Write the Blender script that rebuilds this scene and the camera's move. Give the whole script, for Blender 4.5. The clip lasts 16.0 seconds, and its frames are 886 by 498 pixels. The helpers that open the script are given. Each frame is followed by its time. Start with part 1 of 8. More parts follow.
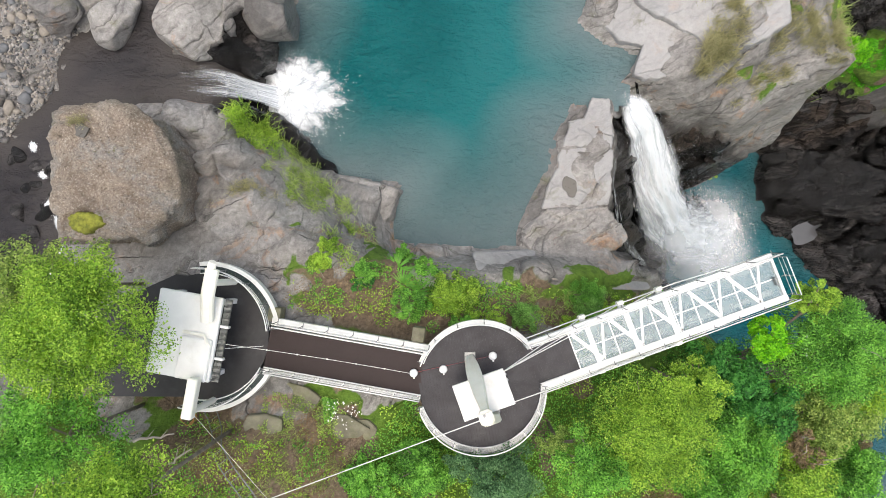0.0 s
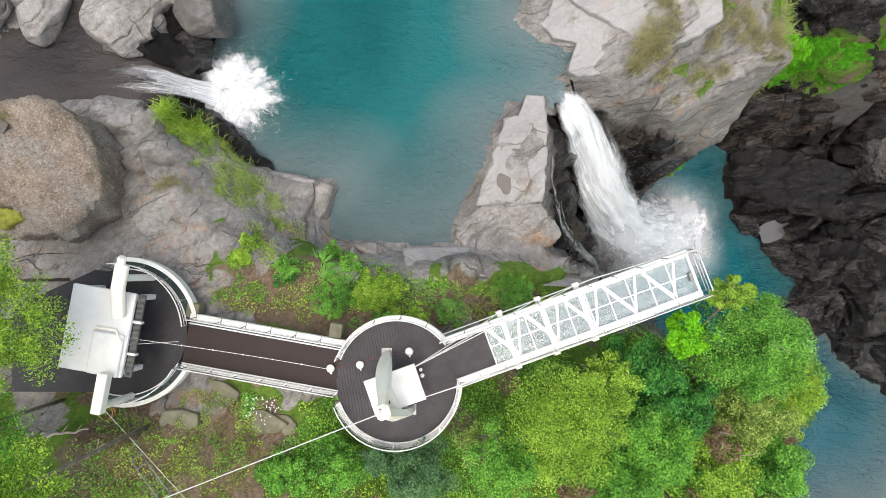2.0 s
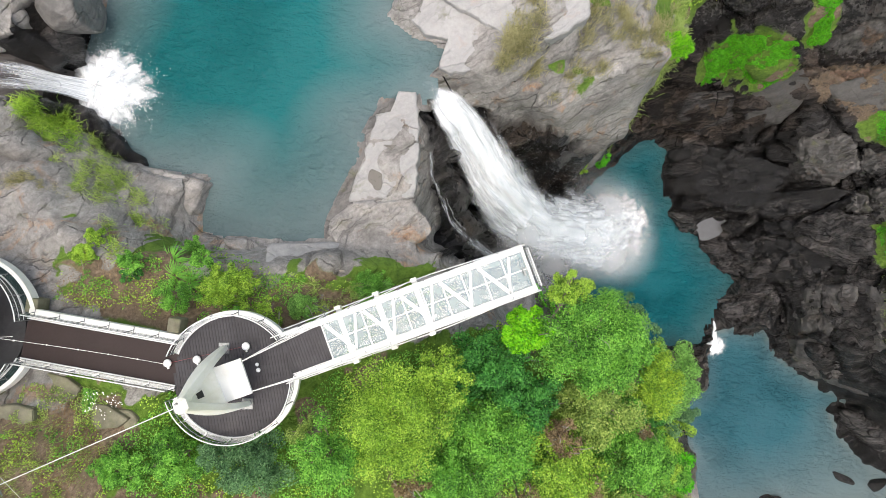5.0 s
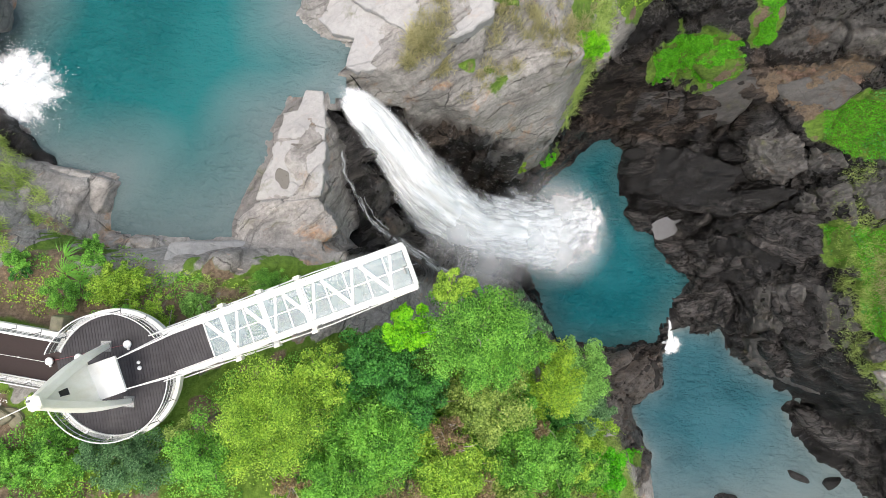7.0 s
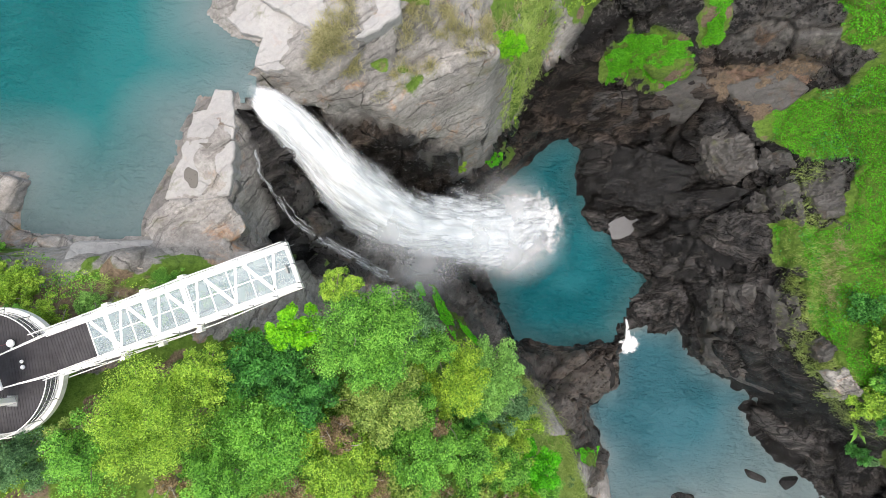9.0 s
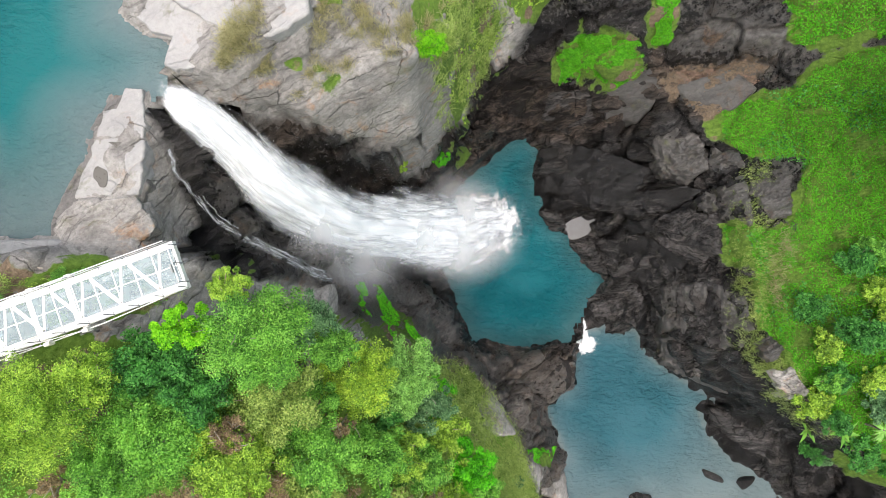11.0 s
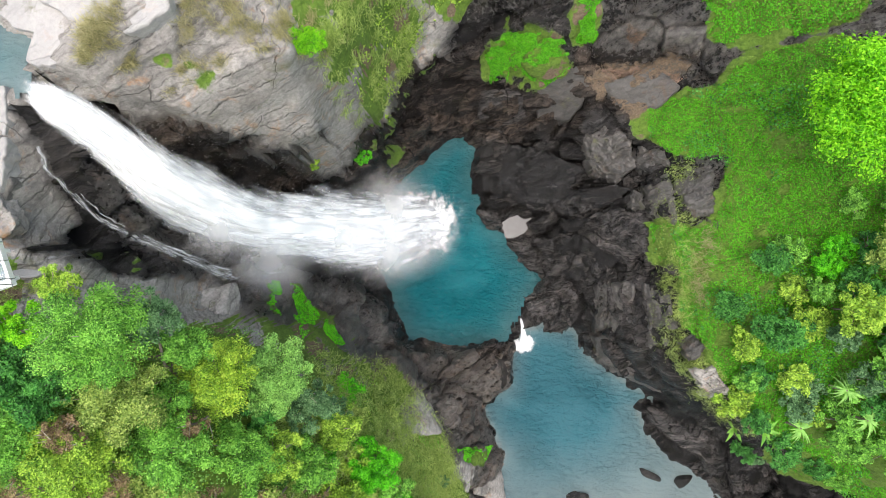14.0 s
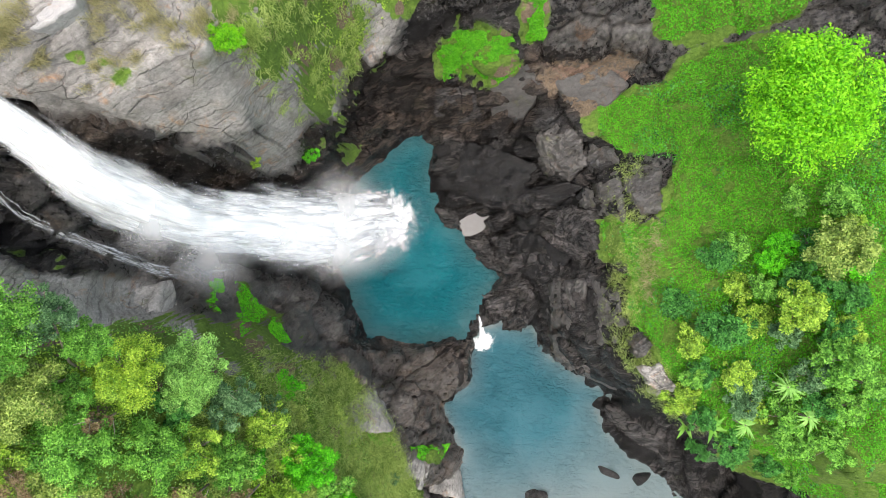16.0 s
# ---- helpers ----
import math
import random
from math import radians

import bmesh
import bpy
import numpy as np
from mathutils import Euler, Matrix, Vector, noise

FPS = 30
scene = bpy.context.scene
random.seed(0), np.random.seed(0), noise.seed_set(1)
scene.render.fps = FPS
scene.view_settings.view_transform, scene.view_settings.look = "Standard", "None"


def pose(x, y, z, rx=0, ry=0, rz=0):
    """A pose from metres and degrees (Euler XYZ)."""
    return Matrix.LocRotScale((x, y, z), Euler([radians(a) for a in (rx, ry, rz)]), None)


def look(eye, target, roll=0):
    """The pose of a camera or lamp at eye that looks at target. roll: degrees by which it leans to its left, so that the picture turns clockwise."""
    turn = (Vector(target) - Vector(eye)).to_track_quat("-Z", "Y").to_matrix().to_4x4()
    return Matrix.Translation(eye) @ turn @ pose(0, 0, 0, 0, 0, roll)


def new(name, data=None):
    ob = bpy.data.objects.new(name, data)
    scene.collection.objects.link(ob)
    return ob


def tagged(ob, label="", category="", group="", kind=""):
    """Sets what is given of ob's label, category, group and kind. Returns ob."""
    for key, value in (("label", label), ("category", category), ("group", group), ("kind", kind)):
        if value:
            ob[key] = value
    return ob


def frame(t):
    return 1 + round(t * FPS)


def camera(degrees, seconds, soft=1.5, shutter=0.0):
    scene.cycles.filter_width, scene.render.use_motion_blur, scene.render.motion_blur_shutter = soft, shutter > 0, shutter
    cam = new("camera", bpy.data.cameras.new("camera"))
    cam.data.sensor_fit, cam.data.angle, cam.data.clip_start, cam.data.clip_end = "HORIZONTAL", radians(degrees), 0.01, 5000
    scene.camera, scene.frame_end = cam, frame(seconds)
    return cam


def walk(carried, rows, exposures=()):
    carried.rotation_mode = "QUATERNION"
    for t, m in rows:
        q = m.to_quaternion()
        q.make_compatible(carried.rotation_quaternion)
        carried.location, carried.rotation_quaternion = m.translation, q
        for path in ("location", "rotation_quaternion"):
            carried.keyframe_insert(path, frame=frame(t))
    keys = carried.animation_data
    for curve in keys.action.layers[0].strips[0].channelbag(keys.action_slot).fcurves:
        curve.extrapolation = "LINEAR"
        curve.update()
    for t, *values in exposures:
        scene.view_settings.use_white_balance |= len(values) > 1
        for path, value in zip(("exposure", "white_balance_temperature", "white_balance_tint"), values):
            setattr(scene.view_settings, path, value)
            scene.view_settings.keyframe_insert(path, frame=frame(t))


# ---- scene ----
cam = camera(72, 16.0, soft=0.5)
walk(cam, [
    (0, pose(-0.000, -0.000, 29.197, 2.363, 1.694, 0.019)),
    (0.5, pose(0.796, -0.055, 29.185, 2.353, 1.686, 0.029)),
    (1, pose(1.724, -0.108, 29.186, 2.337, 1.630, 0.040)),
    (1.5, pose(2.771, -0.140, 29.178, 2.312, 1.581, 0.050)),
    (2, pose(3.865, -0.155, 29.171, 2.286, 1.517, 0.057)),
    (2.5, pose(5.043, -0.167, 29.154, 2.242, 1.486, 0.076)),
    (3, pose(6.254, -0.184, 29.139, 2.190, 1.445, 0.059)),
    (3.5, pose(7.529, -0.210, 29.113, 2.167, 1.395, 0.051)),
    (4, pose(8.841, -0.245, 29.091, 2.162, 1.348, 0.046)),
    (6.5, pose(15.650, -0.401, 29.081, 2.151, 1.072, 0.021)),
    (7, pose(17.076, -0.410, 29.066, 2.153, 1.047, 0.016)),
    (7.5, pose(18.481, -0.413, 29.041, 2.164, 1.050, 0.012)),
    (8, pose(19.854, -0.415, 29.024, 2.173, 1.018, 0.005)),
    (8.5, pose(21.234, -0.417, 29.006, 2.152, 0.984, 0.035)),
    (9, pose(22.587, -0.424, 29.001, 2.121, 0.941, 0.042)),
    (11.5, pose(29.167, -0.540, 28.780, 2.230, 0.612, -0.012)),
    (12, pose(30.531, -0.557, 28.730, 2.235, 0.604, -0.023)),
    (12.5, pose(31.866, -0.567, 28.686, 2.203, 0.560, -0.031)),
    (13, pose(33.176, -0.581, 28.642, 2.202, 0.486, -0.021)),
    (13.5, pose(34.514, -0.608, 28.588, 2.198, 0.436, -0.020)),
    (14, pose(35.843, -0.642, 28.535, 2.193, 0.399, -0.057)),
    (14.5, pose(37.171, -0.702, 28.510, 2.174, 0.354, -0.080)),
    (15, pose(38.544, -0.767, 28.506, 2.170, 0.345, -0.105)),
    (15.5, pose(39.902, -0.815, 28.504, 2.172, 0.324, -0.139)),
    (16, pose(41.258, -0.854, 28.508, 2.160, 0.311, -0.156)),
], exposures=[(0, 0.45), (7, 0.65), (12.5, 0.88), (16, 1.03)])

# ---- world and light ----
SUN_EL, SUN_AZ = radians(80), radians(190)
world = bpy.data.worlds.new("overcast_sky")
scene.world = world
world.use_nodes = True
wn, wl = world.node_tree.nodes, world.node_tree.links
sky = wn.new("ShaderNodeTexSky")
sky.sky_type, sky.sun_disc = "NISHITA", False
sky.sun_elevation, sky.sun_rotation = SUN_EL, SUN_AZ
sky.air_density, sky.dust_density, sky.ozone_density = 1.0, 6.0, 1.0
wl.new(sky.outputs[0], wn["Background"].inputs[0])
wn["Background"].inputs[1].default_value = 0.15
sun = new("sun", bpy.data.lights.new("sun", "SUN"))
sun.data.energy, sun.data.angle, sun.data.color = 1.5, radians(95), (1.0, 0.972, 0.88)
sun.matrix_world = look((math.sin(SUN_AZ) * math.cos(SUN_EL) * 100, math.cos(SUN_AZ) * math.cos(SUN_EL) * 100, math.sin(SUN_EL) * 100), (0, 0, 0))


# ---- numeric noise ----
def hash01(ix, iy, iz, k=0):
    h = (ix * 374761393 + iy * 668265263 + iz * 1274126177 + k * 974634533) & 0xFFFFFFFF
    h = ((h ^ (h >> 13)) * 1103515245) & 0xFFFFFFFF
    h = ((h ^ (h >> 16)) * 2246822519) & 0xFFFFFFFF
    return ((h ^ (h >> 15)) & 0xFFFFFF) / float(0x1000000)


def vnoise(p, k=0):
    """Smooth value noise in -1..1 for an (n, 3) array."""
    i = np.floor(p).astype(np.int64)
    f = p - i
    f = f * f * f * (f * (f * 6 - 15) + 10)
    out = 0.0
    for dx in (0, 1):
        wx = f[:, 0] if dx else 1 - f[:, 0]
        for dy in (0, 1):
            wy = f[:, 1] if dy else 1 - f[:, 1]
            for dz in (0, 1):
                wz = f[:, 2] if dz else 1 - f[:, 2]
                out = out + wx * wy * wz * hash01(i[:, 0] + dx, i[:, 1] + dy, i[:, 2] + dz, k)
    return out * 2 - 1


def fbm(p, octaves=4, k=0):
    out, a = 0.0, 1.0
    for o in range(octaves):
        out = out + a * vnoise(p * 2.03 ** o + 17.3 * o, k + o)
        a *= 0.5
    return out / 1.9


def cells(p, k=0):
    """Worley noise: distance difference to the two nearest seeds and the nearest one's random number and tilted plane."""
    i = np.floor(p).astype(np.int64)
    d1 = np.full(len(p), 9.0)
    d2 = np.full(len(p), 9.0)
    r = np.zeros(len(p))
    lean = np.zeros(len(p))
    for dx in (-1, 0, 1):
        for dy in (-1, 0, 1):
            for dz in (-1, 0, 1):
                c = i + (dx, dy, dz)
                s = np.stack([hash01(c[:, 0], c[:, 1], c[:, 2], k + q) for q in (1, 2, 3)], 1)
                d = np.sqrt((((c + s) - p) ** 2).sum(1))
                near = d < d1
                d2 = np.where(near, d1, np.minimum(d2, d))
                r = np.where(near, hash01(c[:, 0], c[:, 1], c[:, 2], k + 4), r)
                d1 = np.where(near, d, d1)
                g = np.stack([hash01(c[:, 0], c[:, 1], c[:, 2], k + q) for q in (5, 6, 7)], 1) - 0.5
                lean = np.where(near, (g * (p - c - s)).sum(1), lean)
    return d2 - d1, r, lean


def curve_points(path, n):
    """A smooth curve through points."""
    P = np.array(path, float)
    P = np.vstack([2 * P[0] - P[1], P, 2 * P[-1] - P[-2]])
    out = []
    seg = len(path) - 1
    for q in np.linspace(0, seg - 1e-6, n):
        i = int(q)
        t = q - i
        a, b, c, d = P[i], P[i + 1], P[i + 2], P[i + 3]
        out.append(0.5 * ((2 * b) + (c - a) * t + (2 * a - 5 * b + 4 * c - d) * t * t + (3 * b - a - 3 * c + d) * t ** 3))
    return np.array(out)


def poly_dist(x, y, poly):
    """Signed distance to a polygon, negative inside."""
    n = len(poly)
    d = np.full(x.shape, 1e9)
    inside = np.zeros(x.shape, bool)
    for a in range(n):
        (x0, y0), (x1, y1) = poly[a], poly[(a + 1) % n]
        ex, ey = x1 - x0, y1 - y0
        t = np.clip(((x - x0) * ex + (y - y0) * ey) / (ex * ex + ey * ey + 1e-9), 0, 1)
        d = np.minimum(d, np.hypot(x - x0 - t * ex, y - y0 - t * ey))
        cross = ((y0 > y) != (y1 > y)) & (x < ex * (y - y0) / (ey if abs(ey) > 1e-9 else 1e-9) + x0)
        inside ^= cross
    return np.where(inside, -d, d)


def smooth(a, b, v):
    t = np.clip((v - a) / (b - a), 0, 1)
    return t * t * (3 - 2 * t)


# ---- plan of the gorge ----
UPPER, LOWER, TAIL, RIVER = -8.2, -52.6, -54.0, -4.4      # water levels
upper_pool = [(-11.9, 13.0), (-10.2, 17.2), (-10, 40), (10, 40), (7.7, 17), (7.2, 15.6), (9.2, 14), (11.6, 13.4), (9.9, 12),
              (9.7, 10.9), (9.0, 10.4), (7.8, 9.4), (5.9, 8.4), (5.9, 6.8), (5, 4), (3.8, 2.6), (3.9, 1.6), (1.5, 1.4), (-0.5, 1.75),
              (-2.6, 1.75), (-4, 2.3), (-4.4, 4), (-4, 5.6), (-7.6, 6.3), (-9.7, 7.2), (-9.2, 8.4), (-11.4, 9.4), (-12.2, 11)]
lower_pool = [(37.1, 17.5), (39.8, 15.9), (38.7, 12.1), (40.2, 7.6), (43.5, 4.5), (44.3, 2.3), (48.4, -1.5), (45.8, -3.7), (44.7, -6.3),
              (43.6, -9.4), (36, -10.4), (30.8, -9.3), (28.5, -3.7), (27, 0), (26, 4), (27, 8.4), (30, 12.1), (33.7, 15.2)]
tail_pool = [(46, -8.6), (48.5, -8.0), (52.7, -8.4), (54.5, -11.8), (58.7, -14.8), (63.2, -17.4), (60.9, -18.9), (62.7, -22.7), (66.8, -26.8),
             (69.8, -27.2), (72, -31), (76, -60), (40, -60), (41.9, -31), (43.5, -24.9), (40.5, -18.2), (44.3, -15.9), (44.7, -11.4)]
upper_river = [(-60, 7), (-26, 7.5), (-23.2, 10.4), (-22.6, 13), (-21, 13.9), (-18.4, 15.5), (-17, 40), (-13.5, 40), (-14.6, 15), (-16.4, 12.6),
               (-14.6, 11.9), (-12.8, 11.7), (-12.8, 10.2), (-15.2, 10.2), (-18, 9.7), (-21.5, 9.2), (-22.3, 6), (-22.2, 2), (-24, -3), (-60, -6)]
fall_path = [(9.5, 11.2, -8.1), (10.5, 10.5, -8.5), (11.2, 9.9, -9.3), (12.0, 9.3, -10.8), (13.1, 8.1, -13), (14.6, 6.2, -16.1), (16.5, 4.9, -20),
             (19, 3.8, -24.7), (21.9, 3.7, -30), (25.2, 3.9, -36), (28.6, 4.5, -42), (31.5, 5.6, -47.4), (34.6, 6.4, -52.6)]
FALL_W = (0.8, 1.7, 2.5, 3.0, 3.5, 4.6, 5.4, 5.6, 7.0, 8.6, 9.2, 8.2, 6.4)


trickle_plan = [(9.8, 8.4), (9.9, 7.0), (9.95, 5.9), (10.45, 5.0), (11.1, 3.4), (12.7, 1.9), (14.9, 0.4), (17.2, -1.0), (20.6, -0.5)]

breaklines = dict(
    west_crest=[(-14.3, 9, -3.8), (-13, 7.2, -3.2), (-11.4, 4.5, -2.2), (-9.6, 2.6, -1.5), (-7.2, 1.1, -1.1), (-3, 0.2, -2.2), (0, -0.2, -3.6), (5, 0, -4.6), (8, 0.1, -5.8), (11, 0.1, -7.6), (12.3, -0.4, -9.5)],
    west_toe=[(-12.8, 9.4, -5.6), (-11.2, 7.8, -6.8), (-9, 5.5, -5.6), (-6, 3.5, -5.8), (-4.8, 2.3, -6.8), (-2.6, 1.0, -7.3), (2, 0.8, -7.2), (6, 0.9, -7.2), (9, 0.9, -7.3)],
    point_rock=[(-8.5, 5.9, -7.0), (-6, 5.0, -7.1), (-4.6, 4.9, -7.3), (-5, 3.6, -6.2)],
    bench=[(-22, -2, -1.6), (-16, -3, -1.2), (-9, -3.5, -1.1), (-2, -4.5, -1.6), (3, -5, -3.2), (8, -4, -5.5), (12, -3, -9)],
    south_bank=[(-40, -9, 3), (-22, -8, 2), (-10.5, -8.8, 1.4), (-5, -9.5, -0.4), (0, -10, -2), (6, -10, -3.5), (12, -9.5, -4.6)],
    south_hill=[(-40, -24, 9), (-10, -22, 6), (5, -22, 0), (16, -20, -7), (22, -24, -18), (26, -34, -25)],
    boulder_flat=[(-26, 3.5, -4.8), (-17, 5, -4.2), (-14.5, 2.5, -3.4), (-18, 0, -3)],
    gravel=[(-30, 10, -4), (-24, 11.5, -3.8), (-23.4, 14, -3.6), (-20.5, 15.5, -3.4), (-20, 30, -2)],
    north_bank=[(-13.2, 12, -3.9), (-13.2, 15, -3.2), (-11.8, 14.5, -4.5), (-11, 18, -4), (-11, 40, -2)],
    ledge=[(9.35, 10.2, -7.9), (8.2, 9.0, -7.7), (9.25, 7.5, -7.6), (7.2, 6.5, -7.6), (9.25, 4.6, -7.8), (7, 3.4, -7.8), (8.6, 2.5, -8), (6, 2, -7.6), (10.8, 0.9, -7.6)],
    fall_step=[(9.75, 9.9, -8.9), (10.1, 7.6, -10), (10.0, 4.2, -11.8), (10.3, 2.4, -13.8), (12, 0.6, -16.5), (14.4, 0.6, -19.2)],
    fall_bed=[(9.9, 10.9, -8.6), (11.3, 9.6, -10.6), (13, 7.8, -14.6), (15.6, 5.2, -22), (18.5, 4.2, -32), (22.5, 4.6, -44), (25.5, 5.5, -53.6)],
    fall_flank=[(12.6, 5.5, -14.8), (13.2, 3, -17.2), (15.5, 1.0, -22), (18.5, 0.2, -30), (22.5, -0.5, -42), (26, -0.5, -52)],
    south_face=[(14.8, -1.0, -20.5), (16.2, -2.9, -22.8), (18.6, -4.1, -22.8), (20.5, -4.4, -27.5), (21.8, -4.5, -36), (25, -6, -40), (28.4, -9.6, -45)],
    spur_crest=[(12.6, -2.8, -8.5), (15.6, -5.2, -8), (19.5, -6.9, -8.5), (22.6, -8.6, -11.5), (24.8, -10.6, -17), (27, -14.5, -21.5), (30, -20, -30), (34, -30, -36)],
    spur_top=[(14, -8.5, -5), (19, -10.5, -6), (22, -13.5, -8), (24, -18, -12.5)],
    spur_foot=[(25.5, -7.2, -36), (28.5, -10.9, -42), (31.5, -13.8, -41), (34.6, -20, -40.5), (37, -26, -42), (38, -60, -44)],
    sill=[(33, -11.2, -49.2), (36, -12, -48.5), (40.6, -11.2, -50.3), (43.7, -11.6, -50.6), (43.6, -15, -50.6), (40, -16.8, -50.8), (36.5, -16, -47.3), (40, -23, -48), (40.5, -32, -49)],
    north_ledge=[(8.3, 17.5, -7.4), (8.6, 15.3, -7.6), (11.9, 13.9, -7.6), (10.6, 12.4, -7.6), (12.2, 12, -7.6), (15.3, 12.9, -6.9), (17.7, 14.9, -6.4), (21, 15.9, -8)],
    north_back=[(8.5, 40, -4), (16, 26, -2), (24, 24, -6), (30, 40, -8)],
    north_brow=[(12.6, 11.3, -8.4), (15.5, 11.2, -9), (18, 10.3, -11.8), (21.2, 13, -10.7), (24.7, 13.6, -9.6), (26.6, 15, -12.5), (28, 17.3, -16.5), (29.2, 22, -18), (31, 40, -20)],
    north_face=[(12.7, 10.6, -11), (15, 9.2, -14.5), (18.5, 8.7, -17.8), (22.3, 8.9, -20.6), (25.7, 12.1, -18.6)],
    north_under=[(17, 7.9, -25), (22, 8.4, -36), (26.6, 11.0, -38), (28.2, 14, -36), (29.6, 18, -34), (31, 24, -31)],
    north_toe=[(24, 8.2, -46), (27.4, 9.6, -51.5), (30.2, 14.5, -47), (31.4, 18.6, -43), (33.5, 24.3, -37), (36, 30, -33), (38, 60, -28)],
    north_bench=[(34, 18.5, -49), (36.4, 21.5, -46), (39.5, 18.5, -50.5), (42, 18.3, -49), (45.6, 16, -50), (46.8, 19.8, -45), (51, 19.2, -43.6), (52.6, 14.8, -43.4)],
    north_terrace=[(37.5, 27, -40), (42.6, 24.7, -41), (46, 22.3, -39.3), (51, 24.5, -38.2), (55.9, 23.4, -38), (59, 20, -37.8), (61, 18.6, -37.4)],
    terrace_back=[(42, 31, -34), (50, 28.5, -35.5), (56, 27, -35), (62, 24.2, -33.9), (65.3, 22, -33.6), (72, 20, -31), (90, 24, -22)],
    far_back=[(40, 60, -20), (60, 60, -18), (90, 60, -8)],
    shore_rock=[(41, 13, -51.2), (45.8, 7.4, -51), (48, 10, -49), (51.2, 12.4, -47.6), (53.6, 7, -46.4), (53.9, -1.2, -46.6), (51.4, -2.2, -49.6), (49.5, -5, -51.2), (52, -7.2, -51.4)],
    east_bench=[(57.2, 9.5, -42.5), (56, 3, -43.5), (55.8, -3.2, -44.3), (56, -9, -46.5), (58.6, -13, -50)],
    east_crest=[(60.6, 14.5, -38.2), (59.8, 9, -39), (60.6, 3.3, -37.6), (60.2, -3, -38.5), (59.2, -9.4, -38.4), (63.2, -13, -35.8), (67.5, -16.4, -36.5), (73, -20.4, -38)],
    meadow=[(64, 16, -36.4), (65.5, 10.4, -36.2), (67.4, 4.2, -34.6), (67.7, -1.8, -34), (67.7, -9.2, -33.5), (70, -14, -34)],
    east_slope=[(72, 12, -31.2), (75, 4, -30), (76, -8, -30), (80, -20, -29), (84, 4, -26)],
    east_hill=[(110, 40, -8), (110, 0, -8), (110, -40, -8)],
    se_rock=[(63.6, -18.7, -51.6), (67, -19.6, -50), (72, -23, -50.6), (78, -27, -50), (74, -29, -52.6)],
)

CX0, CY0, CS = -40.0, -60.0, 0.5
CNX, CNY = 301, 241


def draw_line(zsum, cnt, pts):
    for (x0, y0, z0), (x1, y1, z1) in zip(pts[:-1], pts[1:]):
        n = max(2, int(math.hypot(x1 - x0, y1 - y0) / 0.2))
        t = np.linspace(0, 1, n)
        ix = np.rint((x0 + (x1 - x0) * t - CX0) / CS).astype(int)
        iy = np.rint((y0 + (y1 - y0) * t - CY0) / CS).astype(int)
        ok = (ix >= 0) & (ix < CNX) & (iy >= 0) & (iy < CNY)
        np.add.at(zsum, (iy[ok], ix[ok]), (z0 + (z1 - z0) * t)[ok])
        np.add.at(cnt, (iy[ok], ix[ok]), 1)


def relax():
    """Stretch a membrane over the breaklines, coarse to fine."""
    zs, ct = np.zeros((CNY, CNX)), np.zeros((CNY, CNX))
    for pts in breaklines.values():
        draw_line(zs, ct, pts)
    for ring, level in ((upper_pool, UPPER), (lower_pool, LOWER), (tail_pool, TAIL), (upper_river, RIVER)):
        draw_line(zs, ct, [(x, y, level) for x, y in ring + ring[:1]])
    z = None
    for step in (20, 10, 5, 2, 1):
        ny, nx = (CNY - 1) // step + 1, (CNX - 1) // step + 1
        iy, ix = np.indices((CNY, CNX))
        ky, kx = np.minimum(np.rint(iy / step).astype(int), ny - 1), np.minimum(np.rint(ix / step).astype(int), nx - 1)
        s, c = np.zeros((ny, nx)), np.zeros((ny, nx))
        np.add.at(s, (ky, kx), zs)
        np.add.at(c, (ky, kx), ct)
        fixed = c > 0
        known = np.where(fixed, s / np.maximum(c, 1), 0)
        if z is None:
            z = np.full((ny, nx), -20.0)
        else:
            a = np.linspace(0, z.shape[0] - 1, ny)
            b = np.linspace(0, z.shape[1] - 1, nx)
            a0, b0 = np.minimum(a.astype(int), z.shape[0] - 2), np.minimum(b.astype(int), z.shape[1] - 2)
            fa, fb = (a - a0)[:, None], (b - b0)[None]
            z = ((z[a0][:, b0] * (1 - fb) + z[a0][:, b0 + 1] * fb) * (1 - fa) + (z[a0 + 1][:, b0] * (1 - fb) + z[a0 + 1][:, b0 + 1] * fb) * fa)
        for _ in range(220):
            z = np.where(fixed, known, z)
            p = np.pad(z, 1, mode="edge")
            z = 0.25 * (p[:-2, 1:-1] + p[2:, 1:-1] + p[1:-1, :-2] + p[1:-1, 2:])
        z = np.where(fixed, known, z)
    return z


COARSE = relax()


def coarse_z(x, y):
    a = np.clip((np.asarray(y, float) - CY0) / CS, 0, CNY - 1.001)
    b = np.clip((np.asarray(x, float) - CX0) / CS, 0, CNX - 1.001)
    a0, b0 = a.astype(int), b.astype(int)
    fa, fb = a - a0, b - b0
    Z = COARSE
    return (Z[a0, b0] * (1 - fb) + Z[a0, b0 + 1] * fb) * (1 - fa) + (Z[a0 + 1, b0] * (1 - fb) + Z[a0 + 1, b0 + 1] * fb) * fa


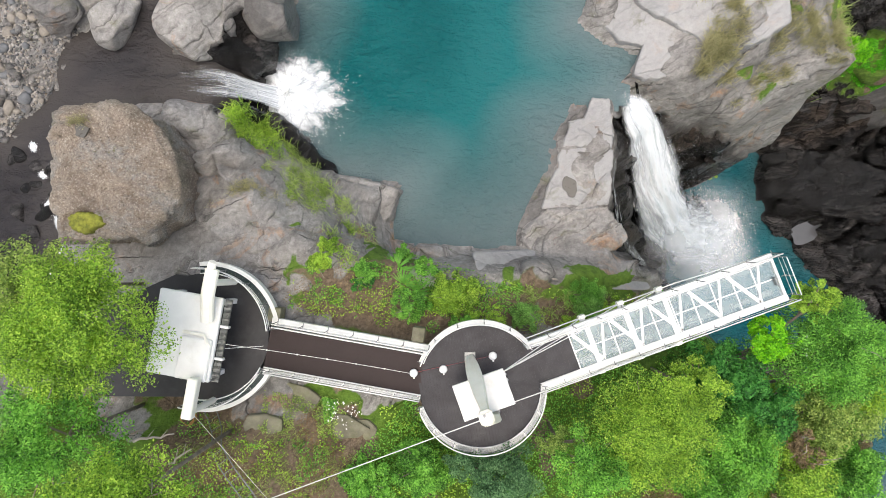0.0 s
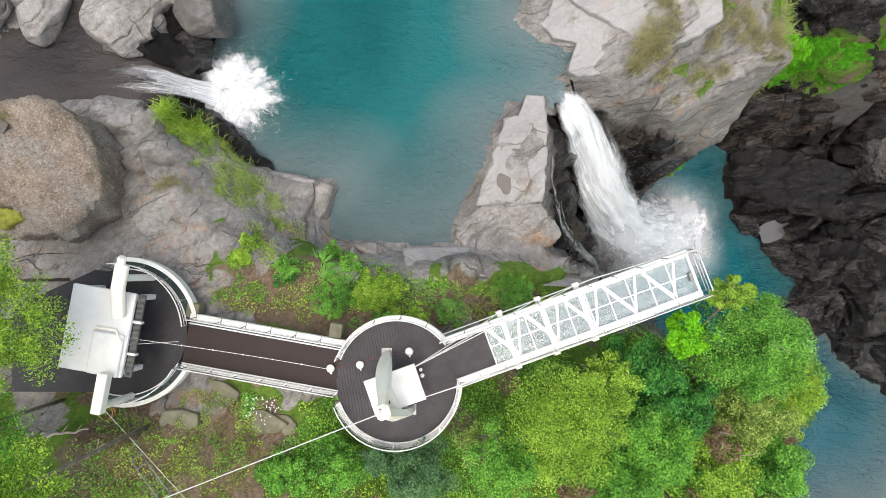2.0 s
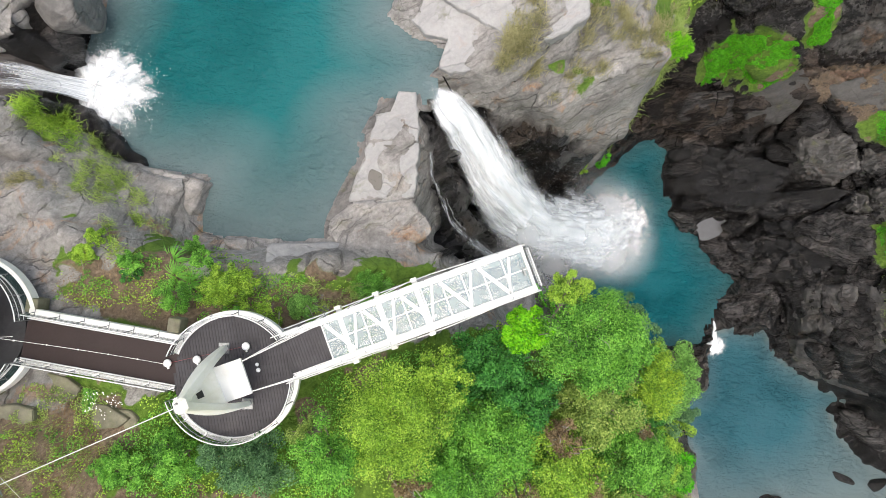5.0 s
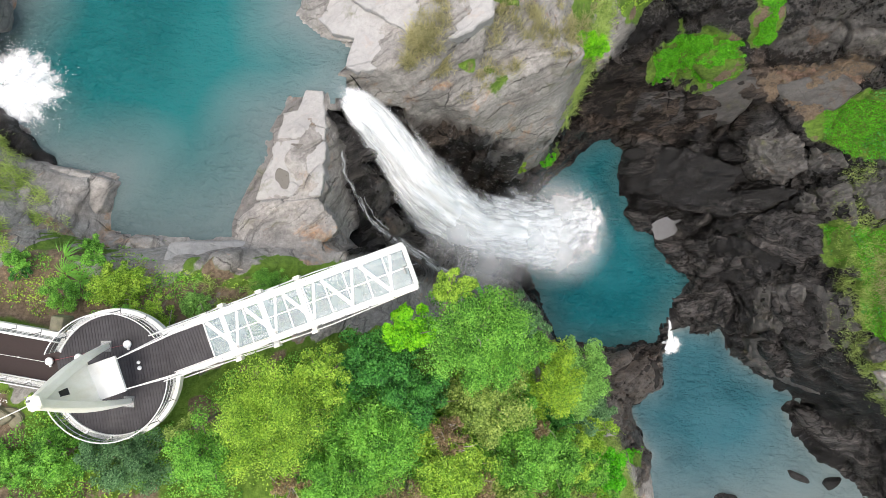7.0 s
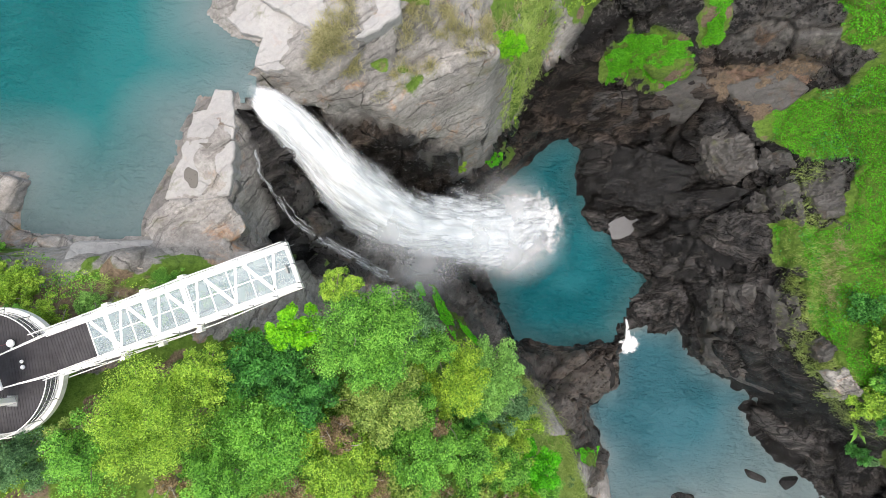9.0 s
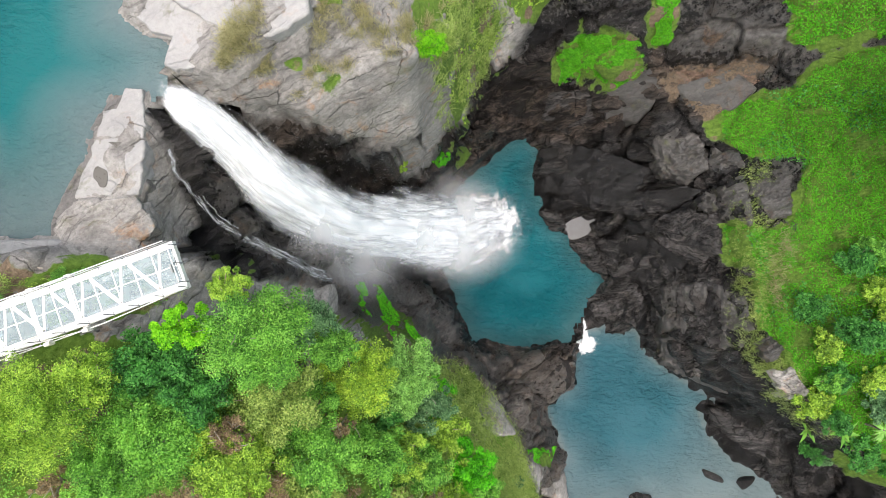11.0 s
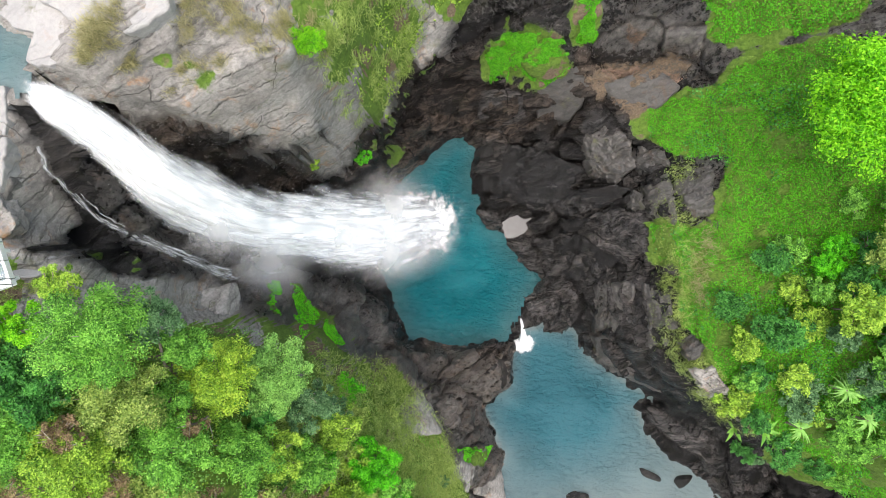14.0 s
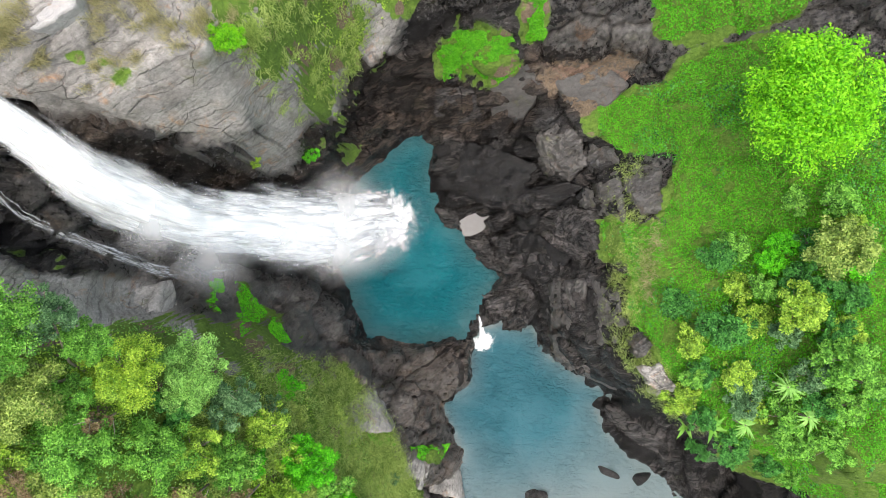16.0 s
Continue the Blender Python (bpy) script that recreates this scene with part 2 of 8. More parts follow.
def bed(x, y, z):
    """Sink the ground below the water of each pool and level the ground beside it no lower than the water."""
    for ring, level, deep in ((upper_pool, UPPER, 3.0), (lower_pool, LOWER, 4.0), (tail_pool, TAIL, 3.0), (upper_river, RIVER, 0.7)):
        d = poly_dist(x, y, ring) + (1.25 if level < -40 else 0.45) * fbm(np.stack([x * 0.55, y * 0.55, np.full(x.shape, level)], 1), 4, 71)
        gap = ((x > 9.3) & (y < 11.6) & (level == UPPER)) | ((x > -17.0) & (x < -10.5) & (np.abs(y - 10.9) < 1.5))
        shore = np.where((d < 1.6) & ~gap, np.maximum(z, level + np.minimum(0.3, d * 0.6)), z)
        z = np.where(d < 0, level - 0.12 - np.minimum(deep, -d * 0.8), shore)
    return z


def zone(x, y, poly, soft=0.8):
    return 1 - smooth(-soft, soft, poly_dist(x, y, poly))


# ground covers, in plan
dark_rock = [(9.75, 10.6), (11.5, 11.0), (15, 10.2), (20, 9.4), (24.5, 9.6), (27, 12.8), (29.5, 16.5), (31, 22), (35, 24), (39, 24.5), (45, 21.2), (50, 20.5), (54, 16), (57.5, 11), (57, 4), (56.5, -5), (59.5, -13),
             (65, -18), (75, -22.5), (82, -30), (60, -40), (40, -40), (38.5, -22), (35.5, -16.5), (31, -12.2), (27, -9), (21.5, -5.4), (19.5, -4.9), (15.5, -1.6), (12.4, -0.3), (10.2, 1.4), (9.85, 5)]
turf_zones = [
    [(66.9, 21.5), (64, 19.4), (60.9, 18.9), (57.9, 17.3), (58, 15.1), (60, 12.8), (62.4, 11.3), (65.2, 11.1), (65, 8), (64, 4.4), (61.6, 4.6), (59.6, 5.4), (58.6, 4.6), (59, 1.5), (60.5, -1), (60.9, -6), (61.9, -7.1), (63.8, -11.2),
     (65.6, -13.6), (70.1, -17.9), (76.6, -24.3), (90, -30), (90, 12), (73.7, 22.2)],
    [(39.9, 24.2), (42.5, 26.7), (44.8, 26.6), (47.8, 25.8), (49, 24), (49.9, 22.3), (49.2, 20.8), (44.6, 21.6), (41.1, 22.1)],
    [(49.1, 40), (52.1, 40), (52.4, 24.8), (49.9, 24.6)],
    [(61.6, 26.1), (63.6, 22.9), (70.1, 22.5), (75, 23.4), (80, 34), (60, 34)],
    [(15, -3), (18.5, -4.6), (22, -5.8), (25.5, -9.2), (29, -12.6), (32.4, -18), (35.5, -24.5), (37, -40), (10, -40), (-45, -40), (-45, -9), (-14, -7), (-8.5, -5.5), (-2, -5.6), (3, -5.5), (5, -4.5), (12, -3)],
    [(-8.6, -1.9), (-7.6, 0.2), (-5, 1.2), (-2, 0.5), (1, -0.3), (4, -1.0), (8, -1.3), (11, -1.6), (12.4, -1.8), (11, -2.4), (4, -4), (-2, -4.5), (-8, -3.2)],
    [(27.5, 15.2), (29, 14.4), (31, 20), (34, 25.5), (40, 29), (40, 40), (28, 40), (26.5, 22)],
    [(20.4, -6.2), (24, -7.4), (27.4, -10.2), (30, -13.6), (33.4, -18.6), (36, -22.6), (39, -27), (40, -34), (28, -34), (18, -10)],
]
# moss streaks hanging down the dripping south cliff, and bright cushions on the rocks below it
moss_streaks = [
    [(18.4, -1.2), (19.5, -1.5), (20.9, -4.6), (20.3, -5.0), (19.2, -3.5)],
    [(20.1, -1.7), (20.8, -2.0), (22.7, -5.5), (22.9, -6.7), (21.2, -4.8)],
    [(22.4, -5.0), (23.5, -5.4), (25.5, -7.9), (24.7, -8.0), (23.6, -6.6)],
    [(32.3, -17), (34.9, -18.2), (35.6, -20.6), (33.3, -20.2)],
    [(36.9, -21.4), (41.9, -23.2), (40.5, -25.2), (37.8, -23.7)],
]
# damp brown beds: the dripping overhang in the north and the south cliff with its sill
brown_beds = [
    [(25, 9.5), (27, 13.6), (29, 18), (33, 24.5), (39.5, 25), (46, 20.5), (51.5, 20.2), (52, 16.5), (46, 17.2), (40, 17.6), (34.5, 17.3), (30.8, 12.6)],
    [(15, -1.2), (19, -0.6), (24, -4), (29.5, -9.8), (36, -10.6), (44.6, -11), (44.8, -16), (41, -18.6), (43.5, -25), (42, -32), (36, -32), (34, -22), (29, -13.4), (22, -6.4), (17, -3.6)],
    [(12.6, 11.2), (15.5, 10.8), (18.5, 9.6), (22.4, 9.4), (26, 12.2), (28, 10.5), (24, 8), (17, 7.6), (13, 9.4)],
    [(50, 24.4), (53, 24.6), (60.4, 23.4), (63.6, 22.3), (61, 20), (57.4, 18), (52.8, 18.4), (50.6, 21.6)],
]



def covers(x, y, z):
    """Turf, dark wet slate and soil amounts for places in plan."""
    p = np.stack([x, y, z], 1)
    wob = fbm(p * 0.3, 4, 40) * 4.5 + fbm(p * 1.3, 2, 45) * 1.0
    dark = 1 - smooth(-0.5, 0.7, poly_dist(x, y, dark_rock) + 0.2 * wob)
    dark = np.maximum(dark, 0.82 * smooth(33, 38, x + 0.3 * wob))
    dark = np.where(x > 38, dark * (1 - 0.16 * smooth(-41, -34, z + 0.8 * wob)), dark)
    dark = np.maximum(dark, 0.85 * zone(x, y, [(-14.6, 9.6), (-11.5, 10), (-9.4, 8.4), (-7.6, 6.9), (-7.2, 6.2), (-9.6, 6.6), (-11.3, 7.8), (-12.8, 8.8)], 0.3))
    dark = np.maximum(dark, 0.85 * zone(x, y, [(-15.2, 12.2), (-12, 11.6), (-10.4, 13), (-10.4, 15), (-12.4, 15), (-13.5, 13)], 0.3))
    dark = np.maximum(dark, 0.95 * zone(x, y, [(-18.5, 12.6), (-15, 12.4), (-11.5, 12), (-11.2, 9.6), (-15.5, 9.7), (-18.5, 9.9)], 0.3))
    strata_band = zone(x, y, [(51, 24.6), (56, 27), (62.5, 24.6), (63.4, 22.6), (60, 23.4), (54, 23.8)], 0.6)
    dark = dark * (1 - 0.14 * strata_band)
    dark = dark * (1 - 0.22 * zone(x, y, [(12.8, 11.2), (15.5, 10.8), (18.5, 9.8), (22.4, 9.6), (26, 12.4), (27.6, 11), (24, 8), (17, 7.6), (13.4, 9.4)], 0.8))
    # slate share cut beside the fall: lighter colour to offset the chute's shade
    dark = dark * (1 - 0.34 * zone(x, y, [(10.4, 8), (12.2, 6.4), (13.6, 3.4), (19, 0.4), (26, -2), (30, -8), (28, -9), (22, -4.6), (15.6, -1.4), (11.6, 1.2)], 0.8))
    turf = np.zeros_like(x)
    for ring in turf_zones:
        turf = np.maximum(turf, 1 - smooth(-0.6, 0.6, poly_dist(x, y, ring) + wob * np.where(x > 35, 0.35, 1.0)))
    brow = zone(x, y, [(13, 12.5), (16, 11), (24, 12.5), (28, 17), (28, 30), (13, 30)], 1.5)
    turf = np.maximum(turf, brow * smooth(0.15, 0.5, fbm(p * np.array([0.35, 0.8, 0.5]), 3, 60)))
    far = np.maximum(smooth(-30, -40, x), smooth(88, 96, x))
    turf = np.maximum(turf, np.maximum(far, smooth(34, 44, np.abs(y))))
    for ring in moss_streaks:
        turf = np.maximum(turf, 0.75 * (1 - smooth(-0.4, 0.3, poly_dist(x, y, ring) + 0.12 * wob)))
    soil = smooth(0.1, 0.5, fbm(p * 0.5, 3, 80)) * turf * (1 - 0.6 * smooth(56, 60, x))
    brown = np.zeros_like(x)
    for ring in brown_beds:
        brown = np.maximum(brown, 1 - smooth(-1.0, 1.0, poly_dist(x, y, ring) + 0.35 * wob))
    # brown-grey south beds, lightened further to offset the cliff's occlusion
    dark = np.where((y < 0) & (x > 14), np.maximum(dark, 0.95 * brown) * (1 - 0.34 * brown), dark)
    for ring in ([(-14, -6.3), (-5, -6.3), (-3.6, -8), (-6, -14), (-15, -14)], [(-8.6, -1.9), (-7.6, 0.2), (-4, 0.8), (0, -0.2), (4, -1.2), (11, -1.6), (11, -2.6), (4, -3.6), (-3, -3.6)], [(19.6, -7.6), (21, -8.6), (20.4, -10), (18.6, -9)]):
        soil = np.maximum(soil, 0.85 * zone(x + 0.4 * wob, y, ring, 0.6))
    litter = 1 - smooth(-0.6, 0.6, poly_dist(x, y, [(50.8, 21.9), (53.4, 23.2), (60.4, 22.5), (62.5, 21.5), (60.4, 19.3), (57.5, 17.9), (52.8, 18.8)]) + 0.4 * wob)
    turf, soil = np.maximum(turf, 0.55 * litter), np.maximum(soil, litter)
    for ring in (upper_pool, lower_pool, tail_pool, upper_river):
        turf = turf * smooth(0.0, 0.5, poly_dist(x, y, ring))
    return turf, dark, soil, brown


def axis(lo, hi, step, far):
    core = list(np.arange(lo, hi + step / 2, step))
    out, d = [], step
    left, right = lo, hi
    tail_l, tail_r = [], []
    while d < far:
        d *= 1.35
        left -= d
        right += d
        tail_l.append(left)
        tail_r.append(right)
    return np.array(tail_l[::-1] + core + tail_r)


GX, GY = axis(-31, 86, 0.22, 140), axis(-33.5, 37, 0.22, 140)


def build_ground_arrays():
    X, Y = np.meshgrid(GX, GY)
    x, y = X.ravel(), Y.ravel()
    z = coarse_z(x, y)
    away = np.maximum(np.maximum(-36 - x, x - 105), np.maximum(np.abs(y) - 55, 0))
    z = z + np.maximum(away, 0) * 0.12
    turf, dark, soil, brown = covers(x, y, z)
    Z = z.reshape(X.shape)
    gy, gx = np.gradient(Z, GY, GX)
    nrm = np.stack([-gx.ravel(), -gy.ravel(), np.ones(len(x))], 1)
    nrm /= np.linalg.norm(nrm, axis=1)[:, None]
    steep = 1 - nrm[:, 2]
    p = np.stack([x, y, z], 1)
    # slate: long worn blocks between deep joints; their run swings from north-east to south-east along the gorge wall
    swing = np.radians(24 - 92 * smooth(4, -3, y) * smooth(50, 54, x))
    ca, sa = np.cos(swing), np.sin(swing)
    q = np.stack([(x - 54) * ca + y * sa, -(x - 54) * sa + y * ca, z], 1) + 0.9 * np.stack([fbm(p * 0.22, 3, 5), fbm(p * 0.22, 3, 6), fbm(p * 0.22, 2, 7)], 1)
    f1, r1, t1 = cells(q * np.array([0.115, 0.23, 0.2]), 11)
    f2, r2, t2 = cells(q * np.array([0.24, 0.66, 0.4]) + 3.3, 23)
    dome = smooth(0.0, 0.16, f1) ** 0.8
    knob = smooth(0.0, 0.2, f2)
    leaf = 1 - np.abs(vnoise(q * np.array([0.13, 1.5, 1.3]), 31)) - 0.5 * np.abs(vnoise(q * np.array([0.3, 3.4, 2.6]), 32))
    slate = 1.1 * (dome - 0.6) + 1.6 * (r1 - 0.5) + 3.4 * t1 - 1.9 * (1 - smooth(0.0, 0.05, f1)) + 0.2 * (knob - 0.5) + 0.6 * (r2 - 0.5) + 1.5 * t2 - 0.8 * (1 - smooth(0.0, 0.06, f2)) + 0.36 * (leaf - 0.5)
    # sandstone: thin beds that end in low worn steps, a few open joints
    lay = p @ np.array([-0.42, 0.58, 0.7]) + 0.55 * fbm(p * 0.3, 4, 33)
    lay2 = p @ np.array([-0.3, 0.3, 0.9]) + 0.4 * fbm(p * 0.5, 3, 36)
    saw, saw2 = lay / 0.95 - np.floor(lay / 0.95), lay2 / 0.42 - np.floor(lay2 / 0.42)
    f3, r3, t3 = cells(q * np.array([0.13, 0.16, 0.15]) + 7.7, 43)
    sand = 0.42 * (saw - smooth(0.82, 1.0, saw)) * (0.4 + 0.6 * smooth(-0.3, 0.3, fbm(p * 0.4, 2, 37))) + 0.14 * (saw2 - smooth(0.8, 1.0, saw2)) - 0.5 * (1 - smooth(0.0, 0.035, f3)) + 0.5 * (r3 - 0.5) + 0.9 * t3
    rough = np.clip(0.25 + 1.1 * steep + 0.85 * dark, 0, 1.5)
    rock = 1 - 0.7 * turf
    calm = np.clip(nrm[:, 2] * 1.6, 0.2, 1)
    disp = rock * calm * (dark * slate * (0.75 + 0.4 * steep) + (1 - dark) * sand * 0.9)
    disp += 0.45 * fbm(p * 0.3, 3, 3) * (0.5 + rough) + 0.09 * calm * fbm(p * 2.2, 3, 9)
    # keep clear of the walkway and of the water's edge
    d_water = np.minimum.reduce([np.abs(poly_dist(x, y, r)) for r in (upper_pool, lower_pool, tail_pool, upper_river)])
    disp *= 0.25 + 0.75 * smooth(0.0, 1.6, d_water)
    ledge_flat = zone(x, y, [(5.5, 8.5), (8, 10), (9.2, 10), (9.2, 1), (-3, 0.6), (4, 2)], 0.5)
    disp *= 1 - 0.8 * ledge_flat
    thread = np.min([np.hypot(x - a, y - b) for a, b, _ in curve_points([(a, b, 0) for a, b in trickle_plan], 60)], axis=0)
    disp *= 0.15 + 0.85 * smooth(0.2, 1.3, thread)
    p = p + nrm * disp[:, None]
    chute = np.full(len(x), 99.0)
    for (a, b, c), w in zip(curve_points(fall_path, 70), np.interp(np.linspace(0, 1, 70), np.linspace(0, 1, len(FALL_W)), FALL_W)):
        off = np.hypot(x - a, y - b) - 0.42 * w
        chute = np.where(off < 1.6, np.minimum(chute, c - 0.5 + 2.2 * np.clip(off, 0, 1.6) ** 1.3), chute)
    p[:, 2] = np.minimum(p[:, 2], chute)
    p[:, 2] = bed(p[:, 0], p[:, 1], p[:, 2])
    gully = np.min([np.hypot(x - a, y - b) for a, b, _ in curve_points([(45.0, -4.6, 0), (45.7, -7.2, 0), (46.2, -10.4, 0)], 30)], axis=0)
    p[:, 2] = np.where(gully < 1.1, np.minimum(p[:, 2], np.interp(y, (-9.4, -7.6, -5.5), (-54.5, -53.1, -52.9))), p[:, 2])
    basin = np.hypot((x - 44.8) / 1.25, (y - 5.4) / 1.0)
    p[:, 2] = np.where(basin < 2.0, np.minimum(p[:, 2], -51.75 + 0.9 * np.clip(basin - 1.3, -0.4, 1)), p[:, 2])
    run = smooth(1.6, 0.9, np.abs(y - 10.9)) * smooth(-17.2, -16.2, x) * smooth(-10.2, -11.0, x)
    p[:, 2] = np.where(run > 0, p[:, 2] * (1 - run) + run * np.minimum(p[:, 2], np.interp(x, (-16.5, -14.6, -13.5, -12.2, -11), (-4.9, -4.9, -5.6, -7.2, -8.7))), p[:, 2])
    pad = np.minimum(np.hypot(x + 12.3, y + 3.0) - 3.7, poly_dist(x, y, [(-18, -6.2), (-12, -6.2), (-12, 0), (-14, 0.4), (-18, -1.4)]))
    pad = np.minimum(pad, np.minimum(np.hypot(x - 0.9, y + 5.3) - 3.2, poly_dist(x, y, [(-9.4, -2.2), (-1.6, -3.5), (-1.9, -6.2), (-9.8, -4.9)])))
    p[:, 2] = np.where(pad < 1.2, np.minimum(p[:, 2], -0.75 + 0.9 * np.clip(pad, 0, 1.2)), p[:, 2])
    return X.shape, p, turf, dark, soil, brown, 0.5 * r1 + 0.5 * r2


GSHAPE, GP, G_TURF, G_DARK, G_SOIL, G_BROWN, G_BLOCK = build_ground_arrays()


def ground_z(x, y):
    """Height of the finished ground near a place."""
    a = np.interp(y, GY, np.arange(len(GY)))
    b = np.interp(x, GX, np.arange(len(GX)))
    a0, b0 = np.minimum(a.astype(int) if hasattr(a, "astype") else int(a), len(GY) - 2), np.minimum(b.astype(int) if hasattr(b, "astype") else int(b), len(GX) - 2)
    fa, fb = a - a0, b - b0
    Z = GP[:, 2].reshape(GSHAPE)
    return (Z[a0, b0] * (1 - fb) + Z[a0, b0 + 1] * fb) * (1 - fa) + (Z[a0 + 1, b0] * (1 - fb) + Z[a0 + 1, b0 + 1] * fb) * fa


# ---- materials ----
def material(name):
    m = bpy.data.materials.new(name)
    m.use_nodes = True
    n, l = m.node_tree.nodes, m.node_tree.links
    return m, n, l, n["Principled BSDF"]


def noise_node(n, l, scale, detail=4, rough=0.6, vec=None, dist=0.0):
    t = n.new("ShaderNodeTexNoise")
    t.inputs["Scale"].default_value, t.inputs["Detail"].default_value = scale, detail
    t.inputs["Roughness"].default_value, t.inputs["Distortion"].default_value = rough, dist
    if vec is not None:
        l.new(vec, t.inputs["Vector"])
    return t.outputs["Fac"]


def ramp(n, l, fac, *stops):
    r = n.new("ShaderNodeValToRGB")
    while len(r.color_ramp.elements) < len(stops):
        r.color_ramp.elements.new(0.5)
    for e, (at, c) in zip(r.color_ramp.elements, stops):
        e.position, e.color = at, (*c, 1) if len(c) == 3 else c
    l.new(fac, r.inputs[0])
    return r.outputs[0]


def mix(n, l, fac, a, b, blend="MIX"):
    m = n.new("ShaderNodeMix")
    m.data_type, m.blend_type = "RGBA", blend
    for key, v in ((0, fac), (6, a), (7, b)):
        if hasattr(v, "links"):
            l.new(v, m.inputs[key])
        else:
            m.inputs[key].default_value = v if key == 0 else (*v, 1)
    return m.outputs[2]


def calc(n, l, op, a, b=0.0, c=0.0):
    m = n.new("ShaderNodeMath")
    m.operation = op
    for k, v in enumerate((a, b, c)):
        if hasattr(v, "links"):
            l.new(v, m.inputs[k])
        else:
            m.inputs[k].default_value = v
    return m.outputs[0]


def bump(n, l, height, dist, strength=0.6, normal=None):
    b = n.new("ShaderNodeBump")
    b.inputs["Strength"].default_value, b.inputs["Distance"].default_value = strength, dist
    l.new(height, b.inputs["Height"])
    if normal is not None:
        l.new(normal, b.inputs["Normal"])
    return b.outputs[0]


def place(n):
    return n.new("ShaderNodeNewGeometry").outputs["Position"]


def attr(n, name):
    a = n.new("ShaderNodeAttribute")
    a.attribute_name = name
    return a


def stretched(n, l, vec, scale, turn=(0, 0, 0)):
    m = n.new("ShaderNodeMapping")
    m.inputs["Scale"].default_value, m.inputs["Rotation"].default_value = scale, turn
    l.new(vec, m.inputs[0])
    return m.outputs[0]


def warped(n, l, pos, scale, amount, vec):
    w = n.new("ShaderNodeTexNoise")
    w.inputs["Scale"].default_value, w.inputs["Detail"].default_value = scale, 5
    l.new(pos, w.inputs["Vector"])
    k = n.new("ShaderNodeVectorMath")
    k.operation = "SCALE"
    k.inputs["Scale"].default_value = amount
    l.new(w.outputs["Color"], k.inputs[0])
    a = n.new("ShaderNodeVectorMath")
    a.operation = "ADD"
    l.new(vec, a.inputs[0])
    l.new(k.outputs[0], a.inputs[1])
    return a.outputs[0]


def joints(n, l, vec, scale, width):
    v = n.new("ShaderNodeTexVoronoi")
    v.feature = "DISTANCE_TO_EDGE"
    v.inputs["Scale"].default_value = scale
    l.new(vec, v.inputs["Vector"])
    return ramp(n, l, v.outputs["Distance"], (0.0, (1, 1, 1)), (width, (0, 0, 0)))


def dot(n, l, vec, axis_vec):
    d = n.new("ShaderNodeVectorMath")
    d.operation = "DOT_PRODUCT"
    d.inputs[1].default_value = axis_vec
    l.new(vec, d.inputs[0])
    return d.outputs["Value"]


def along(n, l, a, b, c):
    k = n.new("ShaderNodeCombineXYZ")
    for i, v in enumerate((a, b, c)):
        l.new(v, k.inputs[i])
    return k.outputs[0]


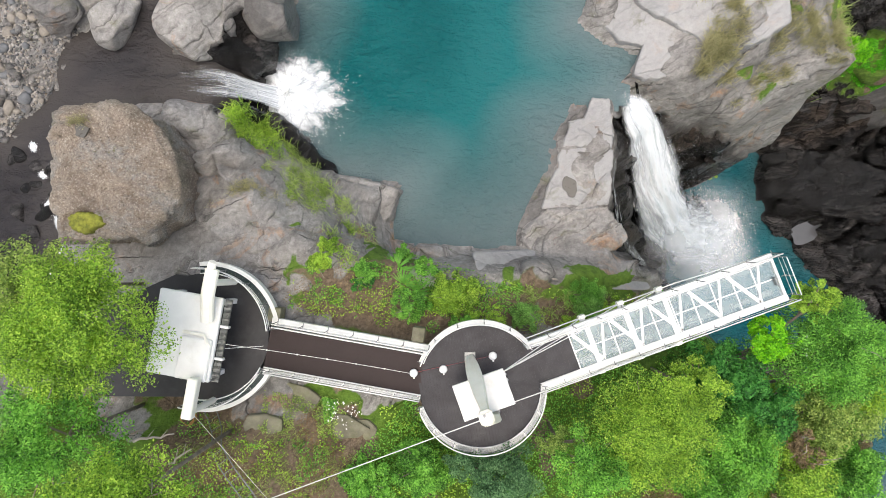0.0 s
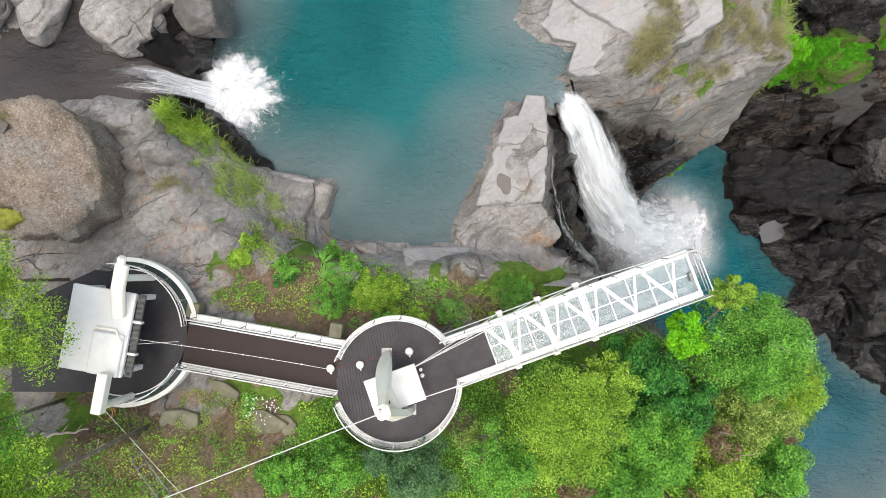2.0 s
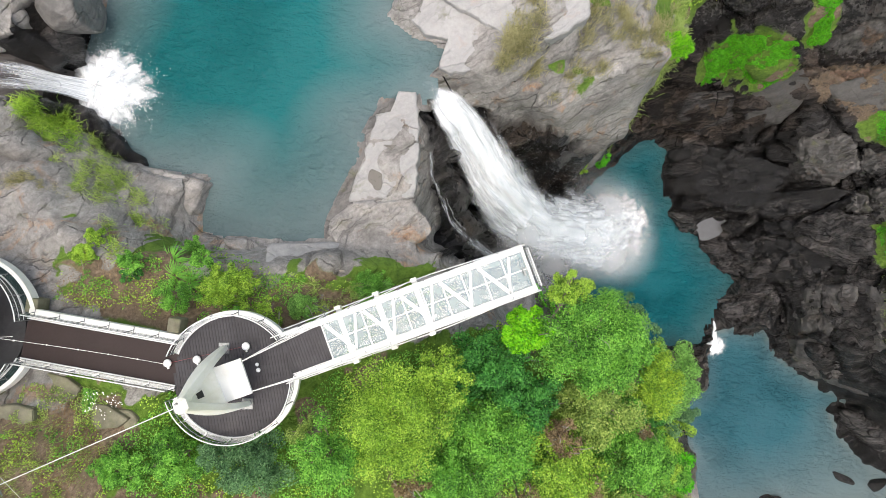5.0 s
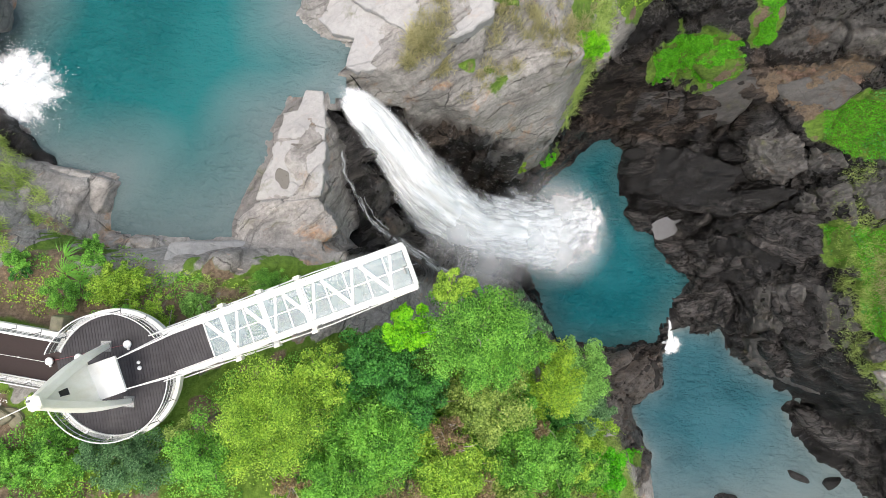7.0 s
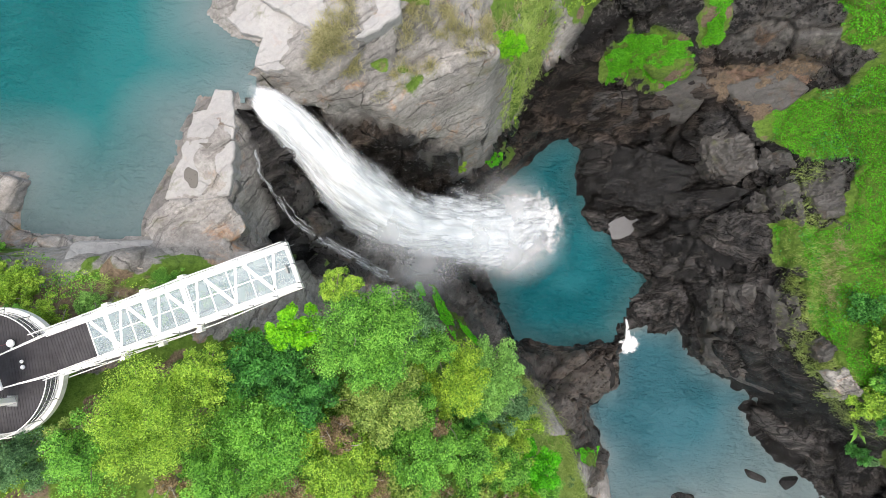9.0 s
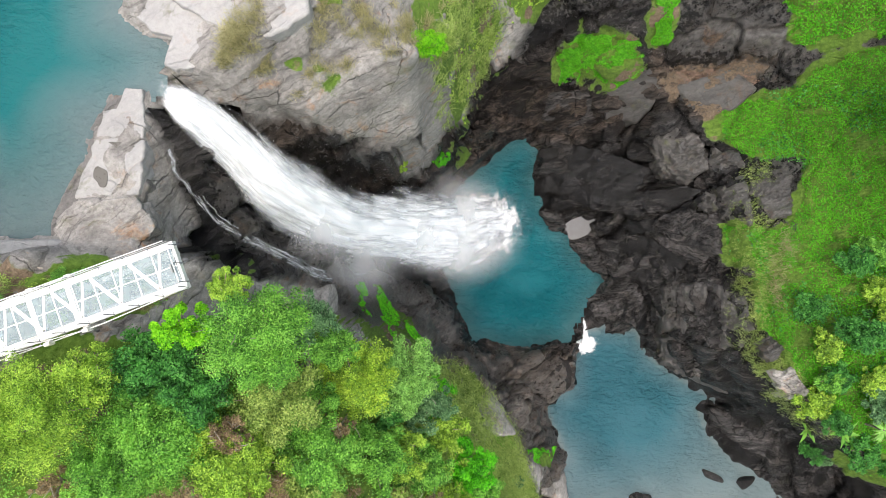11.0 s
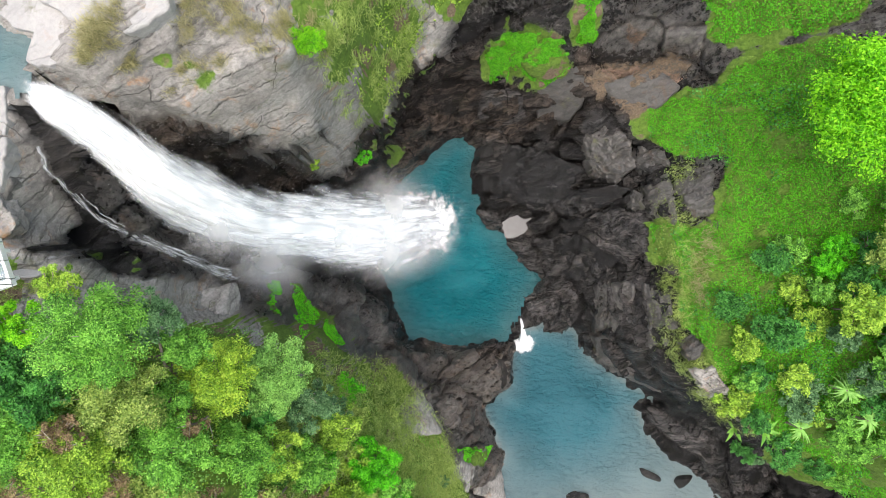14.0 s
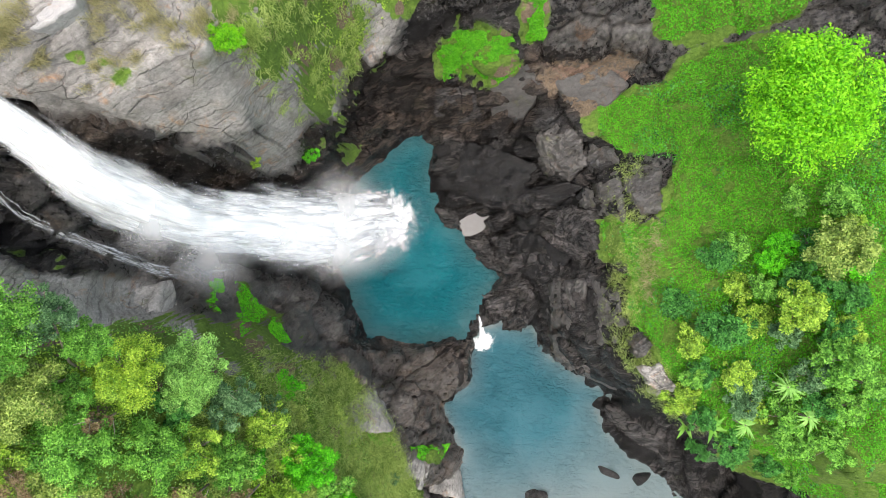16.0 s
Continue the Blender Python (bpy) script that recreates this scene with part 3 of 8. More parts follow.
def rock_colours(n, l, pos, dark, brown=0.0, tone=None):
    """Grey sandstone in thin worn beds, and near-black wet slate where dark is 1. Returns colour, roughness, height."""
    warp = noise_node(n, l, 0.3, 5, 0.55, pos)
    fine = noise_node(n, l, 3.2, 9, 0.72, pos)
    speck = noise_node(n, l, 14, 4, 0.75, pos)
    lay = calc(n, l, "MULTIPLY_ADD", warp, 2.2, dot(n, l, pos, (-0.42, 0.58, 0.7)))
    px, py = dot(n, l, pos, (0.8, 0.6, 0.1)), dot(n, l, pos, (0.3, -0.4, 0.6))
    streak = noise_node(n, l, 1.0, 8, 0.7, along(n, l, calc(n, l, "MULTIPLY", lay, 2.6), calc(n, l, "MULTIPLY", px, 0.22), calc(n, l, "MULTIPLY", py, 0.22)), 0.2)
    # sandstone
    light = ramp(n, l, noise_node(n, l, 0.28, 6, 0.6, pos, 0.3), (0.3, (0.205, 0.194, 0.18)), (0.45, (0.295, 0.281, 0.263)), (0.6, (0.37, 0.356, 0.335)), (0.74, (0.29, 0.25, 0.2)))
    frac = calc(n, l, "FRACT", calc(n, l, "MULTIPLY", lay, 1.05))
    lip = ramp(n, l, frac, (0.0, (1, 1, 1)), (0.03, (0.75, 0.75, 0.75)), (0.1, (0, 0, 0)))
    lip = calc(n, l, "MULTIPLY", lip, ramp(n, l, noise_node(n, l, 0.5, 5, 0.6, pos), (0.44, (0, 0, 0)), (0.6, (0.9, 0.9, 0.9))))
    rust = ramp(n, l, noise_node(n, l, 0.4, 7, 0.68, pos, 0.8), (0.57, (0, 0, 0)), (0.68, (0.75, 0.75, 0.75)))
    light = mix(n, l, rust, light, (0.40, 0.215, 0.10))
    light = mix(n, l, ramp(n, l, streak, (0.36, (0.75, 0.75, 0.75)), (0.48, (0, 0, 0))), light, (0.115, 0.108, 0.10))
    light = mix(n, l, ramp(n, l, streak, (0.56, (0, 0, 0)), (0.68, (0.5, 0.5, 0.5))), light, (0.43, 0.415, 0.39))
    light = mix(n, l, ramp(n, l, speck, (0.6, (0, 0, 0)), (0.68, (0.4, 0.4, 0.4))), light, (0.47, 0.455, 0.43))
    light = mix(n, l, ramp(n, l, speck, (0.34, (0.5, 0.5, 0.5)), (0.42, (0, 0, 0))), light, (0.12, 0.112, 0.10))
    light = mix(n, l, 1.0, light, ramp(n, l, fine, (0.32, (0.62, 0.62, 0.62)), (0.66, (1.18, 1.18, 1.18))), "MULTIPLY")
    seam = joints(n, l, warped(n, l, pos, 0.7, 1.6, stretched(n, l, pos, (1, 1.7, 1.6), (0.1, 0.2, 0.4))), 0.16, 0.011)
    seam = calc(n, l, "MULTIPLY", seam, ramp(n, l, noise_node(n, l, 0.4, 3, 0.5, pos), (0.45, (0, 0, 0)), (0.6, (1, 1, 1))))
    light = mix(n, l, calc(n, l, "MULTIPLY", calc(n, l, "MAXIMUM", seam, lip), 0.8), light, (0.06, 0.056, 0.05))
    # slate, worn smooth and wet, with fine cleavage along its run
    cleave = noise_node(n, l, 1.0, 9, 0.72, along(n, l, calc(n, l, "MULTIPLY_ADD", warp, 5.0, calc(n, l, "MULTIPLY", dot(n, l, pos, (-0.4, 0.9, 0.5)), 1.5)), calc(n, l, "MULTIPLY", dot(n, l, pos, (0.91, 0.4, 0.0)), 0.3), calc(n, l, "MULTIPLY", py, 0.2)), 0.4)
    black = ramp(n, l, cleave, (0.34, (0.005, 0.0048, 0.0048)), (0.46, (0.016, 0.0152, 0.0152)), (0.56, (0.038, 0.036, 0.0365)), (0.68, (0.095, 0.09, 0.09)))
    wash = ramp(n, l, noise_node(n, l, 0.35, 6, 0.65, pos, 0.6), (0.52, (0, 0, 0)), (0.68, (0.55, 0.55, 0.55)))
    black = mix(n, l, wash, black, (0.036, 0.033, 0.031))
    earthy = ramp(n, l, cleave, (0.34, (0.010, 0.0072, 0.0055)), (0.48, (0.034, 0.0245, 0.0185)), (0.64, (0.125, 0.096, 0.075)))
    tan = ramp(n, l, noise_node(n, l, 0.5, 7, 0.7, pos, 0.8), (0.45, (0, 0, 0)), (0.62, (0.8, 0.8, 0.8)))
    black = mix(n, l, calc(n, l, "MAXIMUM", calc(n, l, "MULTIPLY", brown, 0.8), calc(n, l, "MULTIPLY", tan, 0.2)), black, earthy)
    black = mix(n, l, ramp(n, l, speck, (0.63, (0, 0, 0)), (0.72, (0.4, 0.4, 0.4))), black, (0.11, 0.105, 0.10))
    split = joints(n, l, warped(n, l, pos, 0.6, 0.9, stretched(n, l, pos, (0.5, 1.2, 0.8), (0.2, 0.1, -0.45))), 0.4, 0.022)
    split = calc(n, l, "MULTIPLY", split, ramp(n, l, noise_node(n, l, 0.5, 3, 0.5, pos), (0.44, (0, 0, 0)), (0.58, (1, 1, 1))))
    if tone is not None:
        black = mix(n, l, 1.0, black, ramp(n, l, tone, (0.2, (0.24, 0.24, 0.25)), (0.5, (0.58, 0.58, 0.58)), (0.8, (1.45, 1.43, 1.4))), "MULTIPLY")
    black = mix(n, l, split, black, (0.003, 0.003, 0.003))
    colour = mix(n, l, dark, light, black)
    rough = calc(n, l, "MULTIPLY_ADD", dark, -0.66, 0.86)
    rough = calc(n, l, "MULTIPLY_ADD", fine, 0.24, calc(n, l, "ADD", rough, -0.1))
    low = calc(n, l, "ADD", calc(n, l, "MULTIPLY_ADD", fine, 0.3, calc(n, l, "MULTIPLY", speck, 0.08)), calc(n, l, "MULTIPLY", calc(n, l, "MAXIMUM", seam, lip), -0.22))
    low = calc(n, l, "MULTIPLY_ADD", streak, 0.3, low)
    high = calc(n, l, "ADD", calc(n, l, "MULTIPLY", cleave, 1.5), calc(n, l, "MULTIPLY_ADD", fine, 0.45, calc(n, l, "MULTIPLY", split, -0.35)))
    gap = calc(n, l, "SUBTRACT", high, low)
    height = calc(n, l, "MULTIPLY_ADD", gap, dark, low)
    return colour, rough, height


def ground_material():
    m, n, l, bs = material("gorge_ground")
    bs.inputs["Specular IOR Level"].default_value = 0.45
    pos = place(n)
    cov = n.new("ShaderNodeSeparateColor")
    cover = attr(n, "cover")
    l.new(cover.outputs["Color"], cov.inputs[0])
    edge = noise_node(n, l, 1.7, 6, 0.7, pos)
    dark = ramp(n, l, calc(n, l, "ADD", cov.outputs[1], calc(n, l, "MULTIPLY_ADD", edge, 0.6, -0.3)), (0.3, (0, 0, 0)), (0.75, (1, 1, 1)))
    turf = ramp(n, l, calc(n, l, "ADD", cov.outputs[0], calc(n, l, "MULTIPLY_ADD", edge, 0.9, -0.45)), (0.42, (0, 0, 0)), (0.58, (1, 1, 1)))
    colour, rough, height = rock_colours(n, l, pos, dark, cover.outputs["Alpha"], attr(n, "block").outputs["Fac"])
    grass = ramp(n, l, noise_node(n, l, 2.6, 7, 0.75, pos), (0.3, (0.05, 0.10, 0.012)), (0.5, (0.11, 0.20, 0.022)), (0.7, (0.17, 0.27, 0.04)))
    earth = ramp(n, l, noise_node(n, l, 5, 8, 0.7, pos), (0.3, (0.09, 0.066, 0.045)), (0.55, (0.2, 0.148, 0.10)), (0.75, (0.31, 0.245, 0.18)))
    soil = ramp(n, l, calc(n, l, "ADD", cov.outputs[2], calc(n, l, "MULTIPLY_ADD", edge, 0.8, -0.4)), (0.4, (0, 0, 0)), (0.6, (1, 1, 1)))
    grass = mix(n, l, soil, grass, earth)
    moss = ramp(n, l, noise_node(n, l, 0.33, 7, 0.7, pos, 0.5), (0.58, (0, 0, 0)), (0.7, (0.55, 0.55, 0.55)))
    colour = mix(n, l, calc(n, l, "MULTIPLY", moss, calc(n, l, "MULTIPLY_ADD", dark, -0.8, 1.0)), colour, (0.12, 0.13, 0.045))
    l.new(mix(n, l, turf, colour, grass), bs.inputs["Base Color"])
    l.new(calc(n, l, "MAXIMUM", rough, turf), bs.inputs["Roughness"])
    l.new(bump(n, l, height, 0.5, 1.0), bs.inputs["Normal"])
    return m


def plain(name, colour, rough=0.5, metal=0.0, var=0.25, scale=4.0, bump_d=0.004, stain=None):
    m, n, l, bs = material(name)
    pos = place(n)
    v = noise_node(n, l, scale, 6, 0.65, pos)
    w = noise_node(n, l, scale * 9, 3, 0.6, pos)
    lo, hi = tuple(c * (1 - var) for c in colour), tuple(min(1, c * (1 + var)) for c in colour)
    c = ramp(n, l, v, (0.3, lo), (0.7, hi))
    if stain:
        c = mix(n, l, ramp(n, l, noise_node(n, l, scale * 0.4, 7, 0.7, stretched(n, l, pos, (1, 1, 0.3))), (0.52, (0, 0, 0)), (0.72, (0.7, 0.7, 0.7))), c, stain)
    l.new(c, bs.inputs["Base Color"])
    l.new(calc(n, l, "MULTIPLY_ADD", w, 0.25, rough - 0.12), bs.inputs["Roughness"])
    bs.inputs["Metallic"].default_value = metal
    l.new(bump(n, l, w, bump_d, 0.5), bs.inputs["Normal"])
    return m


def leaf_material(name, dark, mid, bright, rough=0.5, trans=0.45, grey=0.09):
    dark, mid, bright = [tuple(min(0.75, c * k) for c in (r + grey * g, g, b + 0.55 * grey * g)) for (r, g, b), k in ((dark, 2.2), (mid, 2.2), (bright, 2.15))]
    m, n, l, bs = material(name)
    g = n.new("ShaderNodeNewGeometry")
    big = noise_node(n, l, 0.9, 5, 0.65, g.outputs["Position"])
    f = calc(n, l, "ADD", calc(n, l, "MULTIPLY", g.outputs["Random Per Island"], 0.75), calc(n, l, "MULTIPLY_ADD", big, 1.7, -0.70))
    c = ramp(n, l, f, (0.12, dark), (0.5, mid), (0.9, bright))
    l.new(c, bs.inputs["Base Color"])
    bs.inputs["Roughness"].default_value = rough
    bs.inputs["Specular IOR Level"].default_value = 0.35
    tr = n.new("ShaderNodeBsdfTranslucent")
    l.new(c, tr.inputs[0])
    ms = n.new("ShaderNodeMixShader")
    ms.inputs[0].default_value = trans
    out = n["Material Output"]
    l.new(bs.outputs[0], ms.inputs[1])
    l.new(tr.outputs[0], ms.inputs[2])
    l.new(ms.outputs[0], out.inputs[0])
    return m


def water_material(name, deep, shallow, grain, wave=0.05):
    m, n, l, bs = material(name)
    pos = place(n)
    # distance from the shore, mixed with the sky reflection painted on two pools
    d = attr(n, "depth_sheen").outputs["Fac"]
    cloud = noise_node(n, l, 0.18, 5, 0.6, pos, 0.4)
    f = calc(n, l, "ADD", d, calc(n, l, "MULTIPLY_ADD", cloud, 0.3, -0.15))
    c = ramp(n, l, f, (0.05, shallow), (0.75, deep))
    l.new(c, bs.inputs["Base Color"])
    bs.inputs["Roughness"].default_value = 0.07
    bs.inputs["IOR"].default_value = 1.33
    bs.inputs["Specular IOR Level"].default_value = 0.3
    w1 = noise_node(n, l, 0.55, 4, 0.6, stretched(n, l, pos, (grain * 1.2, grain * 1.9, 1), (0, 0, 0.5)), 0.35)
    crest = calc(n, l, "MULTIPLY_ADD", w1, 2.0, -0.5)
    calm = ramp(n, l, noise_node(n, l, 0.16, 3, 0.5, pos), (0.36, (0.25, 0.25, 0.25)), (0.6, (1, 1, 1)))
    w2 = noise_node(n, l, grain * 6, 3, 0.6, pos, 0.5)
    h = calc(n, l, "MULTIPLY", calc(n, l, "ADD", calc(n, l, "MULTIPLY", crest, calm), calc(n, l, "MULTIPLY", w2, 0.1)), calc(n, l, "MULTIPLY_ADD", d, 0.65, 0.35))
    l.new(bump(n, l, h, wave * 1.5, 1.0), bs.inputs["Normal"])
    return m


def foam_material(name, cover, sharp, stretch=(1, 1, 1), glow=0.9, most=1.0, relief=0.35):
    """White water; thins out to clear where the thickness attribute and the streaks fall."""
    m, n, l, bs = material(name)
    co = n.new("ShaderNodeAttribute")
    co.attribute_name = "flow"
    v = stretched(n, l, co.outputs["Vector"], stretch)
    s1 = noise_node(n, l, 1.0, 7, 0.68, v, 0.5)
    s2 = noise_node(n, l, 5.0, 4, 0.7, v, 0.3)
    th = attr(n, "thick").outputs["Fac"]
    a = calc(n, l, "ADD", calc(n, l, "MULTIPLY_ADD", s1, 1.0, -0.5), calc(n, l, "MULTIPLY_ADD", s2, 0.4, -0.2))
    a = calc(n, l, "MULTIPLY_ADD", calc(n, l, "ADD", a, calc(n, l, "ADD", th, cover - 1)), sharp, 0.5)
    cl = n.new("ShaderNodeClamp")
    l.new(a, cl.inputs[0])
    rim = n.new("ShaderNodeClamp")
    l.new(calc(n, l, "MULTIPLY", th, 2.5), rim.inputs[0])
    alpha = calc(n, l, "MULTIPLY", calc(n, l, "MULTIPLY", cl.outputs[0], rim.outputs[0]), most)
    c = ramp(n, l, s1, (0.3, (0.8 * glow, 0.87 * glow, 0.91 * glow)), (0.6, (0.955 * glow, 0.98 * glow, glow)))
    l.new(c, bs.inputs["Base Color"])
    l.new(alpha, bs.inputs["Alpha"])
    bs.inputs["Roughness"].default_value = 0.7
    l.new(bump(n, l, calc(n, l, "ADD", s1, calc(n, l, "MULTIPLY", s2, 0.4)), 0.12, relief), bs.inputs["Normal"])
    return m


M_GROUND = ground_material()


def mesh_object(name, verts, faces, mat, parent=None, smooth_shade=False, label=""):
    me = bpy.data.meshes.new(name)
    v = np.asarray(verts, dtype=np.float32)
    f = np.asarray(faces, dtype=np.int32)
    me.vertices.add(len(v))
    me.vertices.foreach_set("co", v.ravel())
    k = f.shape[1]
    me.loops.add(f.size)
    me.loops.foreach_set("vertex_index", f.ravel())
    me.polygons.add(len(f))
    me.polygons.foreach_set("loop_start", np.arange(0, f.size, k, dtype=np.int32))
    me.polygons.foreach_set("use_smooth", np.full(len(f), smooth_shade))
    me.update(calc_edges=True)
    me.validate()
    if mat is not None:
        me.materials.append(mat)
    ob = new(name, me)
    ob.parent = parent
    if label:
        tagged(ob, label)
    return ob


def set_attr(me, name, values):
    a = me.attributes.new(name, "FLOAT", "POINT")
    a.data.foreach_set("value", np.asarray(values, dtype=np.float32))


def set_vec(me, name, values):
    a = me.attributes.new(name, "FLOAT_VECTOR", "POINT")
    a.data.foreach_set("vector", np.asarray(values, dtype=np.float32).ravel())


def grid_faces(ny, nx):
    i = np.arange(ny * nx).reshape(ny, nx)
    return np.stack([i[:-1, :-1].ravel(), i[:-1, 1:].ravel(), i[1:, 1:].ravel(), i[1:, :-1].ravel()], 1)


ground = mesh_object("ground", GP, grid_faces(*GSHAPE), M_GROUND, None, True)
tagged(ground, "grey sandstone and wet black slate gorge with turf banks", "ground", kind="structure")
col = ground.data.attributes.new("cover", "FLOAT_COLOR", "POINT")
col.data.foreach_set("color", np.stack([G_TURF, G_DARK, G_SOIL, G_BROWN], 1).astype(np.float32).ravel())

set_attr(ground.data, "block", G_BLOCK)


# ---- water ----
def water_sheet(name, ring, level, mat, step, label, reach):
    xs, ys = [p[0] for p in ring], [p[1] for p in ring]
    gx = np.arange(max(min(xs), -60) - 1.2, min(max(xs), 90) + 1.2, step)
    gy = np.arange(max(min(ys), -60) - 1.2, min(max(ys), 45) + 1.2, step)
    X, Y = np.meshgrid(gx, gy)
    d = poly_dist(X.ravel(), Y.ravel(), ring)
    keep = (d < 0.9).reshape(X.shape)
    f = grid_faces(*X.shape)
    f = f[keep.ravel()[f].all(1)]
    used = np.unique(f)
    back = np.full(X.size, -1)
    back[used] = np.arange(len(used))
    v = np.stack([X.ravel(), Y.ravel(), np.full(X.size, level)], 1)[used]
    if level == RIVER:
        v[:, 2] = np.where(np.abs(v[:, 1] - 11) < 2.4, np.interp(v[:, 0], (-16.2, -14.9, -13.9, -12.6, -11.4), (level, level - 0.1, -4.95, -6.5, -8.6)), level)
    ob = mesh_object(name, v, back[f], mat, None, True)
    deep = np.clip(-d[used] / reach, 0, 1)
    # greyer southward: muddy water, with sky reflection and mist put into its colour
    if level == UPPER:
        deep = deep * (0.2 + 0.8 * smooth(0, 13, v[:, 1] - 0.3 * v[:, 0]))
    # paler southward: turbid shallows, with the sky's reflection painted into the colour
    if level == TAIL:
        deep = deep ** 0.3 * smooth(-36, -17, v[:, 1] + 0.25 * (v[:, 0] - 52) * -1)
    set_attr(ob.data, "depth_sheen", deep)
    return tagged(ob, label, "water", kind="structure")


W_UP = water_material("teal_pool_water", (0.008, 0.115, 0.122), (0.10, 0.145, 0.15), 2.4, 0.3)
W_LOW = water_material("plunge_pool_water", (0.008, 0.115, 0.14), (0.02, 0.08, 0.092), 1.6, 0.55)
W_TAIL = water_material("tail_pool_water", (0.026, 0.10, 0.128), (0.10, 0.135, 0.142), 1.6, 0.48)
W_RIVER = water_material("river_water", (0.03, 0.028, 0.03), (0.05, 0.045, 0.042), 1.5, 0.35)
water_sheet("water_upper_pool", upper_pool, UPPER, W_UP, 0.35, "clear teal river pool with fine ripples", 6.0)
water_sheet("water_lower_pool", lower_pool, LOWER, W_LOW, 0.4, "deep turquoise plunge pool under the waterfall", 5.0)
water_sheet("water_tail_pool", tail_pool, TAIL, W_TAIL, 0.5, "calm blue-green pool below a small cascade", 8.0)
water_sheet("water_river", upper_river, RIVER, W_RIVER, 0.4, "shallow dark river running over stones", 3.0)


# ---- shape helpers ----
def part(name, bm, mat, parent=None, label="", smooth_shade=False):
    me = bpy.data.meshes.new(name)
    bmesh.ops.recalc_face_normals(bm, faces=bm.faces)
    if smooth_shade:
        for f in bm.faces:
            f.smooth = True
    bm.to_mesh(me)
    bm.free()
    if mat is not None:
        me.materials.append(mat)
    ob = new(name, me)
    ob.parent = parent
    if label:
        tagged(ob, label)
    return ob


def thing(name, m, label, category, group="", kind=""):
    ob = new(name)
    ob.matrix_basis = m
    ob.empty_display_size = 0.2
    return tagged(ob, label, category, group, kind)


def box(bm, a, b, bevel=0.0, turn=None):
    """A box between two corners, its edges rounded by bevel, then moved by turn."""
    g = bmesh.ops.create_cube(bm, size=1)["verts"]
    c, s = [(p + q) / 2 for p, q in zip(a, b)], [abs(q - p) for p, q in zip(a, b)]
    bmesh.ops.transform(bm, matrix=Matrix.Translation(c) @ Matrix.Diagonal((*s, 1)), verts=g)
    if bevel:
        edges = list({e for v in g for e in v.link_edges})
        r = bmesh.ops.bevel(bm, geom=edges, offset=bevel, segments=1, affect="EDGES")
        g = list(set(r["verts"]) | {v for v in g if v.is_valid})
    if turn is not None:
        bmesh.ops.transform(bm, matrix=turn, verts=g)
    return g


def tube(bm, pts, r, sides=8, taper=1.0):
    """A round bar along points."""
    rings, n = [], len(pts)
    pts = [Vector(p) for p in pts]
    for i, p in enumerate(pts):
        d = (pts[min(i + 1, n - 1)] - pts[max(i - 1, 0)]).normalized()
        side = d.cross(Vector((0, 0, 1)))
        side = side.normalized() if side.length > 1e-4 else Vector((1, 0, 0))
        up = side.cross(d)
        k = r * (1 + (taper - 1) * i / max(1, n - 1))
        rings.append([bm.verts.new(p + (side * math.cos(a) + up * math.sin(a)) * k) for a in [2 * math.pi * j / sides for j in range(sides)]])
    for a, b in zip(rings[:-1], rings[1:]):
        for j in range(sides):
            bm.faces.new((a[j], a[(j + 1) % sides], b[(j + 1) % sides], b[j]))
    bm.faces.new(rings[0])
    bm.faces.new(rings[-1][::-1])


def slab(bm, outline, z0, z1):
    """A plate of any outline."""
    lo = [bm.verts.new((x, y, z0)) for x, y in outline]
    hi = [bm.verts.new((x, y, z1)) for x, y in outline]
    n = len(outline)
    bm.faces.new(hi)
    bm.faces.new(lo[::-1])
    for i in range(n):
        bm.faces.new((lo[i], lo[(i + 1) % n], hi[(i + 1) % n], hi[i]))


def ribbon(bm, path, inner, outer, z0, z1):
    """A kerb beside a path: from inner to outer metres on its right-hand side."""
    n = len(path)
    rows = []
    for i in range(n):
        p = Vector(path[i])
        d = (Vector(path[min(i + 1, n - 1)]) - Vector(path[max(i - 1, 0)])).normalized()
        s = Vector((d.y, -d.x))
        a, b = p + s * inner, p + s * outer
        rows.append([bm.verts.new((q.x, q.y, z)) for q, z in ((a, z0), (b, z0), (b, z1), (a, z1))])
    for a, b in zip(rows[:-1], rows[1:]):
        for j in range(4):
            bm.faces.new((a[j], a[(j + 1) % 4], b[(j + 1) % 4], b[j]))
    bm.faces.new(rows[0])
    bm.faces.new(rows[-1][::-1])


def arc(cx, cy, r, a0, a1, n):
    return [(cx + r * math.cos(radians(a0 + (a1 - a0) * i / n)), cy + r * math.sin(radians(a0 + (a1 - a0) * i / n))) for i in range(n + 1)]


# ---- materials of the walkway ----
M_WHITE = plain("white_painted_steel", (0.80, 0.80, 0.78), 0.45, 0, 0.05, 1.5, 0.002, (0.62, 0.60, 0.53))
M_CREAM = plain("weathered_cream_paint", (0.92, 0.90, 0.82), 0.55, 0, 0.05, 1.2, 0.004, (0.72, 0.68, 0.52))
M_KERB = plain("stained_white_kerb", (0.78, 0.78, 0.73), 0.7, 0, 0.1, 1.6, 0.006, (0.5, 0.49, 0.42))
M_PLANK = plain("grey_weathered_deck_board", (0.034, 0.032, 0.036), 0.5, 0, 0.4, 1.3, 0.006, (0.075, 0.07, 0.072))
M_JOINT_HATCH = plain("dark_joint_and_hatch", (0.022, 0.02, 0.02), 0.85, 0, 0.2)
M_BROWN = plain("brown_walkway_coating", (0.026, 0.0158, 0.0145), 0.6, 0, 0.14, 1.0, 0.004)
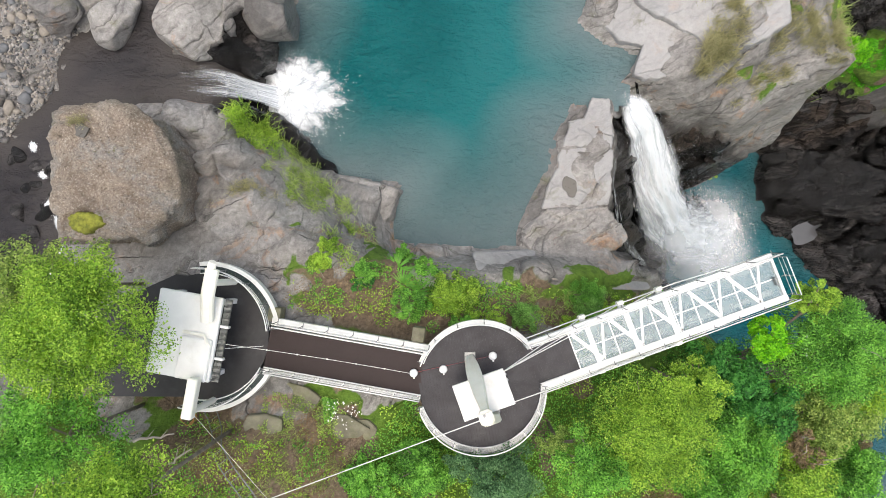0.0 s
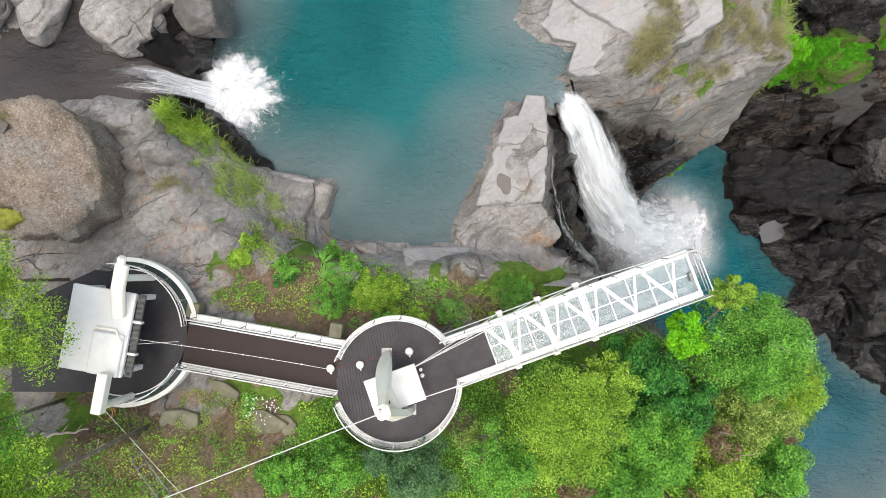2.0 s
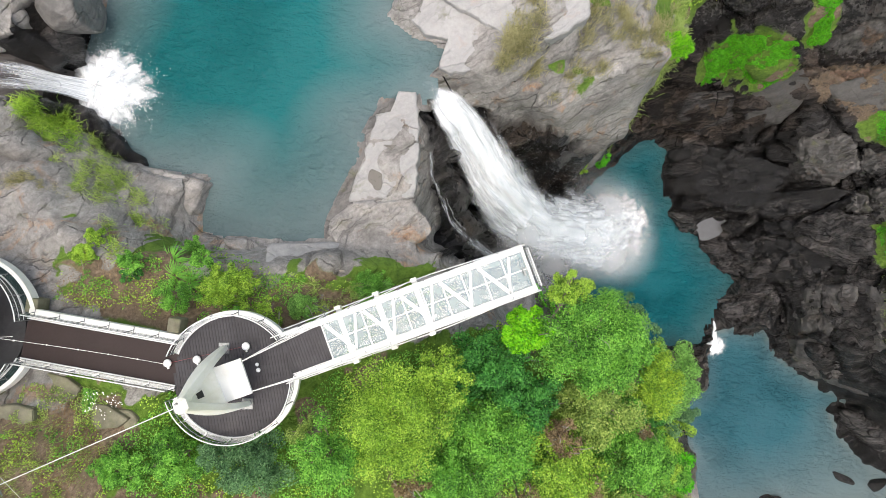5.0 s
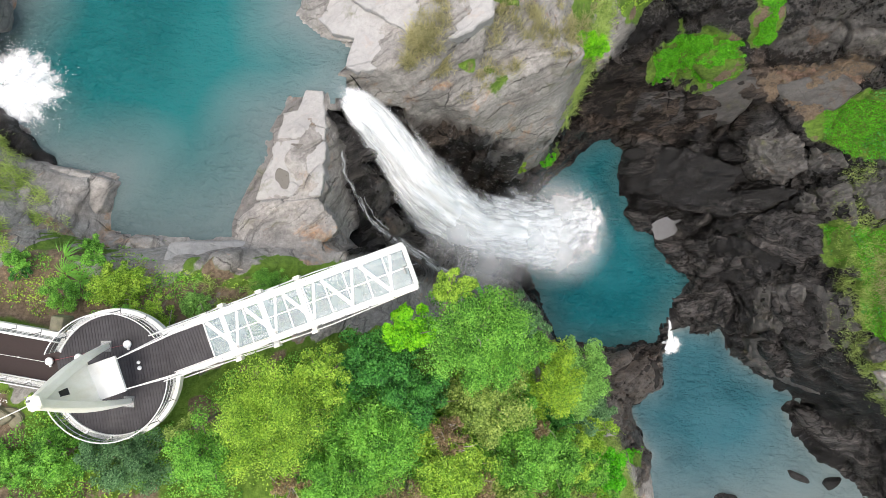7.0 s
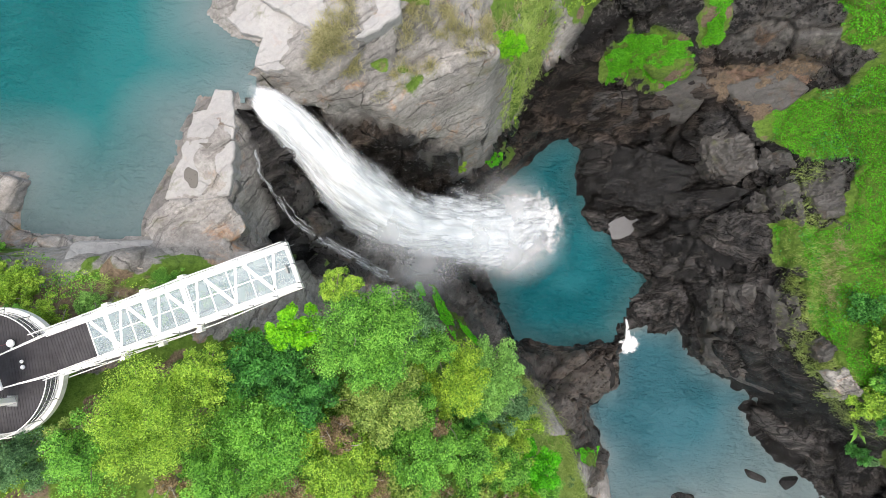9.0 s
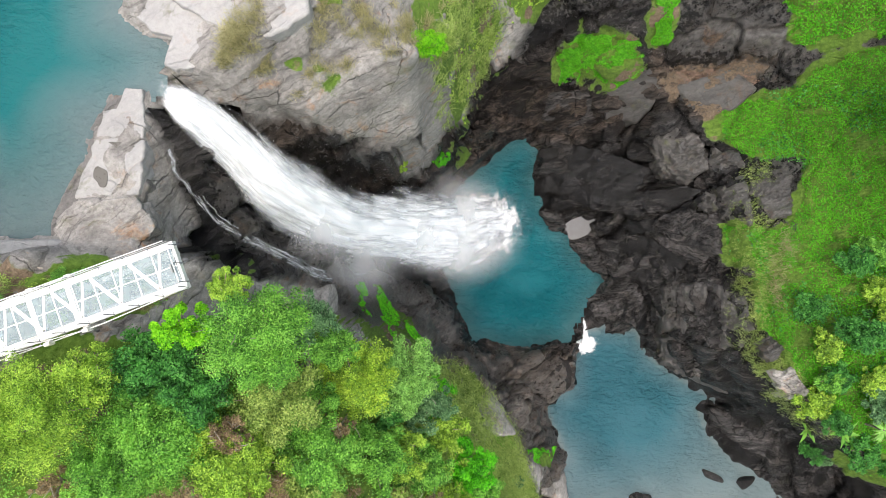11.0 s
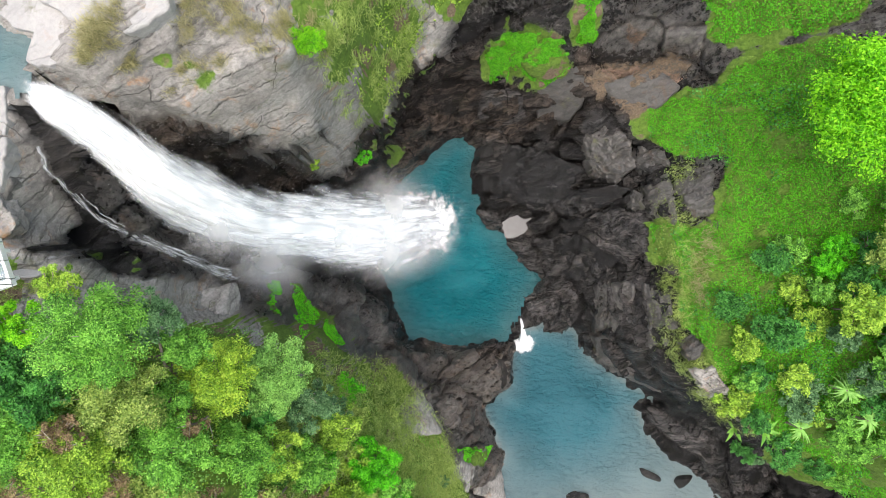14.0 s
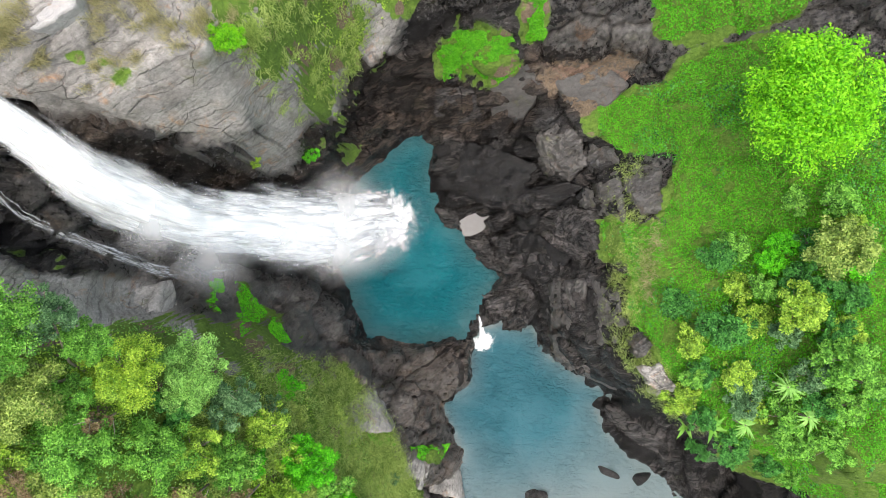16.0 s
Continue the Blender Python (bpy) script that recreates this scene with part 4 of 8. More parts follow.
M_BLACK = plain("black_wet_paving", (0.021, 0.021, 0.023), 0.4, 0, 0.4, 0.8, 0.006, (0.065, 0.062, 0.062))
M_STEEL = plain("grey_steel_bracket", (0.22, 0.23, 0.23), 0.4, 0.8, 0.2)
M_CABLE = plain("pale_steel_cable", (0.7, 0.7, 0.68), 0.4, 0.2, 0.1)
M_RED = plain("dull_red_wire", (0.25, 0.06, 0.07), 0.6)
M_GUTTER = plain("dark_green_gutter_glass", (0.02, 0.035, 0.034), 0.25, 0, 0.3, 2)
M_CONC = plain("mossy_concrete", (0.17, 0.16, 0.11), 0.9, 0, 0.4, 1.6, 0.03, (0.11, 0.13, 0.04))

for deck_paint in (M_PLANK, M_BROWN, M_BLACK):
    deck_paint.node_tree.nodes["Principled BSDF"].inputs["Specular IOR Level"].default_value = 0.3


def glass_material(name, tint, haze, rough=0.08):
    """Laminated walkway glass under a diffuse film that covers it unevenly."""
    m, n, l, bs = material(name)
    pos = place(n)
    film = ramp(n, l, noise_node(n, l, 1.4, 6, 0.7, pos), (0.3, (haze * 0.8,) * 3), (0.7, (haze * 1.15,) * 3))
    bs.inputs["Base Color"].default_value = (*tint, 1)
    bs.inputs["Roughness"].default_value = rough
    l.new(film, bs.inputs["Alpha"])
    return m


# milky floor panes; the sky's reflection is put into their pale film
M_GLASS = glass_material("milky_sky_floor_glass", (0.30, 0.375, 0.395), 0.5)
M_RAILGLASS = glass_material("dark_rail_glass", (0.12, 0.17, 0.17), 0.22, 0.05)
M_LAMP = plain("opal_lamp_glass", (0.85, 0.85, 0.83), 0.3, 0, 0.03)

RCX, RCY, RR = 0.9, -5.3, 2.86          # round deck at the skywalk
LCX, LCY, LR = -12.3, -3.0, 3.05        # round paved terrace
SKY_TURN = 20.2
SKY = pose(RCX, RCY, 0, 0, 0, SKY_TURN)
WALK_A, WALK_B = Vector((-9.2, -3.52)), Vector((-1.75, -4.80))   # axis of the brown walkway
WALK_W = 0.94


def deck_boards(parent, halfwidth_at, s0, s1, pitch, turn, z, mat):
    """Boards across an axis; each is cut to the width that the outline leaves it."""
    s = s0
    while s < s1 - pitch / 2:
        lo, hi = halfwidth_at(s + pitch / 2)
        if hi - lo > 0.15:
            bm = bmesh.new()
            j = random.uniform(-0.003, 0.003)
            box(bm, (s + 0.006, lo, z - 0.03), (s + pitch - 0.006, hi, z + j), 0.0)
            b = part("plank", bm, mat, parent)
            b.matrix_parent_inverse = Matrix()
            b.matrix_basis = turn
        s += pitch


def round_deck():
    ob = thing("round_deck", pose(0, 0, 0), "round observation deck of grey weathered boards with white rim", "deck")
    bm = bmesh.new()
    slab(bm, arc(RCX, RCY, RR + 0.05, 0, 350, 70), -0.4, -0.034)
    part("deck_base", bm, M_JOINT_HATCH, ob)
    turn = pose(RCX, RCY, 0, 0, 0, SKY_TURN - 10)

    def width(s):
        h = math.sqrt(max(0, RR * RR - s * s))
        return (-h, h)
    deck_boards(ob, width, -RR, RR, 0.145, turn, 0.0, M_PLANK)
    for a0, a1 in ((38, 159), (200, 361)):
        bm = bmesh.new()
        ribbon(bm, arc(RCX, RCY, RR, a0, a1, 60), 0.0, 0.045, -0.1, 0.06)
        part("inner_trim", bm, M_WHITE, ob)
        bm = bmesh.new()
        ribbon(bm, arc(RCX, RCY, RR, a0, a1, 60), 0.07, 0.27, -0.35, 0.02)
        part("rim_kerb", bm, M_KERB, ob, "stained white outer kerb")
    for k in range(3):
        bm = bmesh.new()
        x, y = RCX + 1.6 * math.cos(2.1 * k), RCY + 1.6 * math.sin(2.1 * k)
        tube(bm, [(x, y, float(ground_z(x, y)) - 0.4), (x, y, -0.38)], 0.2, 12)
        part("support_column", bm, M_CONC, ob)
    return ob


round_deck()


def walkway():
    ob = thing("walkway", pose(0, 0, 0), "brown coated footbridge between two round decks, white edges", "walkway")
    d = (WALK_B - WALK_A).normalized()
    s = Vector((d.y, -d.x))
    a0, a1 = WALK_A - d * 0.1, WALK_B + d * 0.0
    bm = bmesh.new()
    slab(bm, [tuple(a0 + s * WALK_W), tuple(a1 + s * WALK_W), tuple(a1 - s * WALK_W), tuple(a0 - s * WALK_W)], -0.3, -0.006)
    part("deck_slab", bm, M_BROWN, ob)
    for sign, name in ((1, "south"), (-1, "north")):
        p0, p1 = a0 + s * sign * WALK_W, a1 + s * sign * WALK_W
        path = [tuple(p0), tuple((p0 + p1) / 2), tuple(p1)]
        if sign < 0:
            path = path[::-1]
        bm = bmesh.new()
        ribbon(bm, path, 0.0, 0.05, -0.1, 0.07)
        part("inner_trim", bm, M_WHITE, ob)
        bm = bmesh.new()
        ribbon(bm, path, 0.24 if sign < 0 else 0.1, 0.5 if sign < 0 else 0.28, -0.3, 0.04)
        part("edge_kerb", bm, M_KERB, ob, "stained white edge kerb")
        if sign < 0:
            bm = bmesh.new()
            ribbon(bm, path, 0.06, 0.235, -0.3, -0.03)
            part("gutter", bm, M_GUTTER, ob, "dark green glass strip beside the kerb")
    for k in (0.2, 0.55, 0.9):
        c = WALK_A.lerp(WALK_B, k)
        bm = bmesh.new()
        tube(bm, [(c.x, c.y, float(ground_z(c.x, c.y)) - 0.4), (c.x, c.y, -0.28)], 0.16, 10)
        part("support_column", bm, M_CONC, ob)


walkway()


def terrace():
    ob = thing("round_terrace", pose(0, 0, 0), "round black paved terrace, scuffed and damp", "terrace")
    bm = bmesh.new()
    slab(bm, arc(LCX, LCY, LR, 0, 354, 60), -0.5, -0.012)
    part("paving", bm, M_BLACK, ob)
    bm = bmesh.new()
    slab(bm, [(LCX - 5.5, LCY - 2.9), (LCX, LCY - 2.9), (LCX, LCY + 2.7), (LCX - 1.5, LCY + 3.0), (LCX - 5.5, LCY + 1.2)], -0.52, -0.03)
    part("paving", bm, M_BLACK, ob)
    for a0, a1 in ((10, 96), (255, 331)):
        bm = bmesh.new()
        ribbon(bm, arc(LCX, LCY, LR, a0, a1, 40), -0.03, 0.02, -0.1, 0.05)
        part("inner_trim", bm, M_WHITE, ob)
        bm = bmesh.new()
        ribbon(bm, arc(LCX, LCY, LR, a0, a1, 40), 0.36, 0.56, -0.5, 0.03)
        part("rim_kerb", bm, M_KERB, ob, "stained white outer kerb")
        bm = bmesh.new()
        ribbon(bm, arc(LCX, LCY, LR, a0, a1, 40), 0.025, 0.355, -0.4, -0.02)
        part("gutter", bm, M_GUTTER, ob, "dark green glass strip beside the kerb")
    bm = bmesh.new()
    tube(bm, [(LCX - 0.5, LCY, float(ground_z(LCX, LCY)) - 0.5), (LCX - 0.5, LCY, -0.45)], 2.4, 24)
    part("foundation", bm, M_CONC, ob)


terrace()


def railing(path, offset, lean, label, height=1.05, spacing=1.15, glass=True):
    """A balustrade along a path: posts leaning out, top rail, mid wires and dark glass panels."""
    pts, run = [Vector(p) for p in path], [0.0]
    for a, b in zip(pts[:-1], pts[1:]):
        run.append(run[-1] + (b - a).length)

    def at(s):
        s = min(max(s, 0), run[-1])
        for i in range(len(pts) - 1):
            if s <= run[i + 1] + 1e-6:
                t = (s - run[i]) / max(1e-6, run[i + 1] - run[i])
                d = (pts[i + 1] - pts[i]).normalized()
                return pts[i].lerp(pts[i + 1], t), Vector((d.y, -d.x))
        return pts[-1], Vector((0, 0))
    ob = thing("railing", pose(0, 0, 0), label, "railing", "railings of the skywalk")
    n = max(2, round(run[-1] / spacing) + 1)
    fine = [run[-1] * i / max(1, len(pts) * 1) for i in range(len(pts) + 1)]
    for z, off, r in ((height, offset + lean, 0.028), (height * 0.66, offset + lean * 0.66, 0.012), (height * 0.33, offset + lean * 0.33, 0.012)):
        bm = bmesh.new()
        tube(bm, [(*(at(s)[0] + at(s)[1] * off), z) for s in fine], r, 6)
        part("top_rail" if z == height else "rail_wire", bm, M_WHITE if z == height else M_CABLE, ob, smooth_shade=True)
    for i in range(n):
        p, s = at(run[-1] * i / (n - 1))
        a, b, c = p + s * (offset + 0.1), p + s * (offset + lean), p + s * (offset - 0.04)
        bm = bmesh.new()
        tube(bm, [(*a, -0.02), (*(a.lerp(b, 0.5)), height * 0.5), (*b, height)], 0.022, 6)
        post = part("post", bm, M_STEEL, ob)
        bm = bmesh.new()
        tube(bm, [(*c, 0.04), (*(p + s * (offset + 0.24)), 0.05)], 0.018, 5)
        part("bracket", bm, M_STEEL, post)
        if glass and i < n - 1:
            q, s2 = at(run[-1] * (i + 1) / (n - 1))
            d = (q - p).normalized() * 0.06
            bm = bmesh.new()
            quad = [(*(p + d + s * (offset + lean * 0.1)), 0.10), (*(q - d + s2 * (offset + lean * 0.1)), 0.10), (*(q - d + s2 * (offset + lean * 0.9)), height * 0.93), (*(p + d + s * (offset + lean * 0.9)), height * 0.93)]
            v = [bm.verts.new(x) for x in quad]
            f = bm.faces.new(v)
            r = bmesh.ops.extrude_face_region(bm, geom=[f])
            bmesh.ops.translate(bm, verts=[x for x in r["geom"] if isinstance(x, bmesh.types.BMVert)], vec=(s.x * 0.012, s.y * 0.012, 0))
            part("glass_panel", bm, M_RAILGLASS, ob)
    return ob


def sky_xy(s, n):
    v = SKY @ Vector((s, n, 0))
    return (v.x, v.y)


wd = (WALK_B - WALK_A).normalized()
ws = Vector((wd.y, -wd.x))
RAIL = "white curved balustrade with glass panels and steel posts"
railing(arc(RCX, RCY, RR, 38, 159, 26), 0.1, 0.02, RAIL)
railing(arc(RCX, RCY, RR, 200, 360, 34), 0.1, 0.02, RAIL)
railing(arc(LCX, LCY, LR, 6, 96, 22), 0.14, 0.1, RAIL)
railing(arc(LCX, LCY, LR, 255, 331, 20), 0.14, 0.1, RAIL)
RAIL2 = "straight white balustrade along the bridge, glass infill"
railing([tuple(WALK_B - ws * WALK_W), tuple(WALK_A.lerp(WALK_B, 0.5) - ws * WALK_W), tuple(WALK_A - ws * WALK_W + wd * 0.2)], 0.26, 0.04, RAIL2)
railing([tuple(WALK_A + ws * WALK_W + wd * 0.2), tuple(WALK_A.lerp(WALK_B, 0.5) + ws * WALK_W), tuple(WALK_B + ws * WALK_W)], 0.08, 0.04, RAIL2)
S0, S1, HW = 2.6, 15.05, 0.92
railing([sky_xy(S1, HW), sky_xy((S0 + S1) / 2, HW), sky_xy(S0, HW)], 0.16, 0.03, RAIL2, glass=False, spacing=1.25)
railing([sky_xy(S0, -HW), sky_xy((S0 + S1) / 2, -HW), sky_xy(S1, -HW)], 0.16, 0.03, RAIL2, glass=False, spacing=1.25)
railing([sky_xy(S1 - 0.02, -HW), sky_xy(S1 - 0.02, 0), sky_xy(S1 - 0.02, HW)], 0.08, 0.03, RAIL2, glass=False)


def skywalk():
    ob = thing("glass_skywalk", SKY, "white steel skywalk with milky glass floor over the falls", "skywalk")

    def put(name, bm, mat, label="", parent=None):
        o = part(name, bm, mat, parent or ob, label)
        return o
    glass0 = 4.72
    bm = bmesh.new()
    box(bm, (2.3, -HW, -0.4), (glass0, HW, -0.034))
    put("deck_base", bm, M_JOINT_HATCH)
    s = 2.72
    while s < glass0 - 0.1:
        bm = bmesh.new()
        box(bm, (s + 0.006, -HW + 0.02, -0.03), (s + 0.139, HW - 0.02, random.uniform(-0.003, 0.003)))
        put("plank", bm, M_PLANK)
        s += 0.145
    for sg in (1, -1):
        bm = bmesh.new()
        box(bm, (2.75, sg * (HW - 0.02), -0.34), (S1, sg * (HW + 0.26), 0.03), 0.02)
        put("edge_girder", bm, M_WHITE)
        bm = bmesh.new()
        box(bm, (2.7, sg * (HW - 0.07), -0.06), (S1 - 0.05, sg * (HW - 0.03), 0.07), 0.008)
        put("inner_trim", bm, M_WHITE)
    bm = bmesh.new()
    box(bm, (S1 - 0.16, -HW + 0.02, -0.34), (S1 - 0.02, HW - 0.02, 0.024), 0.02)
    put("end_girder", bm, M_WHITE)
    bm = bmesh.new()
    box(bm, (glass0, -HW + 0.05, -0.3), (glass0 + 0.06, HW - 0.05, 0.026), 0.01)
    put("threshold", bm, M_WHITE)
    # thin joists carry the panes, and a rib runs down the middle
    step = (S1 - 0.18 - glass0) / 10
    for i in range(1, 10):
        s = glass0 + step * i
        bm = bmesh.new()
        box(bm, (s - 0.03, -HW + 0.05, -0.16), (s + 0.03, HW - 0.05, 0.008), 0.006)
        put("joist", bm, M_WHITE)
    bm = bmesh.new()
    box(bm, (glass0 + 0.06, -0.025, -0.14), (S1 - 0.17, 0.025, 0.005), 0.006)
    put("middle_rib", bm, M_WHITE)
    for i in range(10):
        for sg in (-1, 1):
            a = glass0 + 0.07 + step * i if i == 0 else glass0 + step * i + 0.01
            bm = bmesh.new()
            box(bm, (a, sg * 0.01, -0.024), (glass0 + step * (i + 1) - 0.01, sg * (HW - 0.06), 0.0), 0.004)
            put("pane", bm, M_GLASS).visible_shadow = False
    # deep cross beams reach out for the stays; diagonals zigzag under the panes
    for s in (5.7, 7.65, 9.6):
        bm = bmesh.new()
        box(bm, (s - 0.13, -1.36, -0.62), (s + 0.13, 1.4, -0.36), 0.02)
        beam = put("cross_beam", bm, M_WHITE)
        bm = bmesh.new()
        box(bm, (s - 0.12, -HW + 0.05, -0.36), (s + 0.12, HW - 0.05, 0.018), 0.01)
        put("pane_bearer", bm, M_WHITE)
        for sg in (-1, 1):
            bm = bmesh.new()
            box(bm, (s - 0.15, sg * 1.28, -0.66), (s + 0.15, sg * 1.46, -0.2), 0.02)
            part("anchor_block", bm, M_CREAM, beam)
    z = -0.10
    for k in range(5):
        a = 4.9 + k * 1.95
        for (s0, n0), (s1, n1), w in (((a, HW - 0.1), (a + 1.05, -HW + 0.1), 0.09), ((a + 1.05, -HW + 0.1), (a + 1.55, HW - 0.1), 0.06)):
            d = Vector((s1 - s0, n1 - n0, 0))
            bm = bmesh.new()
            box(bm, (0, -w, -0.05), (d.length, w, 0.112), 0.01, Matrix.Translation((s0, n0, z)) @ Matrix.Rotation(math.atan2(d.y, d.x), 4, "Z"))
            put("diagonal", bm, M_WHITE)
    for sg in (-1, 1):
        bm = bmesh.new()
        tube(bm, [(2.8, sg * 1.3, -0.5), (10.5, sg * 1.34, -0.45), (S1, sg * 1.12, -0.2)], 0.03, 6)
        put("outer_pipe", bm, M_WHITE)
        bm = bmesh.new()
        box(bm, (2.2, sg * 0.6, -1.1), (S1 - 0.3, sg * 0.8, -0.63), 0.02)
        put("main_girder", bm, M_WHITE)
    bm = bmesh.new()
    box(bm, (S1 - 0.42, -0.3, 0.03), (S1 - 0.32, 0.1, 0.3), 0.02)
    put("end_plaque", bm, M_STEEL)
    return ob


skywalk()

APEX = Vector((0.98, -5.44, 5.85))


def pylon():
    """A-frame pylon: two bowed legs meet at a blunt head, with a roof plate between them."""
    ob = thing("pylon", pose(0, 0, 0), "cream A-frame pylon with curved legs and flat roof plate", "pylon")
    u, n = SKY.to_3x3() @ Vector((1, 0, 0)), SKY.to_3x3() @ Vector((0, 1, 0))
    for sg in (1, -1):
        foot = Vector((0.42, -3.96, 0)) if sg > 0 else Vector((1.58, -6.6, 0))
        pts = [foot.lerp(APEX, i / 14) + n * (sg * 0.2 * math.sin(math.pi * i / 14)) for i in range(15)]
        bm = bmesh.new()
        rings = []
        for i, p in enumerate(pts):
            t = i / 14
            w, h = 0.13 + 0.07 * t, 0.17 + 0.16 * math.sin(math.pi * min(1, t * 1.15))
            d = (pts[min(i + 1, 14)] - pts[max(i - 1, 0)]).normalized()
            e = u.cross(d).normalized()
            rings.append([bm.verts.new(p + u * (a * h) + e * (b * w)) for a, b in ((-1, -0.8), (-0.85, -1), (0.85, -1), (1, -0.8), (1, 0.8), (0.85, 1), (-0.85, 1), (-1, 0.8))])
        for a, b in zip(rings[:-1], rings[1:]):
            for j in range(8):
                bm.faces.new((a[j], a[(j + 1) % 8], b[(j + 1) % 8], b[j]))
        bm.faces.new(rings[0])
        bm.faces.new(rings[-1][::-1])
        bmesh.ops.recalc_face_normals(bm, faces=bm.faces)
        part("leg", bm, M_CREAM, ob)
        bm = bmesh.new()
        box(bm, (foot.x - 0.26, foot.y - 0.26, 0.0), (foot.x + 0.26, foot.y + 0.26, 0.04), 0.01)
        part("base_plate", bm, M_STEEL, ob)
    # blunt head: a short box on the axis of the legs, its corners worn round
    bm = bmesh.new()
    box(bm, (-0.3, -0.3, -0.32), (0.26, 0.3, 0.06), 0.12, Matrix.Translation(APEX) @ Matrix.Rotation(radians(SKY_TURN), 4, "Z"))
    head = part("head", bm, M_CREAM, ob)
    bm = bmesh.new()
    tube(bm, [APEX + Vector((-0.1, 0.1, 0.05)), APEX + Vector((-0.1, 0.1, 0.2))], 0.05, 8)
    part("head_eyelet", bm, M_STEEL, head)
    m = pose(1.0, -5.35, 0, 0, 0, 19.6)
    bm = bmesh.new()
    box(bm, (-1.2, -0.84, 1.72), (1.2, 0.82, 1.88), 0.02, m)
    roof = part("roof_plate", bm, M_WHITE, ob)
    for x in (-0.75, 0.75):
        bm = bmesh.new()
        box(bm, (x - 0.05, -0.8, 1.58), (x + 0.05, 0.78, 1.718), 0.01, m)
        part("roof_rib", bm, M_STEEL, roof)
    # a cream sheet closes the upper part of the frame between the legs, with a dark slab as its hatch
    rows = []
    bm = bmesh.new()
    for k in range(9):
        g = 0.3 + 0.66 * k / 8
        a, b = [foot_at.lerp(APEX, g) + n * (sg * 0.2 * math.sin(math.pi * g)) for foot_at, sg in ((Vector((0.42, -3.96, 0)), 1), (Vector((1.58, -6.6, 0)), -1))]
        rows.append([bm.verts.new(a.lerp(b, f) - u * 0.12) for f in (0.04, 0.27, 0.5, 0.73, 0.96)])
    for a, b in zip(rows[:-1], rows[1:]):
        for k in range(4):
            bm.faces.new((a[k], a[k + 1], b[k + 1], b[k]))
    e = bmesh.ops.extrude_face_region(bm, geom=list(bm.faces))
    bmesh.ops.translate(bm, verts=[v for v in e["geom"] if isinstance(v, bmesh.types.BMVert)], vec=u * 0.06)
    bmesh.ops.recalc_face_normals(bm, faces=bm.faces)
    hood = part("hood", bm, M_CREAM, ob, "cream sheet closing the space between the legs")
    # shade of the open hatch: a dark slab through the sheet, no hole
    lo_a, lo_b = Vector((0.42, -3.96, 0)), Vector((1.58, -6.6, 0))
    bm = bmesh.new()
    quad = [lo_a.lerp(lo_b, f).lerp(APEX, g) - u * 0.135 for f, g in ((0.36, 0.62), (0.64, 0.62), (0.64, 0.72), (0.36, 0.72))]
    f = bm.faces.new([bm.verts.new(p) for p in quad])
    e = bmesh.ops.extrude_face_region(bm, geom=[f])
    bmesh.ops.translate(bm, verts=[v for v in e["geom"] if isinstance(v, bmesh.types.BMVert)], vec=u * 0.09)
    part("hatch", bm, M_JOINT_HATCH, hood, "dark slab standing in for the hatch's shaded opening")
    # stays run from the head to the anchor blocks
    for sg in (1, -1):
        for s in (5.7, 7.65, 9.6):
            e = SKY @ Vector((s, 1.36 * sg, -0.25))
            bm = bmesh.new()
            a = m @ Vector((1.1, 0.7 * sg - 0.05, 1.8))
            tube(bm, [a, e], 0.022, 6)
            part("stay_cable", bm, M_CABLE, ob)
    return ob


pylon()


def cable(name, label, a, b, r, sag=0.0, mat=None, group=""):
    bm = bmesh.new()
    a, b = Vector(a), Vector(b)
    tube(bm, [a.lerp(b, i / 10) - Vector((0, 0, sag * 4 * (i / 10) * (1 - i / 10))) for i in range(11)], r, 6)
    ob = part(name, bm, mat or M_CABLE)
    return tagged(ob, label, "cable", group)


cable("back_stay", "pale steel back stay cable running down into the shrubs", APEX, (-12.5, -11.4, float(ground_z(-12.5, -11.4))), 0.022)


